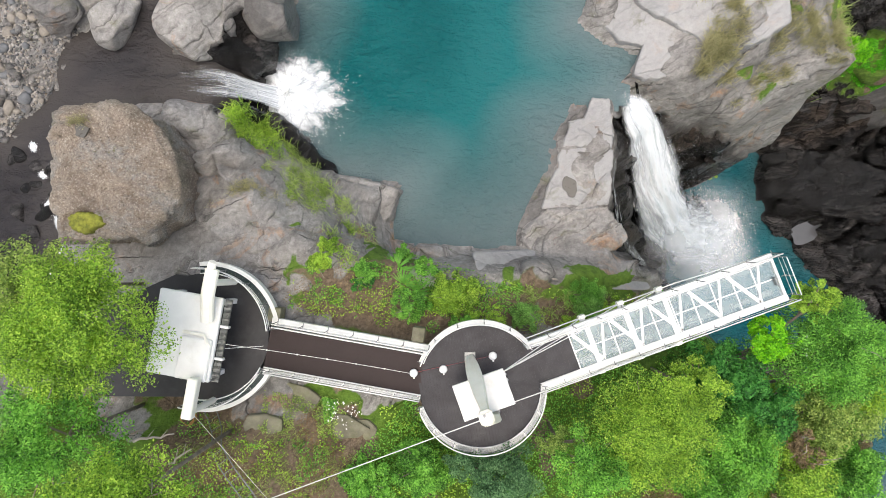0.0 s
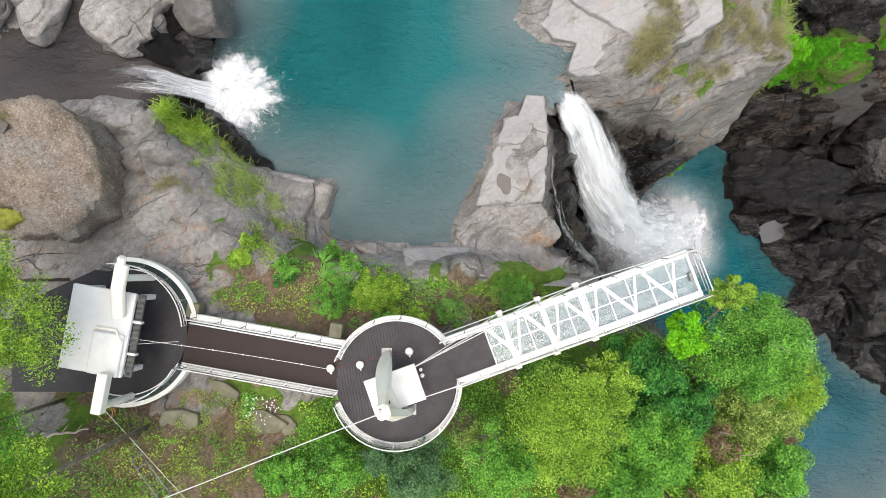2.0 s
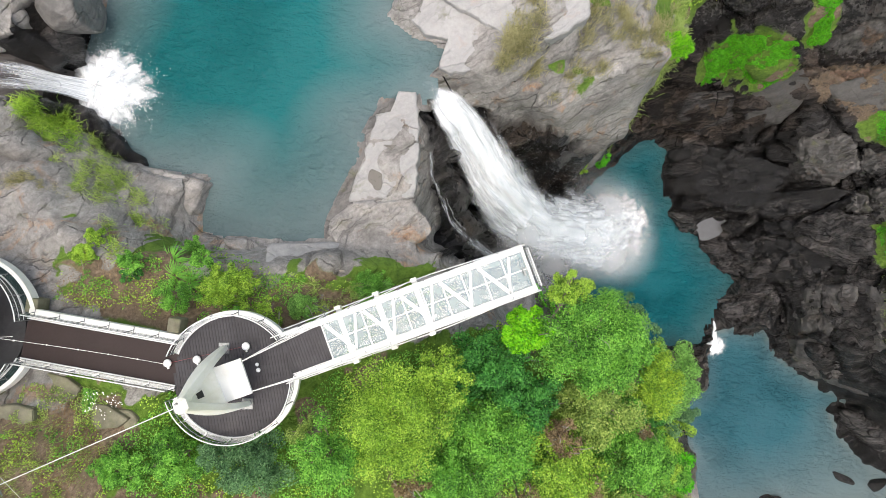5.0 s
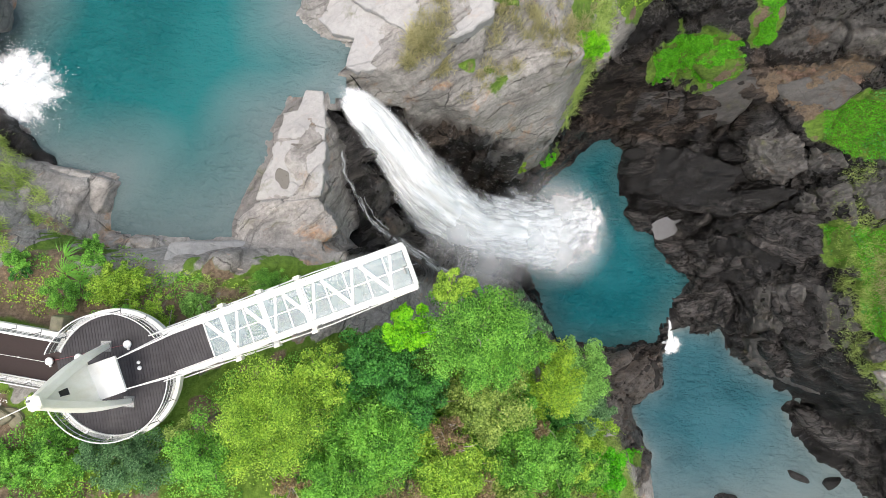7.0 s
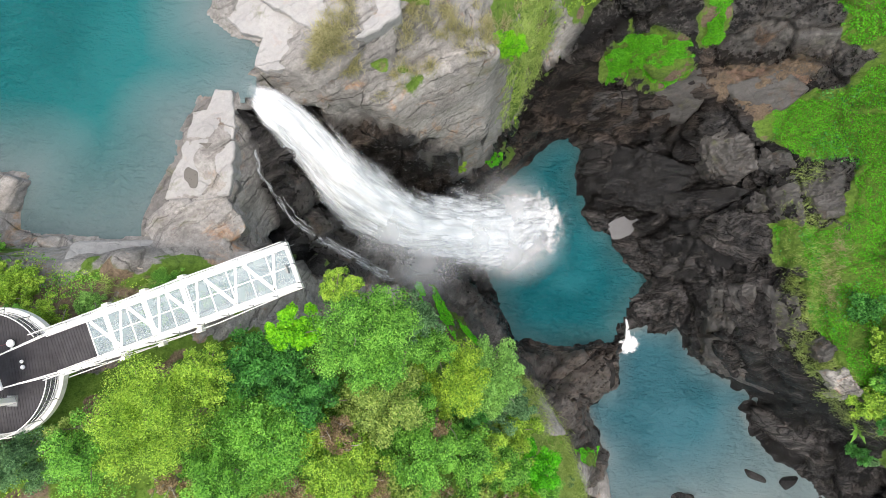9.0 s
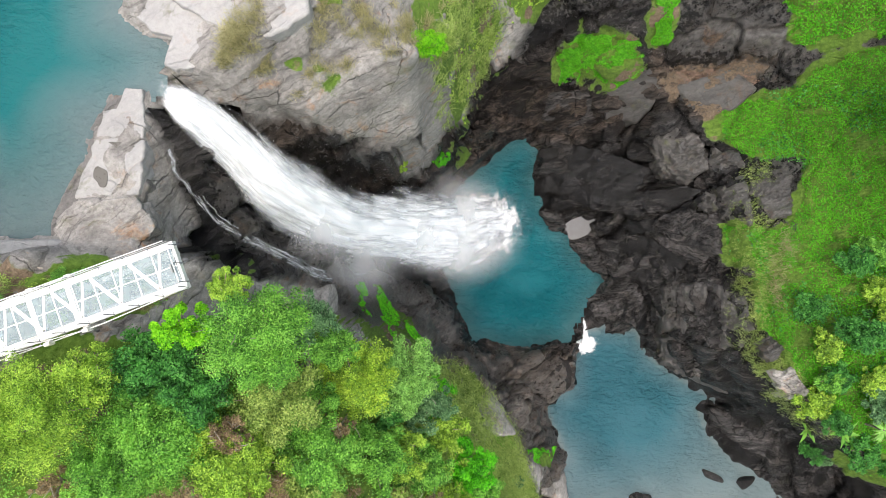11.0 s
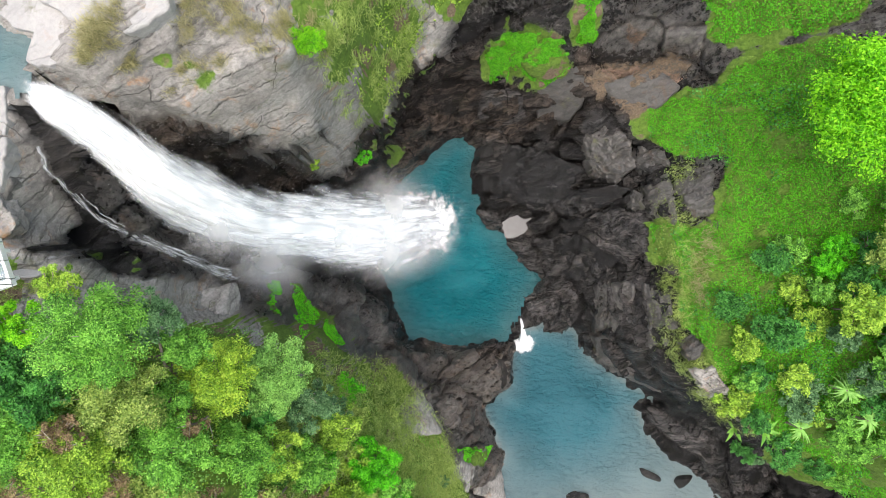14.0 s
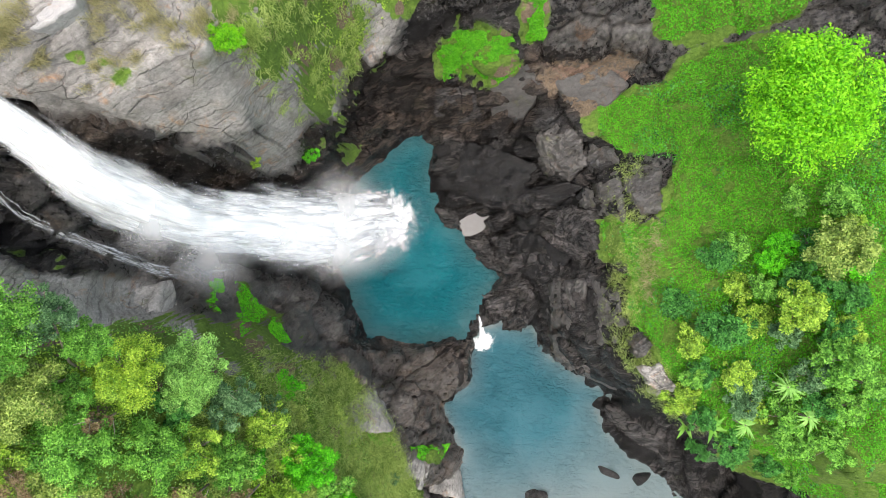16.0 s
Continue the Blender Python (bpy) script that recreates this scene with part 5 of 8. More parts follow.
def entrance_gate():
    """Entrance structure on the terrace: a flat white roof, louvres on one side and a heavy beam across it."""
    ob = thing("entrance_gate", pose(-11.6, -3.0, 0, 0, 0, -9.5), "white flat-roofed entrance gate with louvres and round crossbeam", "gate")
    bm = bmesh.new()
    box(bm, (-2.3, -1.78, 1.85), (0.62, 2.04, 2.1), 0.05)
    roof = part("roof", bm, M_WHITE, ob)
    bm = bmesh.new()
    box(bm, (-0.9, -1.76, 2.104), (0.52, 0.15, 2.3), 0.06)
    part("roof_box", bm, M_WHITE, roof)
    bm = bmesh.new()
    tube(bm, [(-0.9, 0.3, 2.14), (0.1, 0.3, 2.18), (0.35, 0.0, 2.36), (0.5, -0.15, 2.34)], 0.07, 8)
    part("pipe_bend", bm, M_CREAM, roof)
    for i in range(7):
        bm = bmesh.new()
        box(bm, (0.65 + i * 0.045, -1.75, 1.70), (0.67 + i * 0.045, 2.0, 1.84), 0.0)
        part("louvre", bm, M_STEEL, ob)
    for y in (-0.7, 0.75):
        bm = bmesh.new()
        box(bm, (0.6, y - 0.06, 1.6), (1.0, y + 0.06, 1.9), 0.02)
        part("louvre_arm", bm, M_WHITE, ob)
    bm = bmesh.new()
    pts = [(0.25, 3.3, 2.95), (0.22, 2.2, 2.9), (0.15, 1.0, 2.3)]
    tube(bm, pts, 0.3, 14)
    part("crossbeam", bm, M_CREAM, ob, smooth_shade=False)
    bm = bmesh.new()
    tube(bm, [(0.2, 3.25, 2.98), (0.2, 3.5, 3.0), (0.24, 3.62, 3.05)], 0.2, 10, 0.8)
    part("beam_knob", bm, M_CREAM, ob)
    bm = bmesh.new()
    box(bm, (0.0, -3.3, 2.45), (0.46, -1.5, 2.95), 0.05)
    part("crossbeam", bm, M_CREAM, ob)
    for x, y in ((-2.1, -1.6), (-2.1, 1.8), (0.4, -1.6), (0.4, 1.8)):
        bm = bmesh.new()
        box(bm, (x - 0.12, y - 0.12, -0.012), (x + 0.12, y + 0.12, 1.86), 0.02)
        part("post", bm, M_WHITE, ob)
    for y in (2.7, -3.05):
        bm = bmesh.new()
        tube(bm, [(0.22, y, -0.4), (0.22, y, 2.75)], 0.16, 10)
        part("post", bm, M_CREAM, ob)
    return ob


entrance_gate()


def deck_lamp(x, y):
    ob = thing("deck_lamp", pose(x, y, 0), "white opal globe lamp standing on the boards", "lamp", "deck lamps")
    bm = bmesh.new()
    bmesh.ops.create_uvsphere(bm, u_segments=16, v_segments=8, radius=0.2, matrix=Matrix.Translation((0, 0, 0.14)) @ Matrix.Diagonal((1, 1, 0.6, 1)))
    part("globe", bm, M_LAMP, ob, smooth_shade=True)
    bm = bmesh.new()
    tube(bm, [(0, 0, 0), (0, 0, 0.05)], 0.13, 12)
    part("foot", bm, M_STEEL, ob)
    bm = bmesh.new()
    tube(bm, [(0.02, -0.24, 0), (0.02, -0.24, 0.1)], 0.045, 8)
    part("stake_cap", bm, M_LAMP, ob)


for lx, ly in ((-2.25, -4.68), (-0.84, -4.5), (1.5, -3.86)):
    deck_lamp(lx, ly)
for lx, ly, lr in ((2.05, -4.72, 0.09), (2.12, -4.98, 0.11)):
    spot = thing("spot_lamp", pose(lx, ly, 0), "small white spot lamp on the boards beside the pylon", "lamp", "spot lamps")
    bm = bmesh.new()
    bmesh.ops.create_uvsphere(bm, u_segments=12, v_segments=8, radius=lr, matrix=Matrix.Translation((0, 0, lr + 0.04)) @ Matrix.Diagonal((1, 1, 0.8, 1)))
    part("globe", bm, M_LAMP, spot, smooth_shade=True)
    bm = bmesh.new()
    tube(bm, [(0, 0, 0), (0, 0, 0.08)], 0.05, 8)
    part("foot", bm, M_STEEL, spot)
cable("lamp_wire", "thin red wire between the deck lamps", (-2.25, -4.68, 0.06), (1.5, -3.86, 0.06), 0.01, 0.0, M_RED)
cable("hanging_wire", "thin pale wire with small lights over the bridge", (-11.2, -3.1, 1.8), (-2.25, -4.7, 0.3), 0.012, 0.35)
cable("gate_guy", "pale wire from the gate roof to the bridge", (-11.3, -3.4, 1.9), (-9.2, -3.35, 0.9), 0.012, 0.05)
for k in range(5):
    t = 0.25 + 0.15 * k
    p = Vector((-11.2, -3.1, 1.8)).lerp(Vector((-2.25, -4.7, 0.3)), t) - Vector((0, 0, 0.35 * 4 * t * (1 - t)))
    bm = bmesh.new()
    bmesh.ops.create_icosphere(bm, subdivisions=2, radius=0.04, matrix=Matrix.Translation(p))
    tagged(part("string_light", bm, M_LAMP, smooth_shade=True), "small white bulb hanging on a wire", "string light", "lights on the wire")


# ---- rocks ----
def rock_material(name, dark, pale=0.0, brown=0.0):
    m, n, l, bs = material(name)
    pos = place(n)
    c, r, h = rock_colours(n, l, pos, dark, brown, n.new("ShaderNodeObjectInfo").outputs["Random"])
    if pale:
        c = mix(n, l, pale, c, (0.385, 0.385, 0.38))
    moss = ramp(n, l, noise_node(n, l, 0.5, 6, 0.7, pos), (0.6, (0, 0, 0)), (0.72, (0.5, 0.5, 0.5)))
    l.new(mix(n, l, moss, c, (0.11, 0.12, 0.03)) if dark < 0.9 else c, bs.inputs["Base Color"])
    l.new(r, bs.inputs["Roughness"])
    l.new(bump(n, l, h, 0.35, 0.9), bs.inputs["Normal"])
    return m


M_ROCK = rock_material("grey_boulder", 0.0)
M_ROCKMID = rock_material("damp_grey_boulder", 0.5)
M_SLATE = rock_material("wet_black_slate", 1.0)
M_SLATEGREY = rock_material("drying_grey_slate", 0.8)
M_SLATEMID = rock_material("weathered_grey_slab", 0.76)
M_SLATEBROWN = rock_material("wet_brown_slate", 1.0, 0.0, 0.8)


def brown_boulder_material():
    m, n, l, bs = material("brown_weathered_boulder")
    pos = place(n)
    a = noise_node(n, l, 0.5, 8, 0.65, pos, 0.4)
    b = noise_node(n, l, 3.4, 9, 0.82, pos)
    d = noise_node(n, l, 9, 6, 0.85, pos)
    lich = ramp(n, l, calc(n, l, "ADD", noise_node(n, l, 0.3, 6, 0.65, pos), calc(n, l, "MULTIPLY_ADD", b, 0.5, -0.25)), (0.5, (0, 0, 0)), (0.62, (1, 1, 1)))
    c = ramp(n, l, a, (0.3, (0.17, 0.132, 0.10)), (0.48, (0.26, 0.21, 0.162)), (0.64, (0.33, 0.28, 0.225)), (0.8, (0.22, 0.195, 0.17)))
    c = mix(n, l, calc(n, l, "MULTIPLY", lich, 0.8), c, (0.27, 0.265, 0.25))
    c = mix(n, l, ramp(n, l, d, (0.55, (0, 0, 0)), (0.60, (0.8, 0.8, 0.8))), c, (0.55, 0.5, 0.43))
    c = mix(n, l, ramp(n, l, d, (0.40, (0.85, 0.85, 0.85)), (0.45, (0, 0, 0))), c, (0.07, 0.055, 0.04))
    c = mix(n, l, ramp(n, l, b, (0.34, (0.7, 0.7, 0.7)), (0.44, (0, 0, 0))), c, (0.09, 0.075, 0.06))
    c = mix(n, l, ramp(n, l, noise_node(n, l, 0.6, 6, 0.7, pos), (0.64, (0, 0, 0)), (0.7, (0.8, 0.8, 0.8))), c, (0.13, 0.13, 0.035))
    l.new(c, bs.inputs["Base Color"])
    bs.inputs["Roughness"].default_value = 0.9
    l.new(bump(n, l, calc(n, l, "ADD", calc(n, l, "MULTIPLY", a, 0.6), calc(n, l, "MULTIPLY_ADD", b, 0.6, calc(n, l, "MULTIPLY", d, 0.15))), 0.25, 0.9), bs.inputs["Normal"])
    return m


M_BOULDER = brown_boulder_material()
M_MOSS = plain("yellow_green_moss", (0.2, 0.21, 0.03), 0.95, 0, 0.5, 5, 0.05, (0.1, 0.13, 0.02))


def rock_mesh(seed, size, planes=16, level=4, rough=0.07, flat_top=0.0):
    """A stone: the body left by many cutting planes, edges worn round, surface pitted."""
    rng = np.random.RandomState(seed)
    bm = bmesh.new()
    bmesh.ops.create_icosphere(bm, subdivisions=level, radius=1)
    d = np.array([v.co[:] for v in bm.verts])
    f = np.array([[v.index for v in q.verts] for q in bm.faces])
    bm.free()
    nrm = rng.normal(size=(planes, 3))
    nrm /= np.linalg.norm(nrm, axis=1)[:, None]
    off = rng.uniform(0.72, 1.0, planes)
    if flat_top:
        nrm = np.vstack([nrm, [[0.06, -0.05, 1]]])
        off = np.append(off, flat_top)
    dots = np.maximum(d @ nrm.T, 0.02)
    r = (((off / dots) ** -26).sum(1)) ** (-1 / 26)
    r = np.minimum(r, 1.25)
    p = d * r[:, None]
    p *= (1 + rough * fbm(p * 2.2 + seed, 4, seed % 97))[:, None]
    return p * np.array(size), f


def rock(name, x, y, z, size, mat, label, seed, turn=(0, 0, 0), planes=16, level=4, flat_top=0.0, group="", category="rock"):
    v, f = rock_mesh(seed, size, planes, level, 0.09, flat_top)
    ob = mesh_object(name, v, f, mat, None, True)
    ob.matrix_basis = pose(x, y, z, *turn)
    return tagged(ob, label, category, group)


def ring_radius(ring, cx, cy, ang):
    """Distance from the middle to the outline in each direction."""
    out = np.zeros(len(ang))
    dx, dy = np.cos(ang), np.sin(ang)
    for (x0, y0), (x1, y1) in zip(ring, ring[1:] + ring[:1]):
        ex, ey = x1 - x0, y1 - y0
        den = dx * ey - dy * ex
        den = np.where(np.abs(den) < 1e-9, 1e-9, den)
        t = ((x0 - cx) * ey - (y0 - cy) * ex) / den
        q = ((x0 - cx) * dy - (y0 - cy) * dx) / den
        out = np.where((q >= -1e-6) & (q <= 1 + 1e-6) & (t > 0), np.maximum(out, t), out)
    return out


def slab_rock(name, ring, mat, label, seed, top=None, lift=0.4, deep=1.6, edge=0.35, rough=0.1, group="", cols=110, rows=26, bow=0.1, flare=0.06, slope=(0.0, 0.0), wobble=0.05, ridge=0.0):
    """A block with the given outline: a flat worn top that lies with the ground (or at a height), round shoulders, rough sides."""
    cx, cy = sum(p[0] for p in ring) / len(ring), sum(p[1] for p in ring) / len(ring)
    ang = np.linspace(0, 2 * math.pi, cols, endpoint=False)
    R = ring_radius(ring, cx, cy, ang)
    R = 0.25 * np.roll(R, 1) + 0.5 * R + 0.25 * np.roll(R, -1)
    R *= 1 + wobble * fbm(np.stack([np.cos(ang) * 2.5, np.sin(ang) * 2.5, np.full(cols, seed * 1.0)], 1), 4, seed % 50) + 0.45 * wobble * fbm(np.stack([np.cos(ang) * 9, np.sin(ang) * 9, np.full(cols, seed * 1.0)], 1), 2, seed % 50 + 3)
    if top is None:
        px = np.array([p[0] for p in ring] + [cx])
        py = np.array([p[1] for p in ring] + [cy])
        co = np.linalg.lstsq(np.stack([px - cx, py - cy, np.ones(len(px))], 1), coarse_z(px, py), rcond=None)[0]
        sx, sy, z0 = max(-1.3, min(1.3, co[0])), max(-1.3, min(1.3, co[1])), co[2] + lift
    else:
        sx, sy, z0 = slope[0], slope[1], top
    big = float(R.mean())
    v = []
    for k in range(rows):
        s = k / (rows - 1)
        if s < 0.55:
            fr, drop = (s / 0.55) * (1 - edge / big), 0.0
        elif s < 0.75:
            a = (s - 0.55) / 0.2 * math.pi / 2
            fr, drop = 1 - edge / big * (1 - math.sin(a)), edge * (1 - math.cos(a))
        else:
            q = (s - 0.75) / 0.25
            fr, drop = 1 + flare * q, edge + (deep - edge) * q
        x, y = cx + np.cos(ang) * R * fr, cy + np.sin(ang) * R * fr
        z = z0 + sx * (x - cx) + sy * (y - cy) - drop - bow * fr ** 2
        v.append(np.stack([x, y, z], 1))
    v = np.concatenate(v)
    out = np.stack([v[:, 0] - cx, v[:, 1] - cy, np.zeros(len(v))], 1)
    out /= np.linalg.norm(out, axis=1)[:, None] + 1e-6
    side = np.repeat(np.clip((np.arange(rows) / (rows - 1) - 0.55) / 0.2, 0, 1), cols)[:, None]
    nr = out * side + np.array([0, 0, 1.0]) * (1 - side)
    _, _, tilt = cells(v * np.array([0.5, 0.8, 0.6]) + seed, seed % 40)
    v = v + nr * (rough * (fbm(v * 1.1 + seed, 4, seed % 60) + 0.35 * fbm(v * 4.0, 2, 7) + 1.2 * tilt))[:, None]
    if ridge:
        run = np.stack([v[:, 0] * 0.92 + v[:, 1] * 0.39, -v[:, 0] * 0.39 + v[:, 1] * 0.92, v[:, 2]], 1) + 0.5 * fbm(v * 0.4, 2, 12)[:, None]
        v = v - nr * (ridge * (np.abs(vnoise(run * np.array([0.16, 1.3, 1.1]), 81)) + 0.5 * np.abs(vnoise(run * np.array([0.35, 2.9, 2.3]), 82)) - 0.4))[:, None]
    i = np.arange(rows * cols).reshape(rows, cols)
    j = np.roll(i, -1, 1)
    f = np.stack([i[:-1].ravel(), i[1:].ravel(), j[1:].ravel(), j[:-1].ravel()], 1)
    base = np.array([cx, cy, z0 - deep])
    ob = mesh_object(name, v - base, f, mat, None, True)
    ob.matrix_basis = pose(*base)
    return tagged(ob, label, "rock", group)


slab_rock("huge_boulder", [(-20.6, 8.2), (-17.5, 8.75), (-15.4, 7.9), (-14.1, 5.6), (-14.15, 2.9), (-15.7, 1.5), (-17.6, 1.7), (-19.9, 1.5), (-20.4, 3.5)], M_BOULDER, "huge brown flat-topped boulder beside the river, lichen spotted", 41, 0.2, 0, 5.6, 0.6, 0.34, "", 200, 64, 0.3, -0.1)
M_LEDGE = rock_material("pale_worn_sandstone", 0.0, 0.6)
for k, (ring, mat, top, rough, label) in enumerate((
        ([(7.95, 10.75), (9.1, 10.7), (9.25, 9.2), (9.2, 7.62), (7.7, 7.7), (6.2, 7.75), (6.3, 8.3), (6.55, 8.7), (6.6, 9.35), (7.5, 9.5), (7.75, 10.1)], M_LEDGE, -7.76, 0.06, "smooth pale sandstone block beside the waterfall's lip"),
        ([(6.15, 7.68), (7.7, 7.62), (9.2, 7.55), (9.2, 5.6), (8.9, 4.2), (7.2, 4.05), (4.85, 3.95), (5.15, 4.9), (5.35, 5.6), (5.95, 6.6), (5.85, 7.2)], M_LEDGE, -7.83, 0.05, "flat pale sandstone ledge damming the teal pool"),
        ([(4.8, 3.9), (7.2, 3.98), (8.9, 4.12), (9.7, 3.0), (10.0, 1.9), (8.7, 1.2), (6, 1.1), (4.2, 1.2), (3.7, 2.1), (4.4, 3.2)], M_ROCK, -7.74, 0.24, "layered grey sandstone ledge with dark steps"))):
    slab_rock("rock_ledge", ring, mat, label, 51 + 20 * k, top, 0, 1.4, 0.12, rough, "rock ledges", 190, 46, 0.04, 0.0, (0.05, 0.0), 0.09)
slab_rock("rock_shelf", [(6.9, 10.6), (7.8, 11.0), (9.0, 8.5), (9.0, 4.0), (7, 1.0), (3.6, 1.0), (3.0, 2.2), (3.9, 3.8), (4.5, 5.2), (5.2, 6.6), (5.3, 7.8), (5.9, 8.8)], M_ROCKMID, "drowned brown rock shelf at the ledge's foot", 58, -8.13, 0, 1.0, 0.2, 0.07, "rock ledges", 190, 40, 0.06, 0.0, (0.0, 0.0), 0.16)
slab_rock("rock_ledge", [(0.6, 1.35), (4, 1.5), (9, 1.0), (11.4, 0.4), (11.4, -1.0), (8, -0.8), (4, -0.5), (1, 0.1)], M_LEDGE, "long pale rock shelf between the bank and the pool", 54, None, 0.2, 1.4, 0.2, 0.14, "rock ledges", 190, 44, 0.05, 0.0)
slab_rock("moss_cushion", [(-19.2, 2.7), (-18.6, 3.0), (-17.6, 2.9), (-17.3, 2.4), (-18.2, 2.0), (-19.1, 2.2)], M_MOSS, "yellow-green moss cushion on the huge boulder", 55, 0.32, 0, 0.5, 0.14, 0.12, "", 70, 20, 0.05, 0.0, (0, 0), 0.3)
slab_rock("rock_ledge", [(7.9, 17.6), (8.3, 15.5), (9.6, 14.2), (11.8, 13.6), (10.3, 12.2), (11.0, 11.8), (13, 11.8), (15, 12.8), (15.2, 14.8), (13, 17), (10, 19)], M_LEDGE, "flat pale sandstone ledge beside the waterfall's lip", 52, -7.4, 0, 1.4, 0.14, 0.08, "rock ledges", 170, 44, 0.05, 0.0, (0.03, 0.02), 0.1)
slab_rock("rock_ledge", [(9.6, 18), (10.6, 16.2), (12.4, 15.0), (14.6, 13.6), (17.2, 13.4), (19.6, 14.8), (19, 18), (14, 20.5), (10, 20.5)], M_LEDGE, "grey layered sandstone ledge above the waterfall's lip", 53, -6.75, 0, 1.6, 0.2, 0.12, "rock ledges", 170, 44, 0.05, 0.0, (0.05, 0.03), 0.1)
slab_rock("boulder", [(-10.3, 6.3), (-8.0, 6.1), (-6.2, 5.9), (-3.7, 5.2), (-4.3, 3.4), (-5.4, 2.5), (-7.4, 3.6)], M_ROCK, "flat grey rock running out into the pool", 21, -6.9, 0, 1.8, 0.3, 0.12, "bank boulders", 150, 36, 0.25)
slab_rock("boulder", [(-13.0, 8.6), (-11.3, 8.9), (-10.0, 6.6), (-8.6, 4.2), (-10.4, 3.6), (-12.6, 5.0), (-13.6, 6.8)], M_ROCK, "great tilted grey slab above the cascade", 22, None, 0.25, 1.8, 0.35, 0.14, "bank boulders", 150, 36, 0.1)
slab_rock("boulder", [(-13.6, 4.6), (-11.6, 4.6), (-9.4, 2.8), (-9.2, 1.2), (-11.4, 0.9), (-13.4, 2.2)], M_ROCK, "great tilted grey slab beside the terrace", 23, None, 0.25, 1.8, 0.35, 0.14, "bank boulders", 150, 36, 0.1)
for k, ring in enumerate(([(-11.5, 9.8), (-10.9, 9.7), (-10.4, 8.2), (-11.1, 7.9), (-11.7, 8.6)], [(-10.9, 9.5), (-10.2, 9.1), (-9.6, 8.0), (-10.3, 7.6)], [(-10.0, 8.5), (-9.0, 7.8), (-8.4, 6.9), (-9.2, 6.6), (-10.1, 7.5)], [(-8.9, 7.4), (-7.8, 6.8), (-7.6, 6.2), (-8.9, 6.3)], [(-12.6, 9.9), (-11.8, 9.7), (-11.6, 8.9), (-12.5, 9.0)])):
    slab_rock("boulder", ring, M_SLATE, "black wet jointed block at the pool's edge", 240 + k, (-6.6, -6.9, -7.3, -7.6, -6.0)[k], 0, 1.8, 0.18, 0.1, "bank boulders", 60, 20)
rock("boulder", -15.2, 14.3, -4.2, (2.3, 2.2, 2.0), M_ROCK, "large pale grey boulder at the river bank", 12, (0, 0, 20), 18, 5, 0, "bank boulders")
rock("boulder", -19.4, 14.3, -4.0, (1.4, 1.2, 1.4), M_ROCK, "rounded pale boulder standing in the river", 13, (0, 0, 60), 16, 5, 0, "bank boulders")
rock("boulder", -11.0, 15.0, -5.2, (1.6, 1.6, 2.0), M_ROCKMID, "mossy brown boulder beside the pool", 14, (0, 0, 10), 16, 5, 0, "bank boulders")
rock("boulder", -12.6, 12.7, -6.2, (0.9, 1.0, 1.4), M_SLATE, "black wet boulder beside the cascade", 15, (10, 0, 30), 14, 5, 0, "bank boulders")
rock("boulder", -11.9, 13.2, -6.6, (0.9, 1.1, 1.6), M_SLATE, "black wet boulder beside the cascade", 16, (0, 8, 80), 14, 5, 0, "bank boulders")
rock("boulder", -15.2, 8.3, -4.6, (2.0, 1.5, 1.4), M_ROCK, "smooth grey boulder above the cascade", 17, (0, 0, -20), 14, 5, 0, "bank boulders")
rock("boulder", -22.4, 14.6, -3.6, (1.5, 1.1, 1.2), M_ROCKMID, "mossy boulder at the gravel bank", 20, (0, 0, 0), 14, 5, 0, "bank boulders")
rock("boulder", -1.4, 1.1, -7.6, (1.1, 0.5, 0.7), M_ROCK, "grey rock on the pool's rim", 22, (0, 0, -8), 14, 4, 0, "bank boulders")
rock("boulder", 16.4, -3.4, -22.6, (2.6, 1.7, 1.4), M_ROCK, "pale boulder lodged on the cliff edge", 24, (0, 15, 30), 16, 5, 0, "bank boulders")
rock("slate_block", 62.6, -27.6, -54.1, (1.5, 0.55, 0.5), M_SLATE, "small black stone lying in the water", 33, (0, 0, -25), 12, 5, 0, "slate blocks")
rock("slate_block", 67.0, -28.4, -54.0, (1.3, 0.7, 0.6), M_SLATE, "small black stone lying in the water", 34, (0, 0, 15), 12, 5, 0, "slate blocks")
rock("slate_block", 53.0, -30.9, -53.9, (1.4, 1.0, 0.8), M_SLATE, "rounded stone rising from the water", 35, (0, 0, 15), 12, 5, 0, "slate blocks")


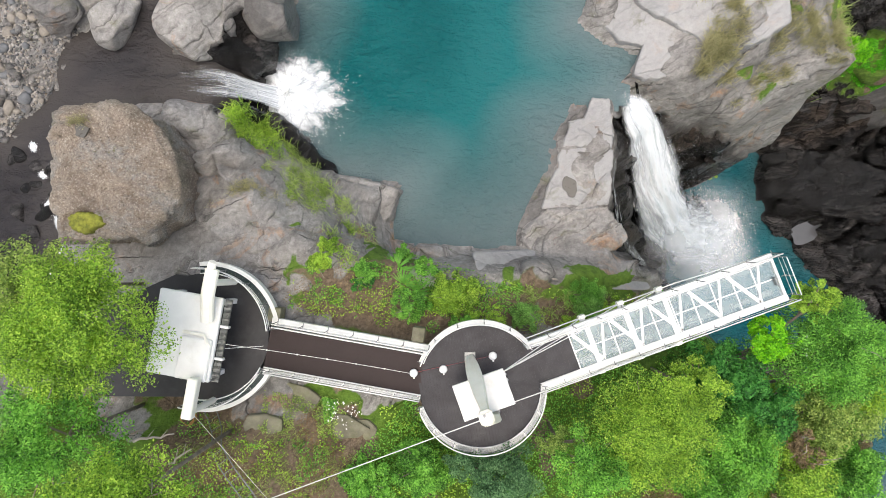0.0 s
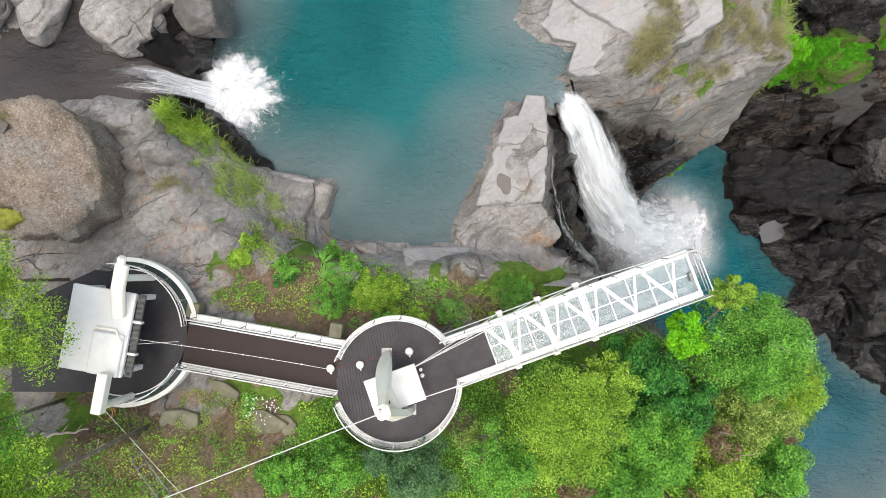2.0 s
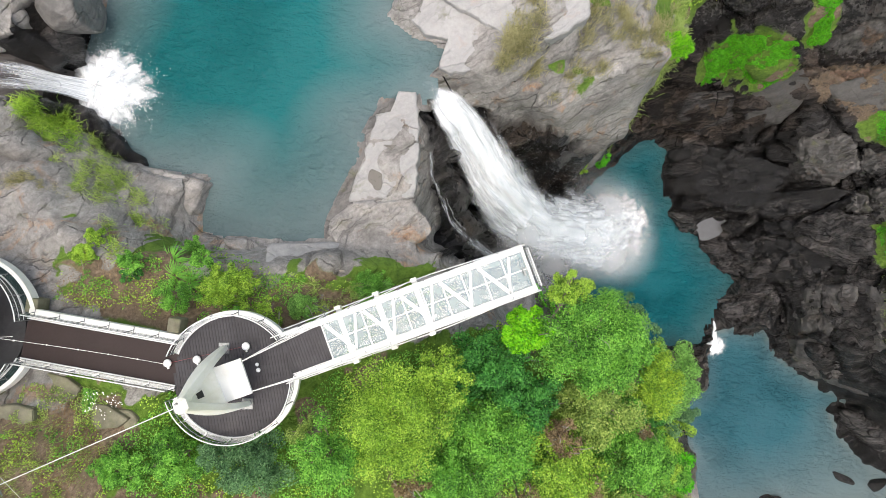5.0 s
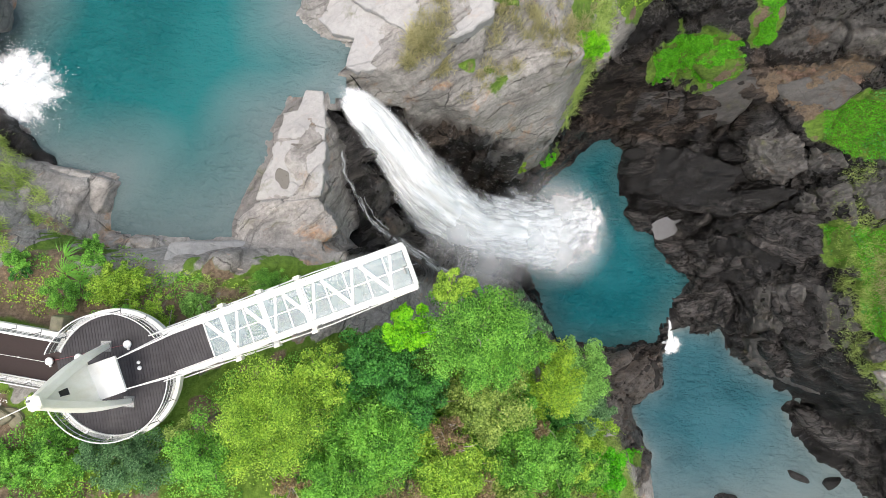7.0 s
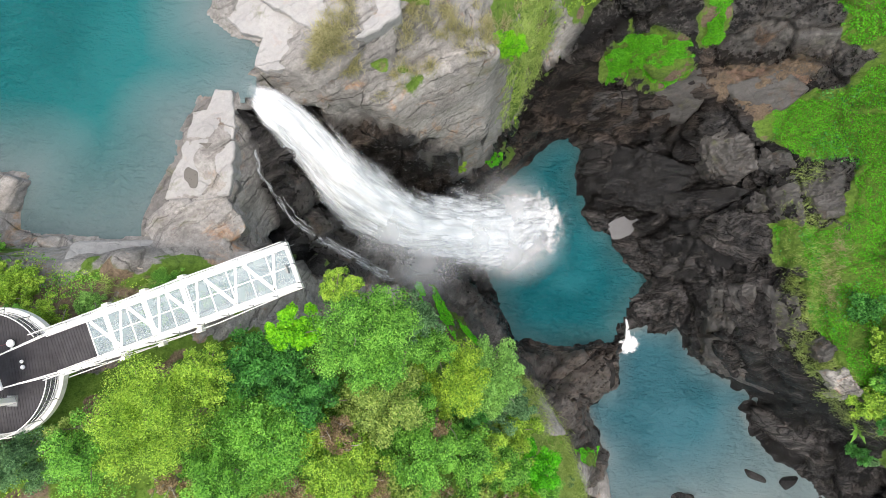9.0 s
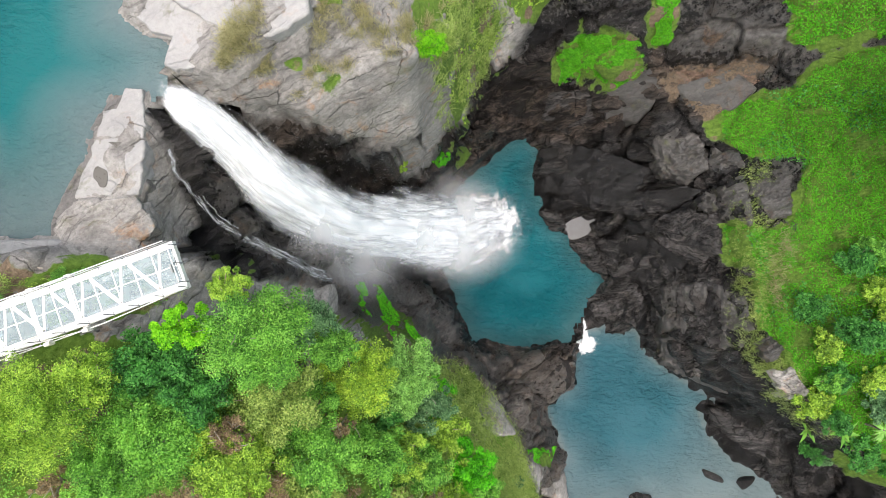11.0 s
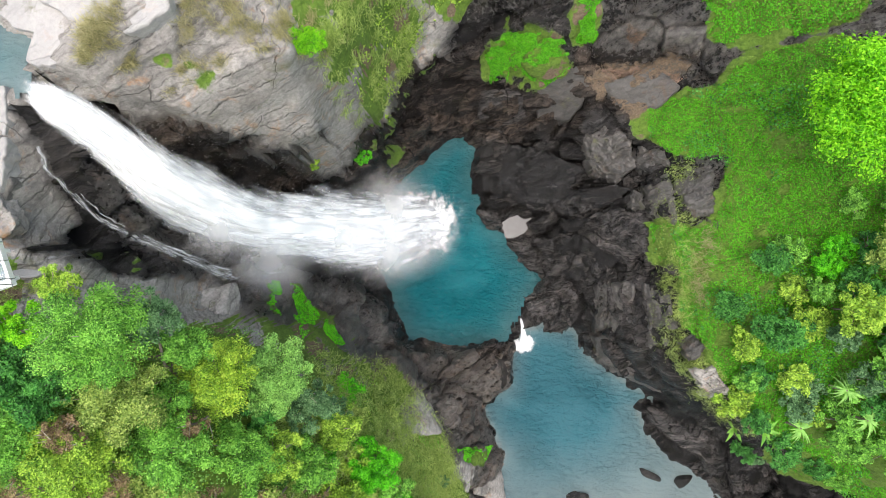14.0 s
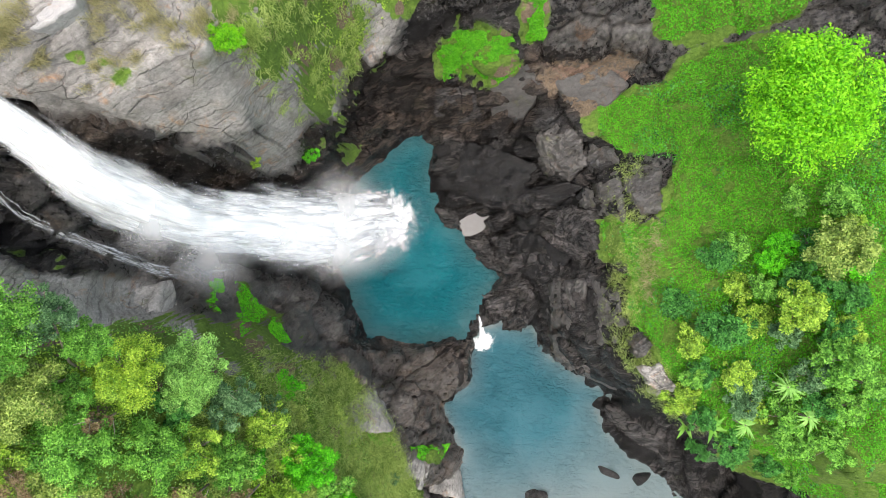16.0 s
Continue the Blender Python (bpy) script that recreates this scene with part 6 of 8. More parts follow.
def slate_field():
    """Jointed slabs along the gorge's east wall: black and wet below, grey above."""
    wet, dry, far = "smooth black wet slab on the gorge wall", "grey jointed slab on the gorge wall", "slate blocks"
    k = 0
    for ring, mat, lift in (
            ([(39.8, 15.5), (42.4, 16.3), (46.6, 15.3), (52.6, 12.2), (50.7, 9.2), (46.9, 7.5), (43.1, 9.3), (39.8, 10.2)], M_SLATE, 0.5),
            ([(51.8, 15.9), (54, 16.4), (56.4, 14.8), (57.5, 11.1), (55.8, 10), (53.4, 11.4)], M_SLATEMID, 0.8),
            ([(46.6, 9.3), (50.7, 9.5), (55.8, 9.7), (57.5, 9.1), (55.1, 7.2), (51, 6.4), (46.9, 7.5)], M_SLATE, 0.4),
            ([(53.5, 6.3), (55.9, 7), (58.1, 5.5), (58.4, 1.5), (56.5, 0.3), (53.5, 2.3)], M_SLATE, 0.7),
            ([(49.4, 3.2), (51.9, 4.2), (54.1, 2.3), (56.7, 1.3), (55.1, -0.7), (51.1, -1.8), (49.7, -0.4)], M_SLATE, 0.6),
            ([(46.8, 3.7), (49.3, 3.9), (50.1, -1.1), (48.8, -1.1)], M_SLATE, 0.5),
            ([(43.6, 3.4), (46.5, 3.7), (48.8, -1.1), (46.6, -0.4)], M_SLATE, 0.4),
            ([(39.9, 7.6), (42.9, 7.3), (43.2, 5), (41.1, 5.3)], M_SLATE, 0.9),
            ([(50.2, 6.1), (53.2, 6.3), (53.2, 4.4), (50.6, 4.2)], M_SLATE, 0.5),
            ([(53.8, -2.1), (55, -1.8), (55.5, -7.8), (54.5, -8.3)], M_SLATEGREY, 0.7),
            ([(55.3, -1.8), (57.3, -1.7), (57.7, -7.6), (55.5, -8.9)], M_SLATEGREY, 0.6),
            ([(57.9, -1.7), (59.8, -2.9), (60.6, -6.6), (59.6, -9.1), (58.2, -8.9)], M_SLATEGREY, 0.5),
            ([(54.6, -9.2), (56, -7.7), (58.9, -11.1), (62.9, -16.1), (59.5, -14.4), (55.7, -12.5)], M_SLATEGREY, 0.6),
            ([(58, 9.2), (60.1, 10.2), (60.8, 4.5), (58.5, 5.4)], M_SLATEMID, 0.5),
            ([(61.4, 10.7), (64.3, 10.5), (64, 5.6), (62.1, 5.1), (60.8, 8.2)], M_SLATEMID, 0.4),
            ([(57.2, 9.1), (58, 8.6), (58.3, 6.2), (57, 6.6)], M_SLATEMID, 0.7),
            ([(46.4, -4.7), (51.4, -1.8), (52.7, -4), (52.4, -7.3), (46.4, -6.5)], M_SLATE, 0.4),
            ([(60.6, -8.1), (62.1, -7.3), (62.9, -8.6), (61.4, -10)], M_SLATEMID, 0.6),
            ([(61.4, -11), (63.6, -10.6), (65.4, -13.2), (63.4, -13.6)], M_ROCK, 0.4),
            ([(57.6, 13.6), (59.6, 12.6), (60.4, 11), (58.2, 10.6), (57, 12)], M_SLATEMID, 0.5)):
        slab_rock("slate_block", ring, mat, wet if mat in (M_SLATE, M_SLATEGREY) else dry, 100 + k, None, lift + 0.75, 3.2, 0.5, 0.42, far, 170, 60, 0.45, 0.05, (0, 0), 0.1, 0.55)
        k += 1
    slab_rock("sill_block", [(36.6, -11.6), (41, -10.9), (43.9, -11.5), (44.3, -15), (41.2, -16.6), (38, -16.8), (36.5, -14.5)], M_SLATEBROWN, "great brown-black wet block damming the plunge pool", 131, -49.9, 0, 4.5, 0.8, 0.3, "", 140, 40, 0.7)
    slab_rock("slate_block", [(62.2, -18.2), (66, -18.9), (70.5, -20.6), (74.5, -23.4), (73.6, -25.2), (69.4, -25.4), (65.6, -22.9), (62.6, -20.6)], M_SLATE, "long smooth black rock sloping into the pool", 132, -51.2, 0, 3.4, 0.9, 0.25, far, 140, 40, 1.0)
    slab_rock("slate_block", [(53.4, 20.8), (58.5, 21.6), (61.2, 19.4), (59.2, 17.4), (55.6, 17.6)], M_SLATEMID, "brown-grey layered ledge on the rock terrace", 133, None, 0.5, 2.0, 0.3, 0.16, far, 110, 28, 0.2)
    slab_rock("slate_block", [(46.2, 21.3), (50.4, 22.6), (52.6, 20.4), (50.6, 17.6), (47, 18.2)], M_SLATEGREY, "brown-grey layered ledge on the rock terrace", 134, None, 0.5, 2.0, 0.3, 0.16, far, 110, 28, 0.2)
    slab_rock("slate_block", [(40, 21.6), (44.6, 21.4), (46, 18.8), (43, 17.2), (39.6, 18.6)], M_SLATE, "dark layered ledge above the plunge pool", 135, None, 0.4, 2.0, 0.3, 0.16, far, 110, 28, 0.2)

    for n_out, (ring, lift) in enumerate((([(29.6, -13.2), (32.2, -13.8), (34.2, -16.6), (35.3, -18.6), (32.2, -17.9), (31, -16.3), (29.8, -14)], 0.5), ([(36.1, -21.4), (39.2, -24.1), (38.3, -26.6), (34.6, -23.8)], 0.4), ([(39.5, -25.4), (43, -27), (43.6, -31), (39, -28)], 0.4))):
        slab_rock("boulder", ring, M_ROCK, "pale grey outcrop in the grass above the pool", 140 + n_out, None, lift, 2.6, 0.5, 0.25, "bank boulders", 110, 32, 0.3, 0.05, (0, 0), 0.09)


slate_field()


def island_material():
    """Shingle: every pebble has a grey, tan or brown of its own."""
    m, n, l, bs = material("mixed_shingle")
    g = n.new("ShaderNodeNewGeometry")
    c = ramp(n, l, g.outputs["Random Per Island"], (0.1, (0.07, 0.07, 0.072)), (0.4, (0.16, 0.155, 0.145)), (0.7, (0.24, 0.21, 0.17)), (0.95, (0.36, 0.34, 0.31)))
    l.new(mix(n, l, 1.0, c, ramp(n, l, noise_node(n, l, 14, 5, 0.7, g.outputs["Position"]), (0.3, (0.7, 0.7, 0.7)), (0.7, (1.2, 1.2, 1.2))), "MULTIPLY"), bs.inputs["Base Color"])
    bs.inputs["Roughness"].default_value = 0.75
    return m


SHINGLE = island_material()


def river_stones():
    rng = random.Random(3)
    protos = [rock_mesh(400 + i, (1, 0.75, 0.55), 14, 2, 0.1) for i in range(8)]
    mats = [M_ROCK, M_ROCKMID, M_ROCKMID, plain("tan_river_stone", (0.24, 0.215, 0.18), 0.8, 0, 0.25, 3), plain("blue_grey_stone", (0.13, 0.135, 0.14), 0.75, 0, 0.3, 3)]
    meshes = []
    for v, f in protos:
        for mt in mats:
            o = mesh_object("river_stone", v, f, mt, None, True)
            meshes.append(o.data)
            bpy.data.objects.remove(o)
    n = 0
    while n < 290:
        x, y = rng.uniform(-28, -21.8), rng.uniform(2, 15.5)
        d = float(poly_dist(np.array([x]), np.array([y]), upper_river)[0])
        if d < (-1.8 if y < 7 else -0.5) and rng.random() < 0.8:
            continue
        s = rng.choice((0.15, 0.18, 0.22, 0.28, 0.4)) * rng.uniform(0.7, 1.25)
        ob = new("river_stone", rng.choice(meshes))
        z = max(float(ground_z(x, y)), -4.9)
        ob.matrix_basis = pose(x, y, z + s * 0.15, rng.uniform(-15, 15), rng.uniform(-15, 15), rng.uniform(0, 360)) @ Matrix.Diagonal((s, s, s, 1))
        tagged(ob, "rounded river stone on the gravel bank", "stone", "river stones")
        n += 1
    # shingle between the stones, too small to pick apart
    v0, f0 = rock_mesh(431, (1, 0.8, 0.5), 12, 1, 0.1)
    gen = np.random.RandomState(17)
    spots = np.stack([gen.uniform(-28, -21.6, 5200), gen.uniform(1.5, 15.6, 5200)], 1)
    d = poly_dist(spots[:, 0], spots[:, 1], upper_river)
    spots = spots[(d > -0.4) | ((spots[:, 1] < 6) & (d > -1.4))]
    size = gen.uniform(0.05, 0.13, len(spots))
    turn = gen.uniform(0, 6.3, len(spots))
    ca, sa = np.cos(turn)[:, None], np.sin(turn)[:, None]
    vx = (v0[None, :, 0] * ca - v0[None, :, 1] * sa) * size[:, None] + spots[:, 0:1]
    vy = (v0[None, :, 0] * sa + v0[None, :, 1] * ca) * size[:, None] + spots[:, 1:2]
    vz = v0[None, :, 2] * size[:, None] + np.maximum(ground_z(spots[:, 0], spots[:, 1]), -4.6)[:, None] + 0.02
    faces = (np.arange(len(spots))[:, None, None] * len(v0) + f0[None]).reshape(-1, 3)
    shingle = mesh_object("shingle", np.stack([vx, vy, vz], 2).reshape(-1, 3), faces, SHINGLE, None, True)
    tagged(shingle, "grey and tan shingle on the gravel bank", "gravel", kind="stuff")
    # dark boulders that break the current beside the huge boulder
    for k in range(34):
        x, y = rng.uniform(-25.4, -21.6), rng.uniform(-2.5, 7.5)
        r = rng.uniform(0.25, 0.6)
        rock("river_boulder", x, y, RIVER - 0.05, (r, r * rng.uniform(0.6, 1), r * 0.6), M_SLATE, "black wet boulder breaking the river's current", 600 + k, (0, 0, rng.uniform(0, 180)), 12, 3, 0, "river boulders")


river_stones()


# ---- falling water ----
M_FALL = foam_material("falling_white_water", 0.66, 1.4, (2.0, 0.3, 1.0), 0.9, 1.0, 0.1)
M_TRICKLE = foam_material("thin_trickle_water", -0.04, 2.8, (13.0, 0.8, 1.0), 0.88, 0.85, 0.1)
M_FAN = foam_material("thin_fanning_water", 0.16, 2.4, (3.2, 0.35, 1.0), 0.93, 0.95, 0.4)
M_SPLASH = foam_material("bursting_white_splash", 0.4, 1.7, (1.0, 1.0, 1.0), 0.92, 1.0, 0.16)
M_MIST = foam_material("drifting_spray", 0.75, 0.9, (0.25, 0.25, 0.25), 0.74, 0.4)


def fall_sheet(name, path, widths, layers, arch, mat, label, seed, parent=None, n=190, m=44):
    """White water along a path, several torn layers deep."""
    C = curve_points(path, n)
    T = np.gradient(C, axis=0)
    T /= np.linalg.norm(T, axis=1)[:, None]
    side = np.cross(T, (0, 0, 1))
    side /= np.linalg.norm(side, axis=1)[:, None]
    up = np.cross(side, T)
    w = np.interp(np.linspace(0, 1, n), np.linspace(0, 1, len(widths)), widths)
    run = np.r_[0, np.cumsum(np.linalg.norm(np.diff(C, axis=0), axis=1))]
    a = np.linspace(-1, 1, m)
    root = thing(name, pose(0, 0, 0), label, "waterfall") if parent is None else parent
    for k in range(layers):
        q = k / max(1, layers - 1)
        ww = w * (1.25 - 0.4 * q) + 0.1 * k
        V = C[:, None] + side[:, None] * (a[None, :, None] * ww[:, None, None] * 0.5) + up[:, None] * ((1 - a ** 2)[None, :, None] * (arch * w[:, None, None] * (0.25 + 0.75 * q)) - 0.1 + 0.1 * k)
        flat = V.reshape(-1, 3)
        push = fbm(np.stack([np.repeat(run, m) * 0.35 + 9 * k, np.tile(a, n) * np.repeat(w, m) * 0.8, np.full(n * m, seed + 3.1 * k)], 1), 4, seed)
        flat = flat + np.repeat(up, m, 0) * (push * 0.09 * np.repeat(w, m))[:, None]
        ob = mesh_object("water_sheet", flat, grid_faces(n, m), mat, root, True)
        edge = 1 - np.abs(np.tile(a, n)) ** 1.5
        fray = fbm(np.stack([np.tile(a, n) * np.repeat(w, m) * 1.7, np.repeat(run, m) * 0.3, np.full(n * m, 7.0 * k + seed)], 1), 3, seed + 19)
        tear = fbm(np.stack([np.tile(a, n) * np.repeat(w, m) * 0.55, np.repeat(run, m) * 0.16, np.full(n * m, 5.0 * k + seed)], 1), 4, seed + 7)
        left = np.repeat((run[-1] - run) / (0.14 * run[-1]), m) + 0.15 + 0.9 * tear + 0.5 * fray
        ends = np.clip(np.minimum(np.repeat(run / 1.8, m), left), 0, 1)
        thick = edge * ends + (0.34 * tear + 0.36 * fray) * edge ** 0.3 - 0.16 * q - 0.14 * (1 - q)
        set_attr(ob.data, "thick", thick)
        set_vec(ob.data, "flow", np.stack([np.tile(a, n) * np.repeat(w, m) * 0.9 + 7 * k, np.repeat(run, m), np.full(n * m, 3.7 * k)], 1))
    return root


falls = fall_sheet("waterfall", fall_path, FALL_W, 3, 0.12, M_FALL, "tall white waterfall plunging down the dark gorge wall", 4)


def draped(name, plan, widths, mat, parent, seed, n=160, m=9, lift=0.1):
    """Thin water that lies on the rock along a plan line."""
    C = curve_points([(a, b, 0) for a, b in plan], n)
    T = np.gradient(C, axis=0)
    T /= np.linalg.norm(T, axis=1)[:, None]
    side = np.stack([T[:, 1], -T[:, 0], np.zeros(n)], 1)
    w = np.interp(np.linspace(0, 1, n), np.linspace(0, 1, len(widths)), widths)
    a = np.linspace(-1, 1, m)
    wig = 0.12 * fbm(np.stack([np.arange(n) * 0.12, np.full(n, seed), np.zeros(n)], 1), 3, seed)
    V = (C + side * wig[:, None])[:, None] + side[:, None] * (a[None, :, None] * w[:, None, None] * 0.5)
    V = V.reshape(-1, 3)
    V[:, 2] = ground_z(V[:, 0], V[:, 1]) + lift
    run = np.r_[0, np.cumsum(np.linalg.norm(np.diff(V.reshape(n, m, 3)[:, m // 2], axis=0), axis=1))]
    ob = mesh_object(name, V, grid_faces(n, m), mat, parent, True)
    ends = np.clip(np.minimum(np.arange(n) / 8, (n - 1 - np.arange(n)) / 12), 0, 1)
    set_attr(ob.data, "thick", (1 - np.abs(np.tile(a, n)) ** 2) * np.repeat(ends, m))
    set_vec(ob.data, "flow", np.stack([np.tile(a, n) * np.repeat(w, m) * 0.5, np.repeat(run, m), np.full(n * m, seed * 3.3)], 1))
    return ob


trickle = thing("side_trickle", pose(0, 0, 0), "thin white trickle running down the rock beside the waterfall", "waterfall")
draped("water_thread", trickle_plan, (0.35, 0.45, 0.5, 0.6, 0.9, 1.3, 1.5, 1.7, 2.2), M_TRICKLE, trickle, 3)
draped("water_thread", [(a + 0.25 + 0.03 * k, b + 0.2) for k, (a, b) in enumerate(trickle_plan[3:])], (0.2, 0.4, 0.5, 0.6, 0.9), M_TRICKLE, trickle, 5)
draped("water_thread", [(13.2, 6.2), (14.0, 4.4), (15.4, 3.0), (17.2, 2.0)], (0.15, 0.25, 0.4, 0.5), M_TRICKLE, trickle, 8)


def splash(name, x, y, z, r, h, label, seed, stretch_x=1.0, turn=0.0, layers=4, flakes=500):
    """Bursting white water: rays thrown out from the middle, torn at the rim, with flung flakes."""
    root = thing(name, pose(x, y, z, 0, 0, turn), label, "foam")
    n, m = (26, 150) if r > 1 else (12, 50)
    Rr, A = np.meshgrid(np.linspace(0.02, 1, n), np.linspace(0, 2 * math.pi, m), indexing="ij")
    R, A = Rr.ravel(), A.ravel()
    ca, sa = np.cos(A), np.sin(A)
    for k in range(layers):
        lobe = 1 + 0.22 * fbm(np.stack([ca * 1.6, sa * 1.6, np.full(A.size, seed + 2.0 * k)], 1), 3, seed) + 0.22 * fbm(np.stack([ca * 7, sa * 7, np.full(A.size, seed + 3.0 * k)], 1), 3, seed + 4)
        rr = R * lobe * r * (1.15 - 0.16 * k)
        nz = fbm(np.stack([ca * 3.5, sa * 3.5, R * 2 + 3 * k], 1), 4, seed + 9)
        pz = h * (0.15 + 0.85 * k / layers) * (1 - R ** 1.5) * (1 + 0.8 * nz) + 0.03 * (k + 1)
        ob = mesh_object("foam", np.stack([ca * rr * stretch_x, sa * rr, pz], 1), grid_faces(n, m), M_SPLASH, root, True)
        set_attr(ob.data, "thick", (1 - R ** 1.5) * 1.12 - 0.2 * k / layers + 0.5 * fbm(np.stack([ca * rr * 1.3, sa * rr * 1.3, np.full(A.size, 5.0 * k)], 1), 3, seed + 2) * (1 - R ** 4))
        set_vec(ob.data, "flow", np.stack([ca * (1.6 + 0.9 * rr), sa * (1.6 + 0.9 * rr), rr * 0.5 + 5.0 * k], 1))
    rng = np.random.RandomState(seed)
    a = rng.uniform(0, 2 * math.pi, flakes)
    q = r * (0.75 + np.abs(rng.normal(size=flakes)) * 0.22)
    c = np.stack([np.cos(a) * q * stretch_x, np.sin(a) * q, 0.05 + np.abs(rng.normal(size=flakes)) * h * 0.3], 1)
    s = rng.uniform(0.008, 0.03, flakes) * (0.5 + r * 0.2)
    corners = np.array([(1, 0, -0.4), (-0.5, 0.87, -0.4), (-0.5, -0.87, -0.4), (0, 0, 0.8)])
    d = np.stack([np.cos(a), np.sin(a), np.zeros(flakes)], 1)
    v = c[:, None] + corners[None] * s[:, None, None]
    v = v + d[:, None] * (corners[None, :, 0:1] * s[:, None, None] * 1.5)
    f = (np.arange(flakes)[:, None, None] * 4 + np.array([(0, 1, 3), (1, 2, 3), (2, 0, 3), (0, 2, 1)])[None]).reshape(-1, 3)
    tagged(mesh_object("drop_spray", v.reshape(-1, 3), f, M_DROP, root), kind="stuff")
    return root


M_DROP = plain("water_drop_white", (0.9, 0.92, 0.93), 0.4, 0, 0.03)


def cascade():
    """The river slips over the lip in a fan of threads that gather in the throat and burst into the pool."""
    root = fall_sheet("cascade", [(-15.0, 11.0, -4.36), (-14.2, 10.95, -4.5), (-13.3, 10.9, -5.1), (-12.2, 10.9, -6.7), (-10.9, 11.0, -8.0)], (0.5, 0.9, 1.2, 1.6, 2.3), 1, 0.05, M_FAN, "fan of white threads pouring over the lip into the teal pool", 14, None, 70, 24)
    rng = np.random.RandomState(21)
    for k in range(24):
        q = rng.uniform(-1, 1)
        sx, sy = -15.2 - 1.9 * (1 - q * q) + rng.uniform(-0.4, 0.8), 10.95 + q * 0.85
        ey = 10.9 + q * 0.5
        pts = [(sx, sy, -4.33), (sx * 0.5 - 14.0 * 0.5, sy * 0.5 + (10.95 + 0.8 * q) * 0.5, -4.36), (-13.4, 10.9 + 0.75 * q, -4.95), (-12.3, ey, -6.4), (-11.2, ey + 0.1 * q, -7.8)]
        C = curve_points(pts, 40)
        T = np.gradient(C, axis=0)
        side = np.stack([T[:, 1], -T[:, 0], np.zeros(40)], 1)
        side /= np.linalg.norm(side, axis=1)[:, None]
        w = rng.uniform(0.06, 0.2) * np.interp(np.linspace(0, 1, 40), (0, 0.3, 1), (0.25, 0.8, 1.3))
        a = np.linspace(-1, 1, 4)
        V = (C[:, None] + side[:, None] * (a[None, :, None] * w[:, None, None]) + np.array([0, 0, 0.06])).reshape(-1, 3)
        ob = mesh_object("water_thread", V, grid_faces(40, 4), M_FAN, root, True)
        set_attr(ob.data, "thick", np.repeat(np.interp(np.linspace(0, 1, 40), (0, 0.2, 1), (0.0, 0.55, 0.9)), 4))
        set_vec(ob.data, "flow", np.stack([np.tile(a, 40) * 0.4 + k, np.repeat(np.arange(40) * 0.15, 4), np.full(160, 2.0 * k)], 1))


cascade()
fall_sheet("cascade", [(45.2, -5.4, -52.5), (45.7, -7.2, -52.65), (46.0, -8.8, -53.4), (46.2, -10.4, -53.85)], (0.4, 0.6, 0.9, 1.5), 1, 0.08, M_FALL, "small white spill between the two lower pools", 15, None, 40, 16)


splash("foam_splash", -10.6, 11.1, UPPER, 3.0, 0.8, "white ragged splash at the cascade's foot", 3, 1.1, -15, 3, 900)
splash("foam_splash", 33.0, 6.0, LOWER, 4.8, 0.5, "white bursting foam where the waterfall lands", 5, 1.0, 20, 2, 1500)
splash("foam_splash", 46.0, -10.4, TAIL, 1.3, 0.2, "white foam at the small spill's foot", 6, 1.35, 25, 2, 500)


def spray():
    """Drifting spray round the foot and the flanks of the fall: soft torn veils and flung drops."""
    root = thing("spray_cloud", pose(0, 0, 0), "soft white spray drifting round the waterfall's foot", "spray")
    rng = np.random.RandomState(8)
    C = curve_points(fall_path, 60)
    for k in range(6):
        c = C[(31, 37, 43, 49, 55, 50)[k]] + rng.normal(size=3) * (0.4, 0.5, 0.3) + (0, -2.2 if k < 5 else 1.6, 0)
        rx, ry = 4.2 + 0.5 * k, 3.2 + 0.5 * k
        n, m = 16, 40
        R, A = np.meshgrid(np.linspace(0, 1, n), np.linspace(0, 2 * math.pi, m), indexing="ij")
        px, py = (R * np.cos(A)).ravel(), (R * np.sin(A)).ravel()
        pz = (1 - R.ravel() ** 2) * 0.4
        ob = mesh_object("veil", np.stack([px * rx, py * ry, pz], 1) + c + (0, 0, 1.0), grid_faces(n, m), M_MIST, root, True)
        set_attr(ob.data, "thick", (1 - R.ravel()) ** 1.3 * 0.9)
        set_vec(ob.data, "flow", np.stack([px * rx, py * ry, np.full(px.size, 3.0 * k)], 1))
    n = 3600
    i = rng.randint(4, 60, n)
    w = np.interp(i / 59.0, np.linspace(0, 1, 13), FALL_W)
    c = C[i] + rng.normal(size=(n, 3)) * np.stack([w * 0.2, w * 0.23, w * 0.1], 1) + (0, 0, 0.25)
    s = rng.uniform(0.01, 0.034, n) * (0.6 + i / 40.0)
    corners = np.array([(1, 0, -0.5), (-0.5, 0.87, -0.5), (-0.5, -0.87, -0.5), (0, 0, 1.0)])
    v = (c[:, None] + corners[None] * s[:, None, None] * (1, 1, 1.5)).reshape(-1, 3)
    f = (np.arange(n)[:, None, None] * 4 + np.array([(0, 1, 3), (1, 2, 3), (2, 0, 3), (0, 2, 1)])[None]).reshape(-1, 3)
    drops = mesh_object("drop_spray", v, f, M_DROP, root)
    tagged(drops, kind="stuff")


spray()


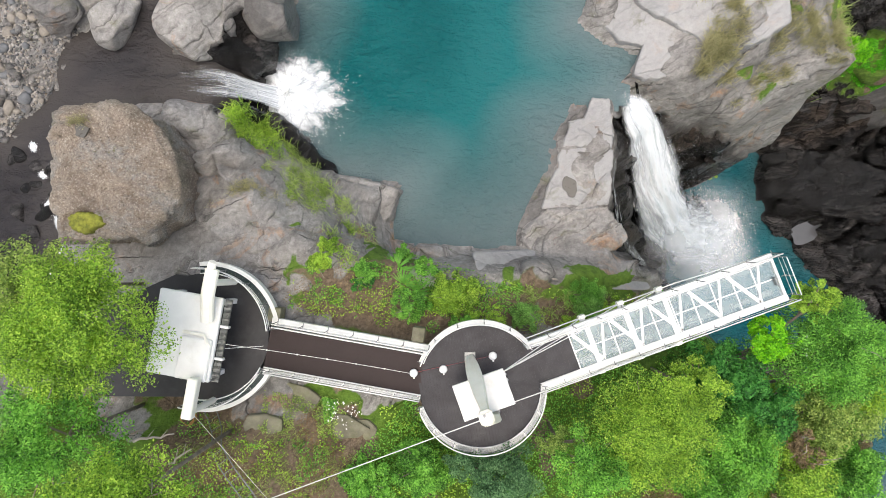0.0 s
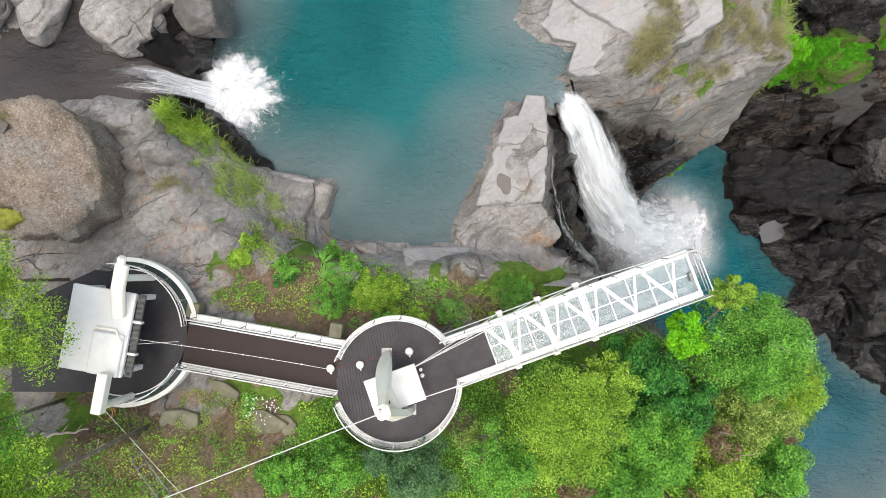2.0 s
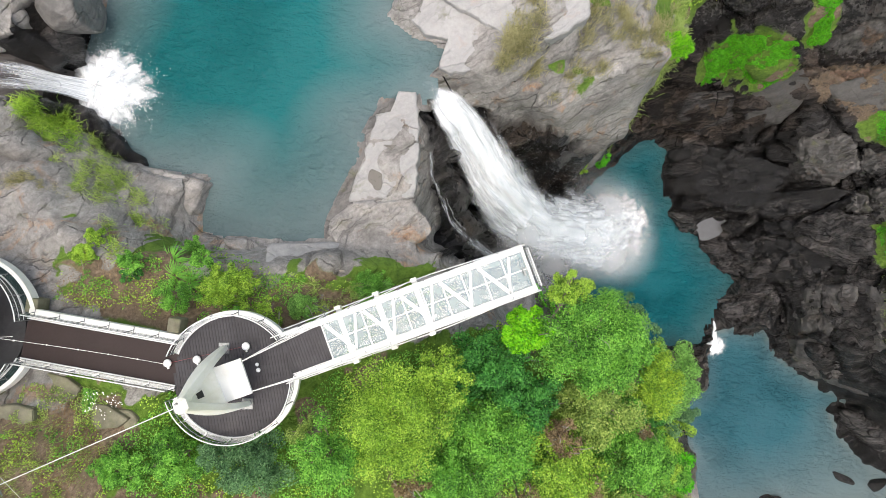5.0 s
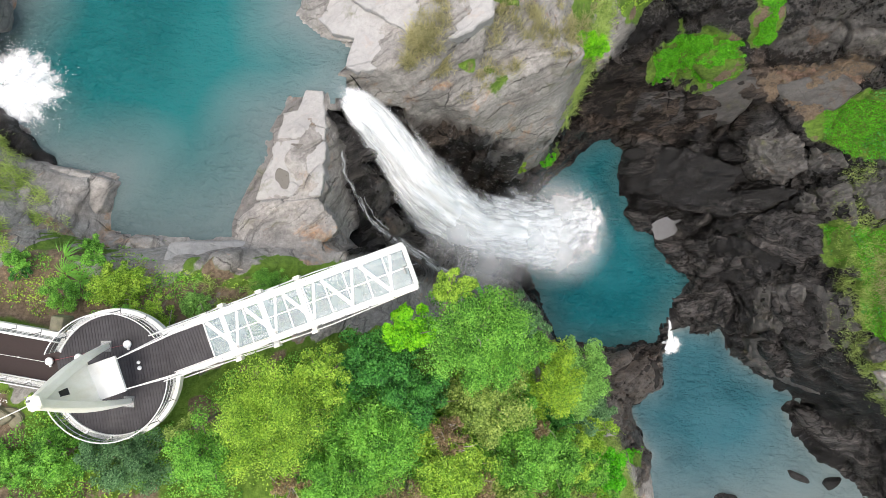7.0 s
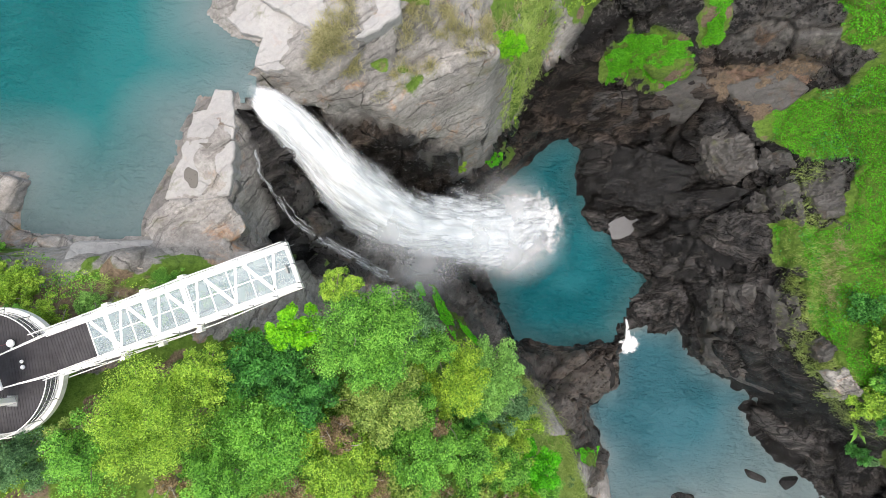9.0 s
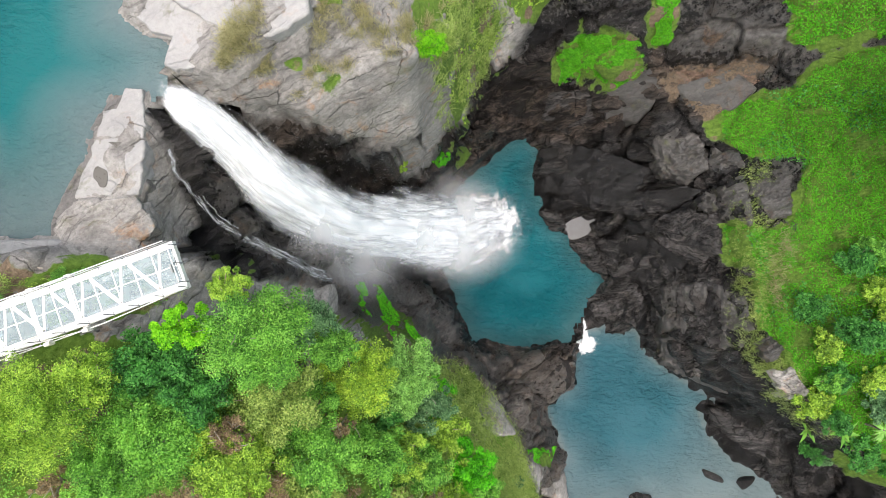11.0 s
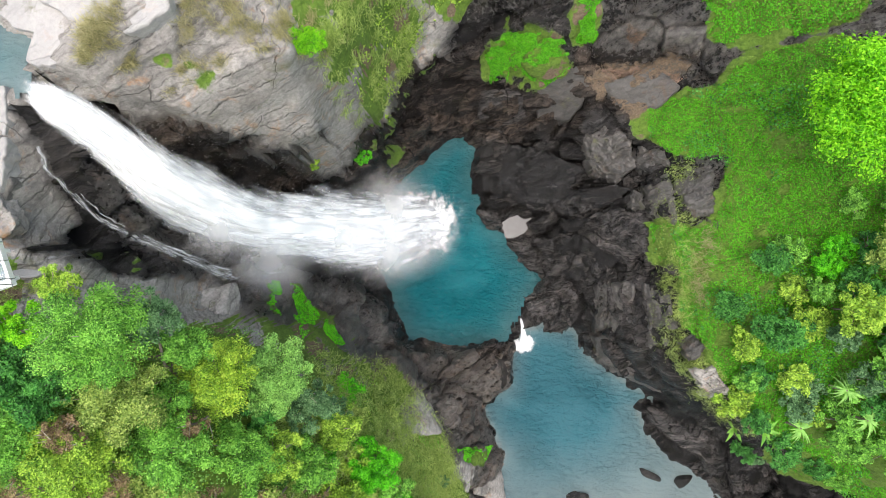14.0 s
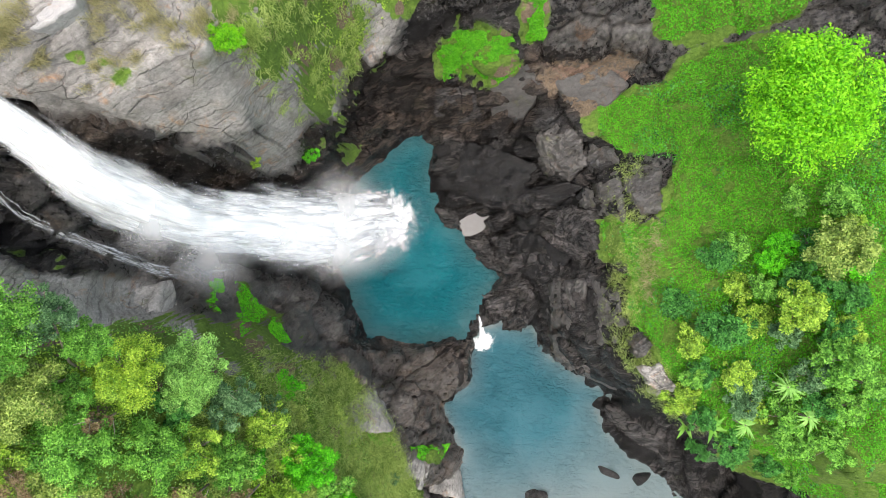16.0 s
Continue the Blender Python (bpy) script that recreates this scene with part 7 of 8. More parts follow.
# ---- plants ----
L_MID = leaf_material("mid_green_leaf", (0.016, 0.065, 0.006), (0.06, 0.20, 0.018), (0.13, 0.32, 0.034))
L_DARK = leaf_material("dark_green_leaf", (0.006, 0.04, 0.006), (0.02, 0.125, 0.016), (0.05, 0.21, 0.028))
L_YEL = leaf_material("yellow_green_leaf", (0.035, 0.085, 0.006), (0.11, 0.23, 0.014), (0.22, 0.38, 0.03))
L_LIME = leaf_material("lime_green_leaf", (0.03, 0.12, 0.003), (0.10, 0.29, 0.005), (0.17, 0.37, 0.012), grey=0.0)
L_GOLD = leaf_material("golden_green_leaf", (0.045, 0.11, 0.006), (0.125, 0.245, 0.012), (0.23, 0.34, 0.025))
L_SOFT = leaf_material("soft_green_leaf", (0.04, 0.10, 0.018), (0.085, 0.22, 0.036), (0.16, 0.33, 0.07))
L_BROWN = leaf_material("dry_brown_leaf", (0.05, 0.04, 0.02), (0.115, 0.09, 0.045), (0.2, 0.165, 0.085))
L_BLUE = leaf_material("blue_green_leaf", (0.016, 0.05, 0.018), (0.045, 0.12, 0.042), (0.095, 0.2, 0.08))
L_OLIVE = leaf_material("olive_leaf", (0.035, 0.07, 0.01), (0.11, 0.19, 0.03), (0.21, 0.29, 0.065))
L_TURF = leaf_material("bright_ground_cover", (0.015, 0.10, 0.003), (0.05, 0.25, 0.005), (0.10, 0.36, 0.010), grey=0.0)
L_GRASS = leaf_material("green_grass_blade", (0.075, 0.135, 0.022), (0.145, 0.225, 0.046), (0.215, 0.295, 0.085))
L_MEADOW = leaf_material("creeping_meadow_leaf", (0.022, 0.105, 0.003), (0.042, 0.175, 0.004), (0.068, 0.225, 0.007), grey=0.0)
L_DRY = leaf_material("dry_straw_grass", (0.085, 0.092, 0.036), (0.15, 0.158, 0.066), (0.21, 0.213, 0.11))
M_BARK = plain("grey_brown_bark", (0.22, 0.185, 0.15), 0.9, 0, 0.35, 3, 0.02)
M_TWIG = plain("pale_bare_twig", (0.36, 0.32, 0.27), 0.85, 0, 0.25, 3)


def leaf_set(c, n, length, aspect, rng, droop=0.12):
    """Folded four-cornered leaves at places c that face n."""
    k = len(c)
    t = rng.normal(size=(k, 3))
    t -= n * (t * n).sum(1)[:, None]
    t /= np.linalg.norm(t, axis=1)[:, None] + 1e-9
    b = np.cross(n, t)
    L = (np.asarray(length) * rng.uniform(0.65, 1.3, k))[:, None]
    W = L * aspect
    v = np.stack([c - t * L * 0.5, c + b * W * 0.5 + n * L * droop, c + t * L * 0.5, c - b * W * 0.5 + n * L * droop], 1)
    return v.reshape(-1, 3), np.arange(k * 4).reshape(-1, 4)


def crown_points(rng, count, rx, ry, h, clumps, gap=0.0):
    """Places and facings of leaves on a lumpy crown, its base at z = 0."""
    clumps = int(clumps * 2.6)
    out_c, out_n = [], []
    dirs = rng.normal(size=(clumps, 3))
    dirs[:, 2] = np.abs(dirs[:, 2]) * 1.1 + 0.02
    dirs /= np.linalg.norm(dirs, axis=1)[:, None]
    rad = rng.uniform(0.42, 1.06, clumps)[:, None] * (1 + 0.2 * fbm(dirs * 1.7 + 3.1 * rx, 2, int(100 * rx))[:, None])
    cen = dirs * rad * np.array([rx * 0.86, ry * 0.86, h * 0.84])
    cr = rng.uniform(0.10, 0.22, clumps) * (rx + ry) / 2
    share = cr ** 2 / (cr ** 2).sum()
    for i in range(clumps):
        m = max(8, int(count * share[i]))
        d = rng.normal(size=(m, 3))
        d[:, 2] = d[:, 2] * 0.8 + 0.45
        d /= np.linalg.norm(d, axis=1)[:, None]
        r = cr[i] * rng.uniform(0.45, 1.25, m)
        c = cen[i] + d * r[:, None] * (1, 1, 0.72)
        nn = d * 0.8 + rng.normal(size=(m, 3)) * 0.55 + (0, 0, 0.65)
        out_c.append(c)
        out_n.append(nn / np.linalg.norm(nn, axis=1)[:, None])
    return np.vstack(out_c), np.vstack(out_n), cen


def tree(x, y, top, rx, ry, h, mat, label, seed, leaf=0.17, count=5200, clumps=26, name="tree", aspect=0.55, twigs=0, category="tree", group="gorge trees", root=(0, 0)):
    rng = np.random.RandomState(seed)
    near = x < 30
    leaf, count = (leaf * 0.82, int(count * 1.75)) if near else (leaf * 0.85, int(count * 1.45))
    if 12 < x < 34 and y < 0:
        rx, ry, count = rx * 1.17, ry * 1.17, int(count * 1.25)
    bx, by = x + root[0], y + root[1]
    gz = float(ground_z(bx, by))
    if category == "shrub":
        top = min(top, gz + h + 0.3)
    h = min(h, max(0.8, top - gz - 0.2))
    base = top - h
    ob = thing(name, pose(bx, by, gz), label, category, group)
    c, n, cen = crown_points(rng, count, rx, ry, h, clumps)
    lift = np.array([-root[0], -root[1], base - gz])
    c = c + lift
    cen = cen + lift
    v, f = leaf_set(c, n, leaf, aspect, rng)
    mesh_object("crown", v, f, mat, ob)
    bm = bmesh.new()
    fork = Vector((-root[0] * 0.8, -root[1] * 0.8, max(0.2, base - gz - 0.1 * h)))
    r0 = min(0.1, max(0.04, 0.04 * (top - gz) ** 0.8))
    tube(bm, [(0, 0, -0.5), (fork.x * 0.35, fork.y * 0.35, fork.z * 0.5), fork], r0, 8, 0.65)
    part("trunk", bm, M_BARK, ob, smooth_shade=True)
    order = np.argsort(-np.linalg.norm(cen[:, :2], axis=1))[:7]
    for i in order:
        e = Vector(cen[i])
        bm = bmesh.new()
        tube(bm, [fork, fork.lerp(e, 0.5) + Vector((0, 0, 0.12 * h)), e], r0 * 0.5, 5, 0.3)
        part("limb", bm, M_BARK, ob)
    for k in range(twigs):
        e = Vector(cen[rng.randint(len(cen))])
        bm = bmesh.new()
        tip = e + Vector((rng.normal() * 0.5, rng.normal() * 0.5, 0.3 * rx * 0.35 + 0.4))
        tube(bm, [e - Vector((0, 0, 0.3)), e.lerp(tip, 0.5) + Vector((0.1, 0, 0)), tip], 0.03, 5, 0.3)
        part("twig", bm, M_TWIG, ob)
    return ob


# west side, over the terrace
tree(-14.6, -2.1, 10.0, 3.3, 3.2, 4.6, L_YEL, "tall leafy tree leaning over the entrance gate", 1, 0.13, 26000, 70, twigs=7)
tree(-16.5, -0.5, 8.2, 2.6, 2.6, 3.6, L_OLIVE, "broad tree with yellowing leaves beside the terrace", 2, 0.15, 6500, 26, twigs=5)
tree(-10.9, -7.4, 13.4, 2.5, 2.4, 4.2, L_YEL, "tall bright tree above the slope with pale twigs", 3, 0.12, 13000, 46, twigs=6)
tree(-15.6, -6.4, 9.5, 3.0, 2.8, 4.0, L_MID, "tall green tree on the slope behind the terrace", 4, 0.15, 8000, 30, twigs=3)
tree(-14.6, -10.2, 9.0, 2.6, 2.4, 4.0, L_MID, "tall green tree on the slope behind the terrace", 5, 0.15, 5500, 26)
# round the deck and the skywalk
tree(8.4, -7.1, 4.1, 3.3, 2.9, 3.8, L_YEL, "bushy yellow-green tree crowding the skywalk", 6, 0.125, 17000, 46)
tree(6.0, -8.6, 3.6, 2.0, 1.8, 3.0, L_MID, "bushy green tree beside the round deck", 7, 0.15, 5200, 24)
tree(10.9, -5.4, 2.6, 1.7, 1.7, 3.0, L_YEL, "bushy yellow-green tree crowding the skywalk", 8, 0.15, 4200, 22)
tree(13.2, -8.9, 1.2, 2.8, 2.6, 4.0, L_MID, "rounded green tree below the skywalk", 9, 0.17, 9500, 36)
tree(14.9, -3.1, 1.1, 1.35, 1.2, 2.6, L_LIME, "small lime-green tree at the skywalk's tip", 10, 0.2, 2400, 14, root=(-0.8, -2.2))
tree(13.3, -5.3, 0.6, 2.2, 2.1, 3.6, L_DARK, "dense dark green tree below the skywalk", 11, 0.2, 7000, 30)
tree(15.0, -6.7, 0.2, 1.8, 1.7, 3.2, L_DARK, "dense dark green tree below the skywalk", 12, 0.2, 5000, 24)
tree(18.3, -3.7, 1.7, 3.0, 2.6, 4.6, L_MID, "large tree hanging over the gorge edge, olive tips", 13, 0.15, 13500, 46, twigs=3, root=(-0.6, -3.0))
tree(20.4, -2.9, -0.8, 1.5, 1.4, 3.2, L_BLUE, "blue-green tree hanging over the gorge edge", 14, 0.16, 4200, 20, root=(-1.0, -4.2))
tree(17.0, -1.2, 0.6, 1.1, 1.0, 2.0, L_YEL, "sprig of yellow-green tree over the gorge", 15, 0.15, 2200, 14, root=(-1.6, -4.2))
tree(18.6, -7.2, -0.6, 2.4, 2.2, 4.0, L_OLIVE, "olive tree with brownish leaves on the spur", 16, 0.17, 7600, 30, twigs=4)
tree(16.6, -10.2, 0.2, 2.6, 2.2, 4.0, L_YEL, "yellow-green tree on the spur", 17, 0.17, 7600, 30)
tree(20.6, -10.7, -2.2, 2.4, 2.2, 4.0, L_MID, "green tree on the spur", 18, 0.18, 6500, 28)
tree(19.0, -13.6, -2.5, 2.5, 2.2, 4.0, L_OLIVE, "green tree on the spur", 19, 0.19, 6000, 28)
tree(22.3, -6.7, -4.6, 2.3, 2.3, 3.6, L_GOLD, "golden-green tree on the gorge slope", 20, 0.17, 7000, 28, root=(-0.8, -1.8))
tree(25.0, -6.9, -8.6, 2.3, 2.2, 4.4, L_SOFT, "soft light green tree on the gorge slope", 21, 0.2, 6500, 26, root=(-2.6, -1.9))
tree(22.9, -11.9, -6.2, 2.3, 2.2, 4.6, L_MID, "green tree on the gorge slope", 22, 0.2, 6000, 28)
tree(23.9, -9.4, -9.6, 1.5, 1.4, 3.2, L_DARK, "dark shrub with large leaves on the gorge slope", 23, 0.36, 1300, 16, aspect=0.5, root=(-1.2, -0.8))
tree(26.4, -10.2, -12.4, 1.9, 1.7, 3.4, L_BLUE, "blue-grey shrub on the gorge slope", 24, 0.2, 4200, 20, twigs=8, root=(-2.2, -1.0))
tree(25.8, -14.2, -12.0, 2.2, 2.0, 4.0, L_MID, "green tree low on the gorge slope", 25, 0.22, 4800, 24)
tree(29.0, -17.0, -21.0, 2.6, 2.2, 4.0, L_TURF, "light green tree low on the gorge slope", 26, 0.26, 4800, 24)
tree(27.0, -19.5, -17.0, 2.6, 2.2, 4.0, L_YEL, "light green tree low on the gorge slope", 27, 0.26, 4800, 24)
tree(23.0, -17.0, -9.0, 2.8, 2.4, 4.4, L_OLIVE, "olive tree on the gorge slope", 28, 0.22, 5200, 24, twigs=4)
tree(32.0, -23.5, -28.0, 2.4, 2.0, 3.0, L_TURF, "light green tree low on the gorge slope", 29, 0.3, 3600, 20)
tree(21.2, -4.6, -3.6, 1.5, 1.4, 3.0, L_MID, "green tree hanging over the gorge edge", 81, 0.17, 4200, 20, root=(-0.9, -3.0))
tree(20.2, -8.2, -3.4, 1.6, 1.5, 3.0, L_MID, "small green tree on the spur", 82, 0.17, 4000, 20)
tree(24.4, -8.8, -9.2, 1.7, 1.6, 3.4, L_SOFT, "light green tree on the gorge slope", 83, 0.19, 4000, 20, root=(-1.6, -0.8))
tree(27.6, -12.4, -16.0, 1.8, 1.6, 3.2, L_YEL, "light green shrub on the gorge slope", 84, 0.22, 3000, 18, root=(-1.6, -1.0))
tree(24.6, -12.6, -10.0, 1.8, 1.8, 3.4, L_YEL, "yellow-green tree on the gorge slope", 85, 0.2, 4000, 20, root=(-1.0, -0.6))
tree(30.4, -20.6, -25.5, 2.0, 1.8, 3.0, L_MID, "green shrub low on the gorge slope", 86, 0.26, 2600, 18)
tree(20.6, -16.6, -4.5, 2.4, 2.0, 3.6, L_YEL, "yellow-green tree on the spur", 87, 0.2, 4500, 22)
# south of the walkway
tree(2.0, -9.5, 2.6, 2.3, 1.6, 3.2, L_BLUE, "grey-green shrubby tree below the round deck", 30, 0.14, 6500, 26)
tree(-1.8, -9.2, 2.0, 1.8, 1.5, 2.8, L_MID, "green shrubby tree below the footbridge", 31, 0.15, 5200, 24)
tree(4.6, -7.9, 1.9, 1.2, 0.9, 2.0, L_OLIVE, "thin shrub reaching over the deck's rim", 32, 0.12, 1600, 12)
tree(0.2, -8.9, 1.7, 1.5, 0.9, 2.0, L_BLUE, "thin shrub reaching over the deck's rim", 33, 0.12, 2600, 14)
tree(-4.6, -9.8, 1.2, 1.5, 1.2, 2.2, L_MID, "leafy green shrub on the slope", 34, 0.16, 3600, 20)
tree(11.2, -10.2, 1.8, 2.4, 1.8, 3.6, L_MID, "green tree crowding the slope", 35, 0.16, 6500, 26)
# between the deck and the pool
tree(-0.3, -1.0, -1.7, 1.7, 1.2, 1.9, L_YEL, "bright leafy shrub above the pool", 36, 0.16, 5200, 24, "shrub", 0.5, 0, "shrub", "pool shrubs")
tree(-1.9, 0.2, -1.8, 0.9, 0.9, 1.4, L_MID, "bright leafy shrub above the pool", 37, 0.15, 2200, 14, "shrub", 0.5, 0, "shrub", "pool shrubs")
tree(6.9, -1.0, -2.0, 1.2, 0.9, 2.0, L_MID, "soft green shrub beside the skywalk", 38, 0.1, 4600, 22, "shrub", 0.4, 0, "shrub", "pool shrubs")
tree(-6.6, 1.3, -0.6, 0.8, 0.7, 1.0, L_YEL, "low green shrub on the rock", 39, 0.11, 2000, 14, "shrub", 0.5, 0, "shrub", "pool shrubs")
tree(-3.4, 1.0, -2.6, 0.9, 0.7, 1.2, L_MID, "low green shrub above the pool", 40, 0.13, 2000, 14, "shrub", 0.5, 0, "shrub", "pool shrubs")
tree(-5.0, -0.4, -1.0, 0.7, 0.6, 0.9, L_DARK, "low dark shrub beside the path", 41, 0.12, 1500, 12, "shrub", 0.5, 0, "shrub", "pool shrubs")
for k, (sx, sy, sr, sm) in enumerate(((-2.6, -1.5, 1.2, L_MID), (-0.4, -1.2, 1.4, L_YEL), (1.6, -2.6, 1.3, L_YEL), (0.2, -2.7, 1.0, L_MID), (6.9, -1.6, 1.2, L_SOFT), (6.2, -2.9, 1.0, L_YEL), (-7.0, 0.6, 0.7, L_YEL), (-4.8, 0.2, 0.8, L_MID), (3.4, -2.2, 1.0, L_SOFT), (8.6, -1.9, 0.9, L_YEL))):
    tree(sx, sy, 9.0, sr, sr * 0.85, 1.5 * sr, sm, "bright leafy shrub crowding the bank", 450 + k, 0.11, 3400, 20, "shrub", 0.5, 1, "shrub", "pool shrubs")
tree(26.4, 15.0, -8.4, 1.5, 1.2, 1.6, L_LIME, "feathery bright shrub on the cliff's brow", 42, 0.2, 2600, 18, "shrub", 0.35, 0, "shrub", "cliff shrubs")
tree(23.2, 9.4, -18.8, 1.0, 0.7, 1.2, L_YEL, "fresh green shrub hanging on the cliff", 43, 0.2, 1200, 12, "shrub", 0.35, 0, "shrub", "cliff shrubs")
tree(26.8, 11.6, -19.6, 1.2, 0.9, 1.6, L_TURF, "fresh green shrub hanging on the cliff", 44, 0.22, 1300, 12, "shrub", 0.35, 0, "shrub", "cliff shrubs")
# east slope
tree(72.4, 13.8, -16.6, 5.6, 7.2, 8.0, L_LIME, "large spreading lime-green tree above the meadow", 50, 0.36, 15000, 60)
tree(75.6, 1.2, -20.6, 3.2, 3.2, 5.0, L_OLIVE, "pale grey-green tree on the forest edge", 52, 0.34, 5200, 26)
tree(73.4, -4.2, -23.6, 2.6, 2.6, 4.6, L_YEL, "yellow-green tree in the forest", 53, 0.34, 4200, 24)
tree(76.8, -9.0, -22.6, 3.0, 3.0, 5.0, L_MID, "green tree in the forest", 54, 0.34, 4600, 24)
east = random.Random(11)
kinds = [(L_DARK, "dark green shrubby tree on the forest slope"), (L_DARK, "dark green shrubby tree on the forest slope"), (L_MID, "green shrubby tree on the forest slope"), (L_MID, "green shrubby tree on the forest slope"), (L_YEL, "yellow-green shrubby tree on the forest slope"), (L_BLUE, "blue-green shrubby tree on the forest slope"), (L_TURF, "bright shrubby tree on the forest slope")]
for k in range(56):
    ex, ey = 65.5 + 15 * (k % 7) / 7 + east.uniform(-0.9, 0.9), 5.0 - 3.9 * (k // 7) + east.uniform(-1.3, 1.3)
    if (ey < -16.5 and ex < 71) or (ey > 2.5 and ex < 72) or (ex < 67 and ey > -4):
        continue
    er = east.uniform(1.5, 2.5)
    em, el = east.choice(kinds)
    tree(ex, ey, float(ground_z(ex, ey)) + east.uniform(2.2, 4.6), er, er * east.uniform(0.8, 1.1), 2.8, em, el, 200 + k, 0.33, 2100, 18, name="small_tree", group="forest trees")


low = random.Random(23)
for k in range(26):
    t = low.random()
    sx, sy = 24.5 + 9.5 * t + low.uniform(-1.8, 2.2), -11.5 - 15 * t + low.uniform(-2.2, 2.2)
    sm, sl = low.choice(((L_BLUE, "small blue-green shrub on the gorge slope"), (L_OLIVE, "small olive shrub on the gorge slope"), (L_MID, "small green shrub on the gorge slope"), (L_YEL, "small yellow-green shrub on the gorge slope"), (L_TURF, "small bright shrub on the gorge slope"), (L_OLIVE, "small olive shrub on the gorge slope")))
    sr = low.uniform(0.9, 1.7)
    tree(sx, sy, float(ground_z(sx, sy)) + low.uniform(1.0, 2.0), sr, sr * low.uniform(0.8, 1.1), 1.6, sm, sl, 400 + k, 0.26, 1100, 14, name="shrub", category="shrub", group="slope shrubs")


for k, (sx, sy, sr) in enumerate(((16.6, -8.6, 1.2), (18.2, -12.2, 1.4), (22.0, -14.4, 1.5), (24.6, -15.6, 1.2), (14.6, -11.6, 1.3), (9.4, -10.4, 1.0), (21.6, -9.2, 0.9), (26.6, -17.4, 1.3))):
    tree(sx, sy, (-0.6, -2.4, -6.6, -9.6, 0.4, 1.6, -4.4, -14)[k], sr, sr * 0.85, 1.8, L_BROWN, "half-bare brownish shrub among the green trees", 430 + k, 0.13, 1700, 14, name="bare_shrub", group="slope shrubs", twigs=8)


def strap_plant(x, y, z, n, length, width, mat, label, seed, name="strap_plant", category="plant", arch=0.5, group=""):
    """A rosette of long arching leaves; each leaf is a tapering folded strip."""
    rng = np.random.RandomState(seed)
    ob = thing(name, pose(x, y, z), label, category, group)
    for i in range(n):
        a = rng.uniform(0, 2 * math.pi)
        L = length * rng.uniform(0.6, 1.1)
        e = rng.uniform(0.3, 1.1)
        d = np.array([math.cos(a), math.sin(a), 0])
        s = np.array([-d[1], d[0], 0])
        verts, faces = [], []
        for j, t in enumerate(np.linspace(0, 1, 6)):
            p = d * L * t * math.cos(e * (1 - 0.5 * t)) + np.array([0, 0, L * (math.sin(e) * t - arch * t * t)])
            w = width * (math.sin(math.pi * min(1, t * 0.8 + 0.15)) * (1 - t ** 4) + 0.05)
            verts += [p - s * w * 0.5 + (0, 0, w * 0.2), p, p + s * w * 0.5 + (0, 0, w * 0.2)]
        for j in range(5):
            q = j * 3
            faces += [(q, q + 1, q + 4, q + 3), (q + 1, q + 2, q + 5, q + 4)]
        mesh_object("leaf", verts, faces, mat, ob, True)
    return ob


for k, (px, py, pz) in enumerate(((-3.0, -0.5, -2.6), (-2.3, -0.9, -2.4), (-3.3, 0.3, -2.9))):
    strap_plant(px, py, float(ground_z(px, py)) - 0.05, 70, 1.25, 0.05, L_MID, "clump of long strap-leaved plants above the pool", 60 + k, arch=0.85, group="strap plants")
for k, (px, py) in enumerate(((73.4, -11.8), (75.3, -14.6), (71.0, -16.2))):
    strap_plant(px, py, float(ground_z(px, py)) + 2.6, 30, 1.9, 0.17, L_SOFT, "broad feathery tree fern among the forest trees", 70 + k, "tree_fern", "fern", 0.7, "tree ferns")
    bm = bmesh.new()
    gz = float(ground_z(px, py))
    tube(bm, [(px, py, gz - 0.3), (px, py, gz + 2.7)], 0.14, 8, 0.8)
    tagged(part("fern_trunk", bm, M_BARK), "slim brown tree fern trunk under its fronds", "trunk", "tree fern trunks")
for k, (px, py) in enumerate(((69.0, -17.2), (70.6, -18.4), (68.2, -18.2))):
    strap_plant(px, py, float(ground_z(px, py)) + 0.2, 14, 1.8, 0.42, L_MID, "banana-like plant with broad paddle leaves", 80 + k, "broadleaf_plant", "plant", 0.3, "broadleaf plants")


def grass_patch(name, places, per, length, mat, label, seed, spread=0.25, lean=0.6):
    """Tufts of curved blades at many places, in one body."""
    rng = np.random.RandomState(seed)
    P = np.repeat(np.asarray(places, float), per, 0)
    k = len(P)
    P = P + rng.normal(size=(k, 3)) * (spread, spread, 0.02)
    a = rng.uniform(0, 2 * math.pi, k)
    d = np.stack([np.cos(a), np.sin(a), np.zeros(k)], 1)
    s = np.stack([-d[:, 1], d[:, 0], np.zeros(k)], 1)
    L = (length * rng.uniform(0.5, 1.2, k))[:, None]
    le = lean * rng.uniform(0.3, 1.3, k)[:, None]
    w = 0.019 * L
    up = np.array([0, 0, 1.0])
    m = P + d * L * le * 0.35 + up * L * 0.5
    t = P + d * L * le + up * L * (0.72 - 0.25 * le)
    v = np.stack([P - s * w, P + s * w, m + s * w * 0.9, m - s * w * 0.9, t + s * w * 0.15, t - s * w * 0.15], 1).reshape(-1, 3)
    b = np.arange(k)[:, None] * 6
    f = np.concatenate([b + np.array([[0, 1, 2, 3]]), b + np.array([[3, 2, 4, 5]])])
    ob = mesh_object(name, v, f, mat, None, True)
    return tagged(ob, label, "grass", kind="stuff")


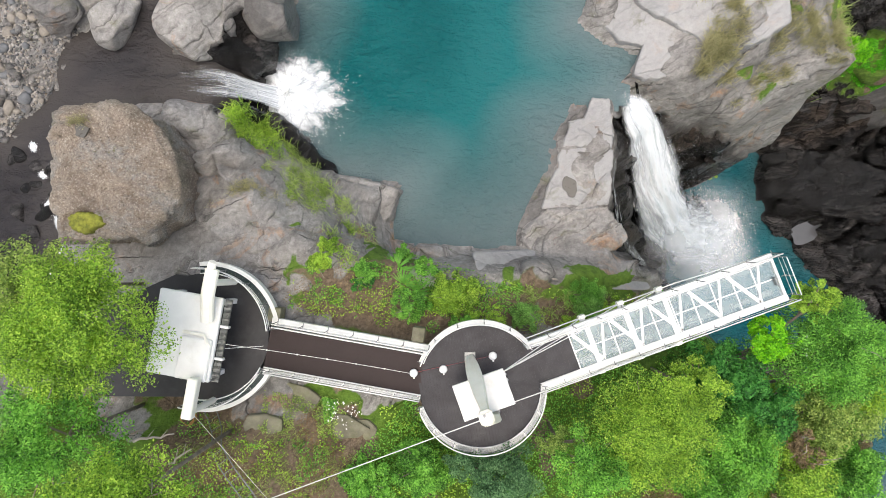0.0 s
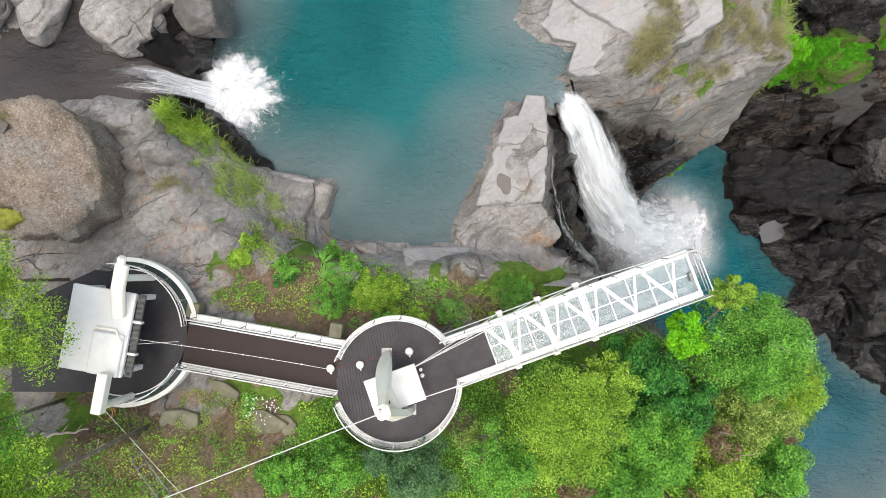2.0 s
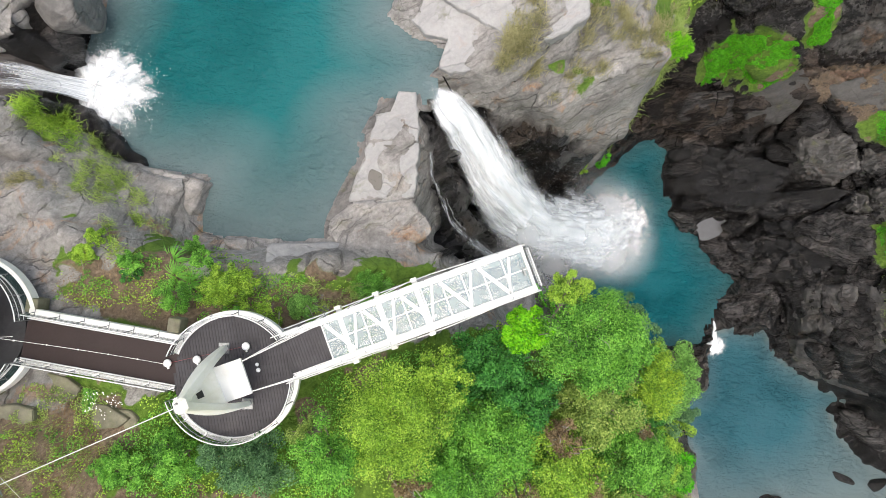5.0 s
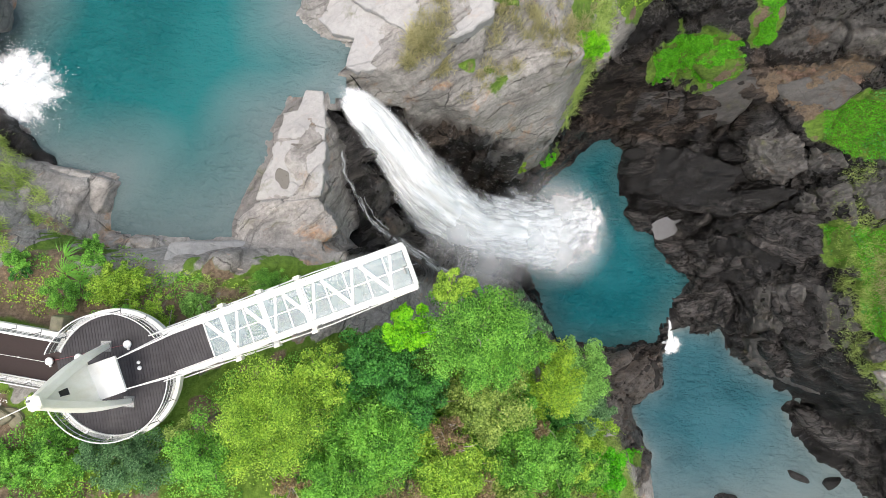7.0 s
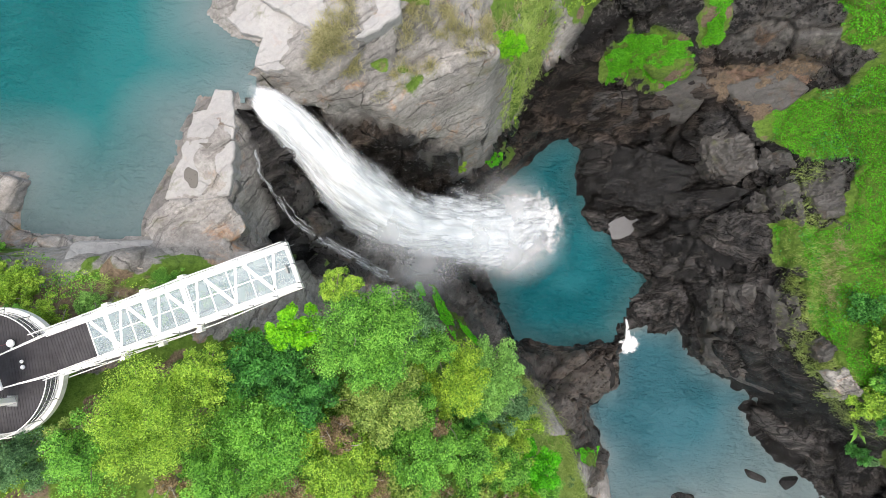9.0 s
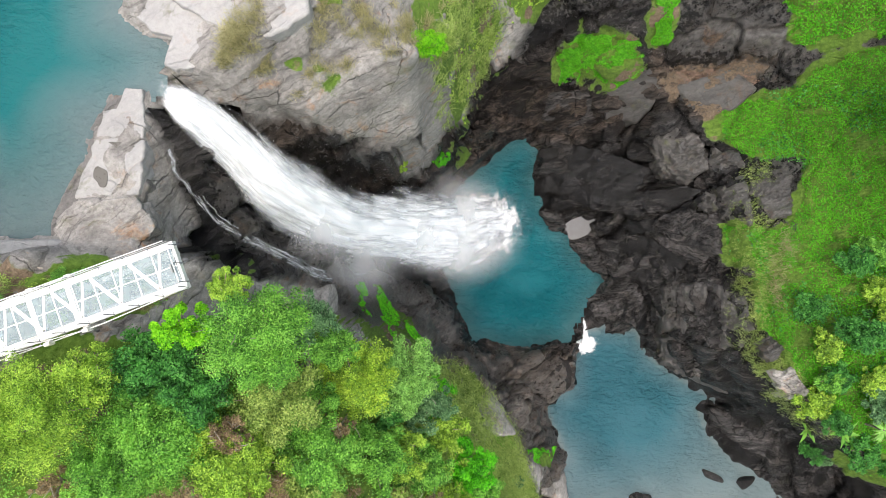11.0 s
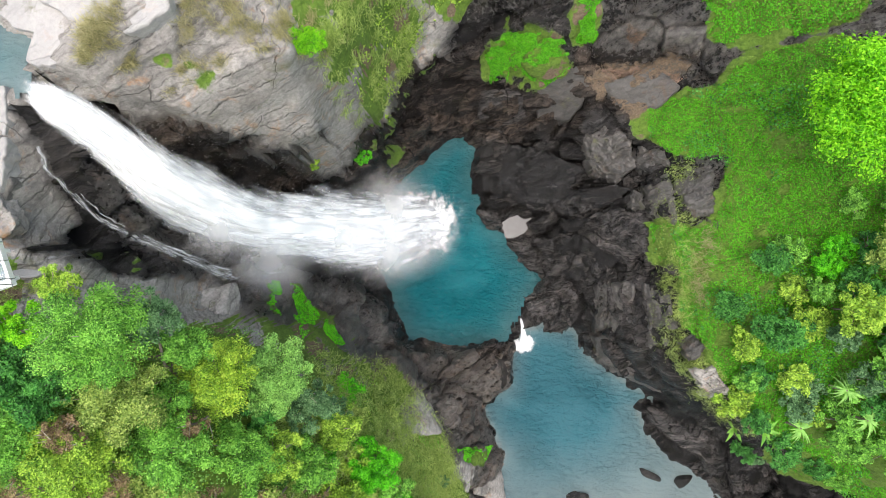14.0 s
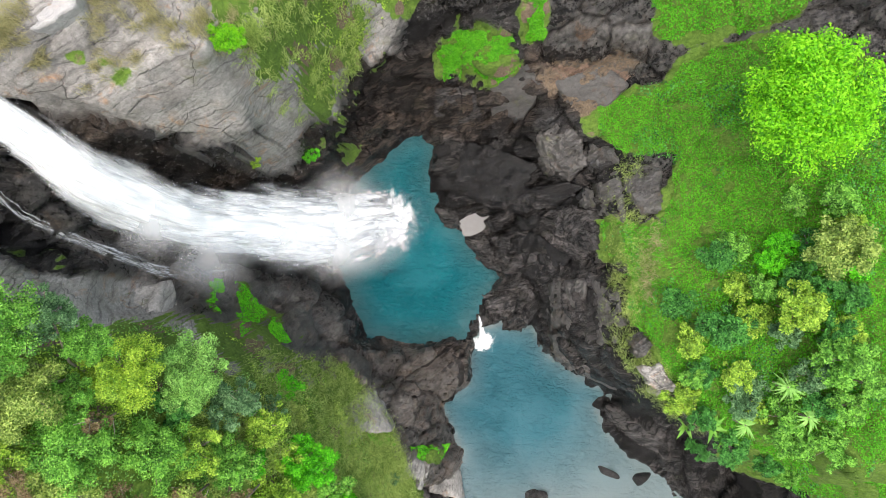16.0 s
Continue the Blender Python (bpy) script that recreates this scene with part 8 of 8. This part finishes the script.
def scatter(ring, n, seed, keep=None):
    """Random places on the ground inside an outline."""
    rng = np.random.RandomState(seed)
    xs, ys = [p[0] for p in ring], [p[1] for p in ring]
    x, y = rng.uniform(min(xs), max(xs), n * 3), rng.uniform(min(ys), max(ys), n * 3)
    ok = poly_dist(x, y, ring) < 0
    for water in (upper_pool, lower_pool, tail_pool, upper_river):
        ok &= poly_dist(x, y, water) > 0.2
    d1, d2 = np.hypot(x - RCX, y - RCY) < RR + 0.35, np.hypot(x - LCX, y - LCY) < LR + 0.6
    wx, wy = x - WALK_A.x, y - WALK_A.y
    along, across = wx * wd.x + wy * wd.y, wx * ws.x + wy * ws.y
    ok &= ~d1 & ~d2 & ~((along > -0.5) & (along < 7.8) & (np.abs(across) < 1.5))
    x, y = x[ok][:n], y[ok][:n]
    z = ground_z(x, y)
    if keep is not None:
        q = keep(np.stack([x, y, z], 1))
        x, y, z = x[q], y[q], z[q]
    return np.stack([x, y, z], 1)


def leaf_carpet(name, ring, n, leaf, height, mat, label, seed, patch=0.5, cut=-0.2, aspect=0.6, fuzz=2.6):
    """Low leaves over the ground in drifts of uneven height."""
    n, leaf = int(n * 1.5), leaf * 0.8
    p = scatter(ring, n, seed, lambda q: (fbm(q * patch, 3, seed) > cut) & (poly_dist(q[:, 0], q[:, 1], ring) + fuzz * fbm(q * 0.45, 3, seed + 9) < -0.15))
    rng = np.random.RandomState(seed + 1)
    drift = np.clip(0.5 + 0.9 * fbm(p * 0.9, 3, seed + 5), 0.05, 1.3)
    p[:, 2] += drift * height * rng.uniform(0.3, 1.0, len(p))
    nn = rng.normal(size=(len(p), 3)) * 0.45 + (0, 0, 1)
    nn /= np.linalg.norm(nn, axis=1)[:, None]
    v, f = leaf_set(p, nn, leaf, aspect, rng)
    return tagged(mesh_object(name, v, f, mat), label, "ground cover", kind="stuff")


near_bank = [(-9, -1.4), (-8, 0.6), (-5, 1.6), (-2, 1.0), (1, 0.1), (4, -0.7), (8, -1.0), (11.5, -1.2), (12.6, -1.7), (11, -2.4), (4, -3.2), (-2, -3.4), (-8, -2.2)]
west_strip = [(-12.6, 9.2), (-10.8, 8.2), (-8.8, 6.2), (-6.4, 3.8), (-4.6, 1.6), (-6, 0.6), (-8, 2.8), (-10.6, 5.4), (-12.4, 7.4)]
south_bank = [(-5.2, -8.4), (-4.4, -6.2), (-2, -6), (3, -7.5), (5, -5.6), (14, -3.2), (20, -5), (22, -11), (18, -14), (-5.5, -13)]
spur_slope = [(14, -3.2), (18.5, -4.6), (22, -5.8), (25.5, -9.2), (29, -12.6), (32.4, -18), (35.5, -24.5), (37, -33), (20, -33), (14, -12)]
meadow_ring = turf_zones[0]
leaf_carpet("undergrowth", near_bank, 9000, 0.12, 0.45, L_MID, "low mixed undergrowth on the bank", 300, 0.8, 0.12)
leaf_carpet("undergrowth", near_bank, 5000, 0.12, 0.5, L_YEL, "low yellow-green undergrowth on the bank", 301, 0.7, 0.1)
leaf_carpet("undergrowth", west_strip, 5500, 0.12, 0.35, L_YEL, "fresh undergrowth along the rock ledge", 302, 0.9, 0.0)
leaf_carpet("undergrowth", south_bank, 26000, 0.14, 0.6, L_MID, "dense undergrowth on the slope", 303, 0.5, -0.15)
leaf_carpet("undergrowth", south_bank, 12000, 0.15, 0.7, L_YEL, "yellow-green undergrowth on the slope", 304, 0.5, 0.05)
leaf_carpet("undergrowth", spur_slope, 26000, 0.24, 0.9, L_YEL, "dense undergrowth on the gorge slope", 305, 0.35, 0.0)
leaf_carpet("undergrowth", spur_slope, 24000, 0.2, 0.9, L_SOFT, "light green undergrowth on the gorge slope", 306, 0.35, -0.15)
leaf_carpet("meadow_cover", meadow_ring, 95000, 0.21, 0.3, L_MEADOW, "bright green creeping ground cover on the terrace", 307, 0.3, -0.6, 0.8)
leaf_carpet("meadow_cover", meadow_ring, 15000, 0.3, 0.5, L_DARK, "darker ground cover patches on the terrace", 308, 0.25, 0.08, 0.8)
for k, ring in enumerate(turf_zones[1:4]):
    leaf_carpet("moss_cushion", ring, 9000, 0.26, 0.5, L_MEADOW, "bright green cushion of creeping plants on the rock", 310 + k, 0.4, -0.5, 0.8)
for k, ring in enumerate(moss_streaks):
    leaf_carpet("moss_cushion", ring, 2600, 0.17, 0.3, L_TURF, "bright moss hanging in streaks on the dripping cliff", 340 + k, 0.5, -0.6, 0.7, 0.7)
leaf_carpet("moss_cushion", turf_zones[6], 9000, 0.3, 0.6, L_YEL, "green creepers on the cliff edge", 317, 0.35, -0.1, 0.6)
brow_ring = [(13.4, 12.6), (15.5, 11.8), (18.5, 11), (21, 12.8), (24.6, 13), (26.8, 13.2), (28.4, 16.5), (28.6, 22), (14, 22)]
grass_patch("dry_grass", scatter(brow_ring, 420, 320, lambda q: fbm(q * 0.8, 3, 77) > 0.2), 70, 0.7, L_DRY, "straw-coloured grass tufts on the cliff's brow", 320, 0.22)
grass_patch("dry_grass", scatter([(14.2, 12.0), (16.6, 12.2), (16.0, 14.2), (14.9, 14.2)], 20, 321), 110, 0.95, L_DRY, "large straw-coloured grass clump on the ledge", 321, 0.25)
grass_patch("cliff_grass", scatter([(26, 12.2), (28, 14.5), (31, 20), (33.5, 26), (30, 26), (27, 17)], 130, 322), 60, 1.1, L_GRASS, "long green grass hanging over the cliff edge", 322, 0.3)
grass_patch("slope_grass", scatter([(24, -7.6), (28.6, -11.2), (32.4, -14.6), (35.6, -20), (38.5, -30), (30, -30), (27, -17), (23.5, -11)], 1900, 323), 40, 0.85, L_GRASS, "long pale grass covering the gorge slope", 323, 0.45)
grass_patch("bank_grass", scatter(near_bank, 90, 324, lambda q: q[:, 0] > 3), 60, 0.7, L_GRASS, "long grass beside the skywalk", 324, 0.22)
grass_patch("bank_grass", scatter(west_strip, 90, 325), 80, 0.7, L_GRASS, "fresh grass tufts on the rock ledge", 325, 0.24)
grass_patch("ledge_ferns", scatter([(-12.7, 9.2), (-11.9, 9.3), (-10.9, 7.7), (-10.6, 6.6), (-11.6, 6.7), (-12.6, 8.2)], 34, 328), 90, 0.95, L_YEL, "long fresh grass and ferns above the cascade", 328, 0.25)
grass_patch("crack_grass", scatter([(-14.2, 3.2), (-13.9, 3.3), (-11.2, 4.9), (-8.8, 3.6), (-9.0, 3.3), (-11.2, 4.5)], 60, 329), 40, 0.4, L_DRY, "yellow grass growing in the cracks of the rock", 329, 0.13)
grass_patch("crest_grass", scatter([(59.6, 10), (62.4, 12), (62.6, 0), (61.6, -7), (66, -14), (71, -18), (69, -19), (62.5, -13.6), (59, -8), (59.4, 2)], 420, 326), 60, 0.6, L_GRASS, "long pale grass along the gorge's rim", 326, 0.4)
grass_patch("dry_grass", scatter([(61.5, 3), (64, 4), (64.5, -3), (62.5, -4)], 26, 327), 50, 0.9, L_DRY, "dry grass on the gorge's rim", 327, 0.4)
leaf_carpet("leaf_litter", near_bank, 6000, 0.09, 0.05, plain("brown_leaf_litter", (0.24, 0.17, 0.10), 0.9, 0, 0.5, 6), "brown fallen leaves on the bank", 330, 0.6, -0.3)
leaf_carpet("leaf_litter", [(51, 21.5), (57, 23), (61.5, 20.2), (59, 18.4), (54, 19.4)], 2600, 0.3, 0.06, plain("brown_shale_litter", (0.17, 0.115, 0.085), 0.9, 0, 0.5, 3), "brown broken shale on the rock terrace", 331, 0.5, -0.4)
leaf_carpet("leaf_litter", [(-13, -6.8), (-7, -6.4), (-5, -9), (-7, -12), (-13, -12)], 6000, 0.1, 0.05, plain("russet_leaf_litter", (0.19, 0.12, 0.055), 0.9, 0, 0.5, 6), "russet fallen leaves on the slope", 332, 0.6, -0.3)
leaf_carpet("slope_herbs", [(-14, -6.6), (-5.4, -7.6), (-4.4, -9), (-6, -13.5), (-14, -13.5)], 6000, 0.13, 0.4, L_MID, "low green herbs on the soil slope", 333, 0.7, 0.08)
leaf_carpet("slope_herbs", [(-14, -6.6), (-5.4, -7.6), (-4.4, -9), (-6, -13.5), (-14, -13.5)], 6000, 0.12, 0.35, L_YEL, "yellow-green herbs on the soil slope", 334, 0.8, 0.05)
grass_patch("slope_grass", scatter([(-13, -7), (-5.4, -7.6), (-4.6, -9), (-6.4, -12), (-13, -12)], 110, 335), 50, 0.4, L_OLIVE, "tufts of grass on the soil slope", 335, 0.22)
leaf_carpet("slope_herbs", [(-9.6, -5.6), (-4.6, -6.2), (-4.2, -8.2), (-9.6, -7.4)], 2600, 0.11, 0.25, L_OLIVE, "mossy herbs growing round the slabs", 336, 0.8, 0.02)


# ---- small things ----
def hose():
    bm = bmesh.new()
    z = float(ground_z(-13.2, -6.9)) + 0.06
    pts = []
    for i in range(90):
        a = i * 0.28
        r = 0.32 + 0.05 * math.sin(i * 0.37)
        pts.append((-13.2 + r * math.cos(a), -6.95 + r * math.sin(a), z + 0.004 * i + 0.03 * math.sin(i * 0.9)))
    tube(bm, pts, 0.025, 6)
    tagged(part("hose_coil", bm, plain("orange_hose", (0.45, 0.25, 0.07), 0.5), smooth_shade=True), "coiled orange hose lying below the gate", "hose")


hose()


def slope_ladder():
    """A light track of two rails and rungs lying down the slope."""
    a, b = Vector((-12.4, -6.4)), Vector((-9.2, -10.6))
    ob = thing("slope_ladder", pose(0, 0, 0), "thin grey metal ladder track lying on the slope", "ladder")
    d = (b - a).normalized()
    s = Vector((d.y, -d.x)) * 0.28
    for sg in (1, -1):
        bm = bmesh.new()
        tube(bm, [(*(a.lerp(b, t / 8) + s * sg), float(ground_z(*(a.lerp(b, t / 8)))) + 0.25) for t in range(9)], 0.03, 6)
        part("rail", bm, M_STEEL, ob)
    for k in range(11):
        c = a.lerp(b, (k + 0.5) / 11)
        z = float(ground_z(c.x, c.y)) + 0.25
        bm = bmesh.new()
        tube(bm, [(*(c - s), z), (*(c + s), z)], 0.018, 5)
        part("rung", bm, M_STEEL, ob)


slope_ladder()
cable("gate_stay", "pale wire from the gate beam down the slope", (-11.9, -6.0, 2.5), (-8.2, -11.0, float(ground_z(-8.2, -11.0))), 0.011)


def fallen_branch(x, y, turn, length, seed):
    rng = random.Random(seed)
    z = float(ground_z(x, y)) + 0.12
    ob = thing("fallen_branch", pose(x, y, z, 0, 0, turn), "pale bare branch lying on the leaf litter", "branch", "fallen branches")
    pts = [(length * t / 6, rng.uniform(-0.08, 0.08), rng.uniform(0, 0.08)) for t in range(7)]
    bm = bmesh.new()
    tube(bm, pts, 0.07, 7, 0.45)
    part("stem", bm, M_TWIG, ob)
    for k in (2, 4):
        bm = bmesh.new()
        tube(bm, [pts[k], (pts[k][0] + 0.4, pts[k][1] + rng.choice((-0.35, 0.35)), pts[k][2] + 0.05)], 0.025, 5, 0.4)
        part("twig", bm, M_TWIG, ob)


fallen_branch(-15.0, -7.6, 8, 1.9, 1)
fallen_branch(-13.2, -8.6, 35, 1.2, 2)
fallen_branch(4.6, 0.2, -40, 1.0, 3)


def concrete_slab(x, y, w, d, turn, label):
    rng = random.Random(int(abs(x * 31 + y * 7)))
    bm = bmesh.new()
    slab(bm, [(math.cos(a) * w * rng.uniform(0.75, 1.1), math.sin(a) * d * rng.uniform(0.75, 1.1)) for a in [0.3 + 2 * math.pi * i / 7 for i in range(7)]], -0.5, 0.0)
    bmesh.ops.bevel(bm, geom=list(bm.edges), offset=0.04, segments=2, affect="EDGES")
    ob = part("concrete_slab", bm, M_CONC)
    ob.matrix_basis = pose(x, y, float(ground_z(x, y)) + 0.04, rng.uniform(-4, 4), rng.uniform(-4, 4), turn)
    tagged(ob, label, "slab", "slabs below the bridge")


for x, y, w, d, a in ((-8.0, -6.0, 1.3, 0.8, -10), (-6.2, -7.3, 1.7, 0.7, -12), (-9.4, -7.1, 1.1, 0.7, 5), (-4.9, -7.6, 0.9, 0.6, -8)):
    concrete_slab(x, y, w, d, a, "mossy flat concrete slab below the footbridge")
for x, y in ((-2.05, -2.9), (-9.0, -1.95)):
    bm = bmesh.new()
    box(bm, (-0.3, -0.35, -0.8), (0.3, 0.35, 0.12), 0.04, pose(x, y, -0.1, 0, 0, -8))
    tagged(part("concrete_block", bm, M_CONC), "weathered concrete block beside the footbridge", "block", "bridge blocks")


def white_flowers():
    p = scatter([(-6.5, -6.1), (-5.2, -6.2), (-4.7, -7.0), (-5.6, -7.5), (-6.6, -7.0)], 75, 500)
    rng = np.random.RandomState(4)
    p[:, 2] += rng.uniform(0.2, 0.45, len(p))
    v, f = leaf_set(p, np.tile((0.0, 0.0, 1.0), (len(p), 1)), 0.07, 0.9, rng)
    tagged(mesh_object("white_flowers", v, f, plain("white_petal", (0.8, 0.8, 0.78), 0.6)), "small white flowers on a low bush", "flowers", kind="stuff")
    leaf_carpet("flower_bush", [(-6.8, -6.0), (-4.7, -6.3), (-4.6, -7.4), (-6.6, -7.2)], 1800, 0.12, 0.4, L_MID, "low dark bush with white flowers", 501, 0.5, -0.8)


white_flowers()


def puddle(x, y, z, rx, ry, turn, label, seed, mat=None):
    n = 40
    rng = random.Random(seed)
    ph = [rng.uniform(0, 6) for _ in range(3)]
    bm = bmesh.new()
    slab(bm, [(math.cos(a) * rx * (1 + 0.16 * math.sin(3 * a + ph[0]) + 0.1 * math.sin(5 * a + ph[1])), math.sin(a) * ry * (1 + 0.14 * math.sin(2 * a + ph[2]))) for a in [2 * math.pi * i / n for i in range(n)]], -0.1, 0.0)
    ob = part("puddle", bm, mat or M_PUDDLE)
    ob.matrix_basis = pose(x, y, z, 0, 0, turn)
    tagged(ob, label, "puddle", "rock puddles")


M_PUDDLE = plain("still_brown_puddle", (0.085, 0.078, 0.066), 0.3, 0, 0.1, 0.6, 0.001)
puddle(-18.5, 7.0, 0.3, 0.32, 0.34, 10, "small dark puddle on the huge boulder", 7)
grass_patch("boulder_grass", [(-19.0 + 0.12 * k, 7.4 + 0.1 * (k % 3), 0.22) for k in range(7)], 40, 0.4, L_DRY, "dry tuft of grass on the huge boulder", 337, 0.12)
puddle(6.6, 5.3, -7.8, 0.42, 0.6, 20, "shallow brown puddle on the flat rock ledge", 1)
puddle(7.9, 7.2, -7.74, 0.7, 0.2, -12, "long shallow puddle on the flat rock ledge", 2)
puddle(44.8, 5.4, -51.55, 2.0, 1.5, 32, "still pale pool among black rocks", 3, plain("still_sky_grey_pool", (0.06, 0.061, 0.066), 0.14, 0, 0.12, 0.5, 0.001))


def rapids():
    """Broken white water where the river squeezes past the huge boulder."""
    for k, (x, y, rx, ry) in enumerate(((-22.6, 6.6, 0.6, 1.0), (-22.3, 4.9, 0.7, 0.9), (-22.9, 8.2, 0.5, 0.7), (-22.4, 2.9, 0.8, 0.5), (-23.5, 5.6, 0.5, 0.9), (-22.2, 1.4, 0.7, 0.6), (-23.2, 3.8, 0.6, 0.9), (-22.9, 0.2, 0.6, 0.5), (-24.2, 7.2, 0.4, 0.7))):
        splash("river_rapid", x, y, RIVER, rx * 0.85, 0.08, "broken white water between the river stones", 30 + k, 0.7, 25 * k, 2, 60)


rapids()
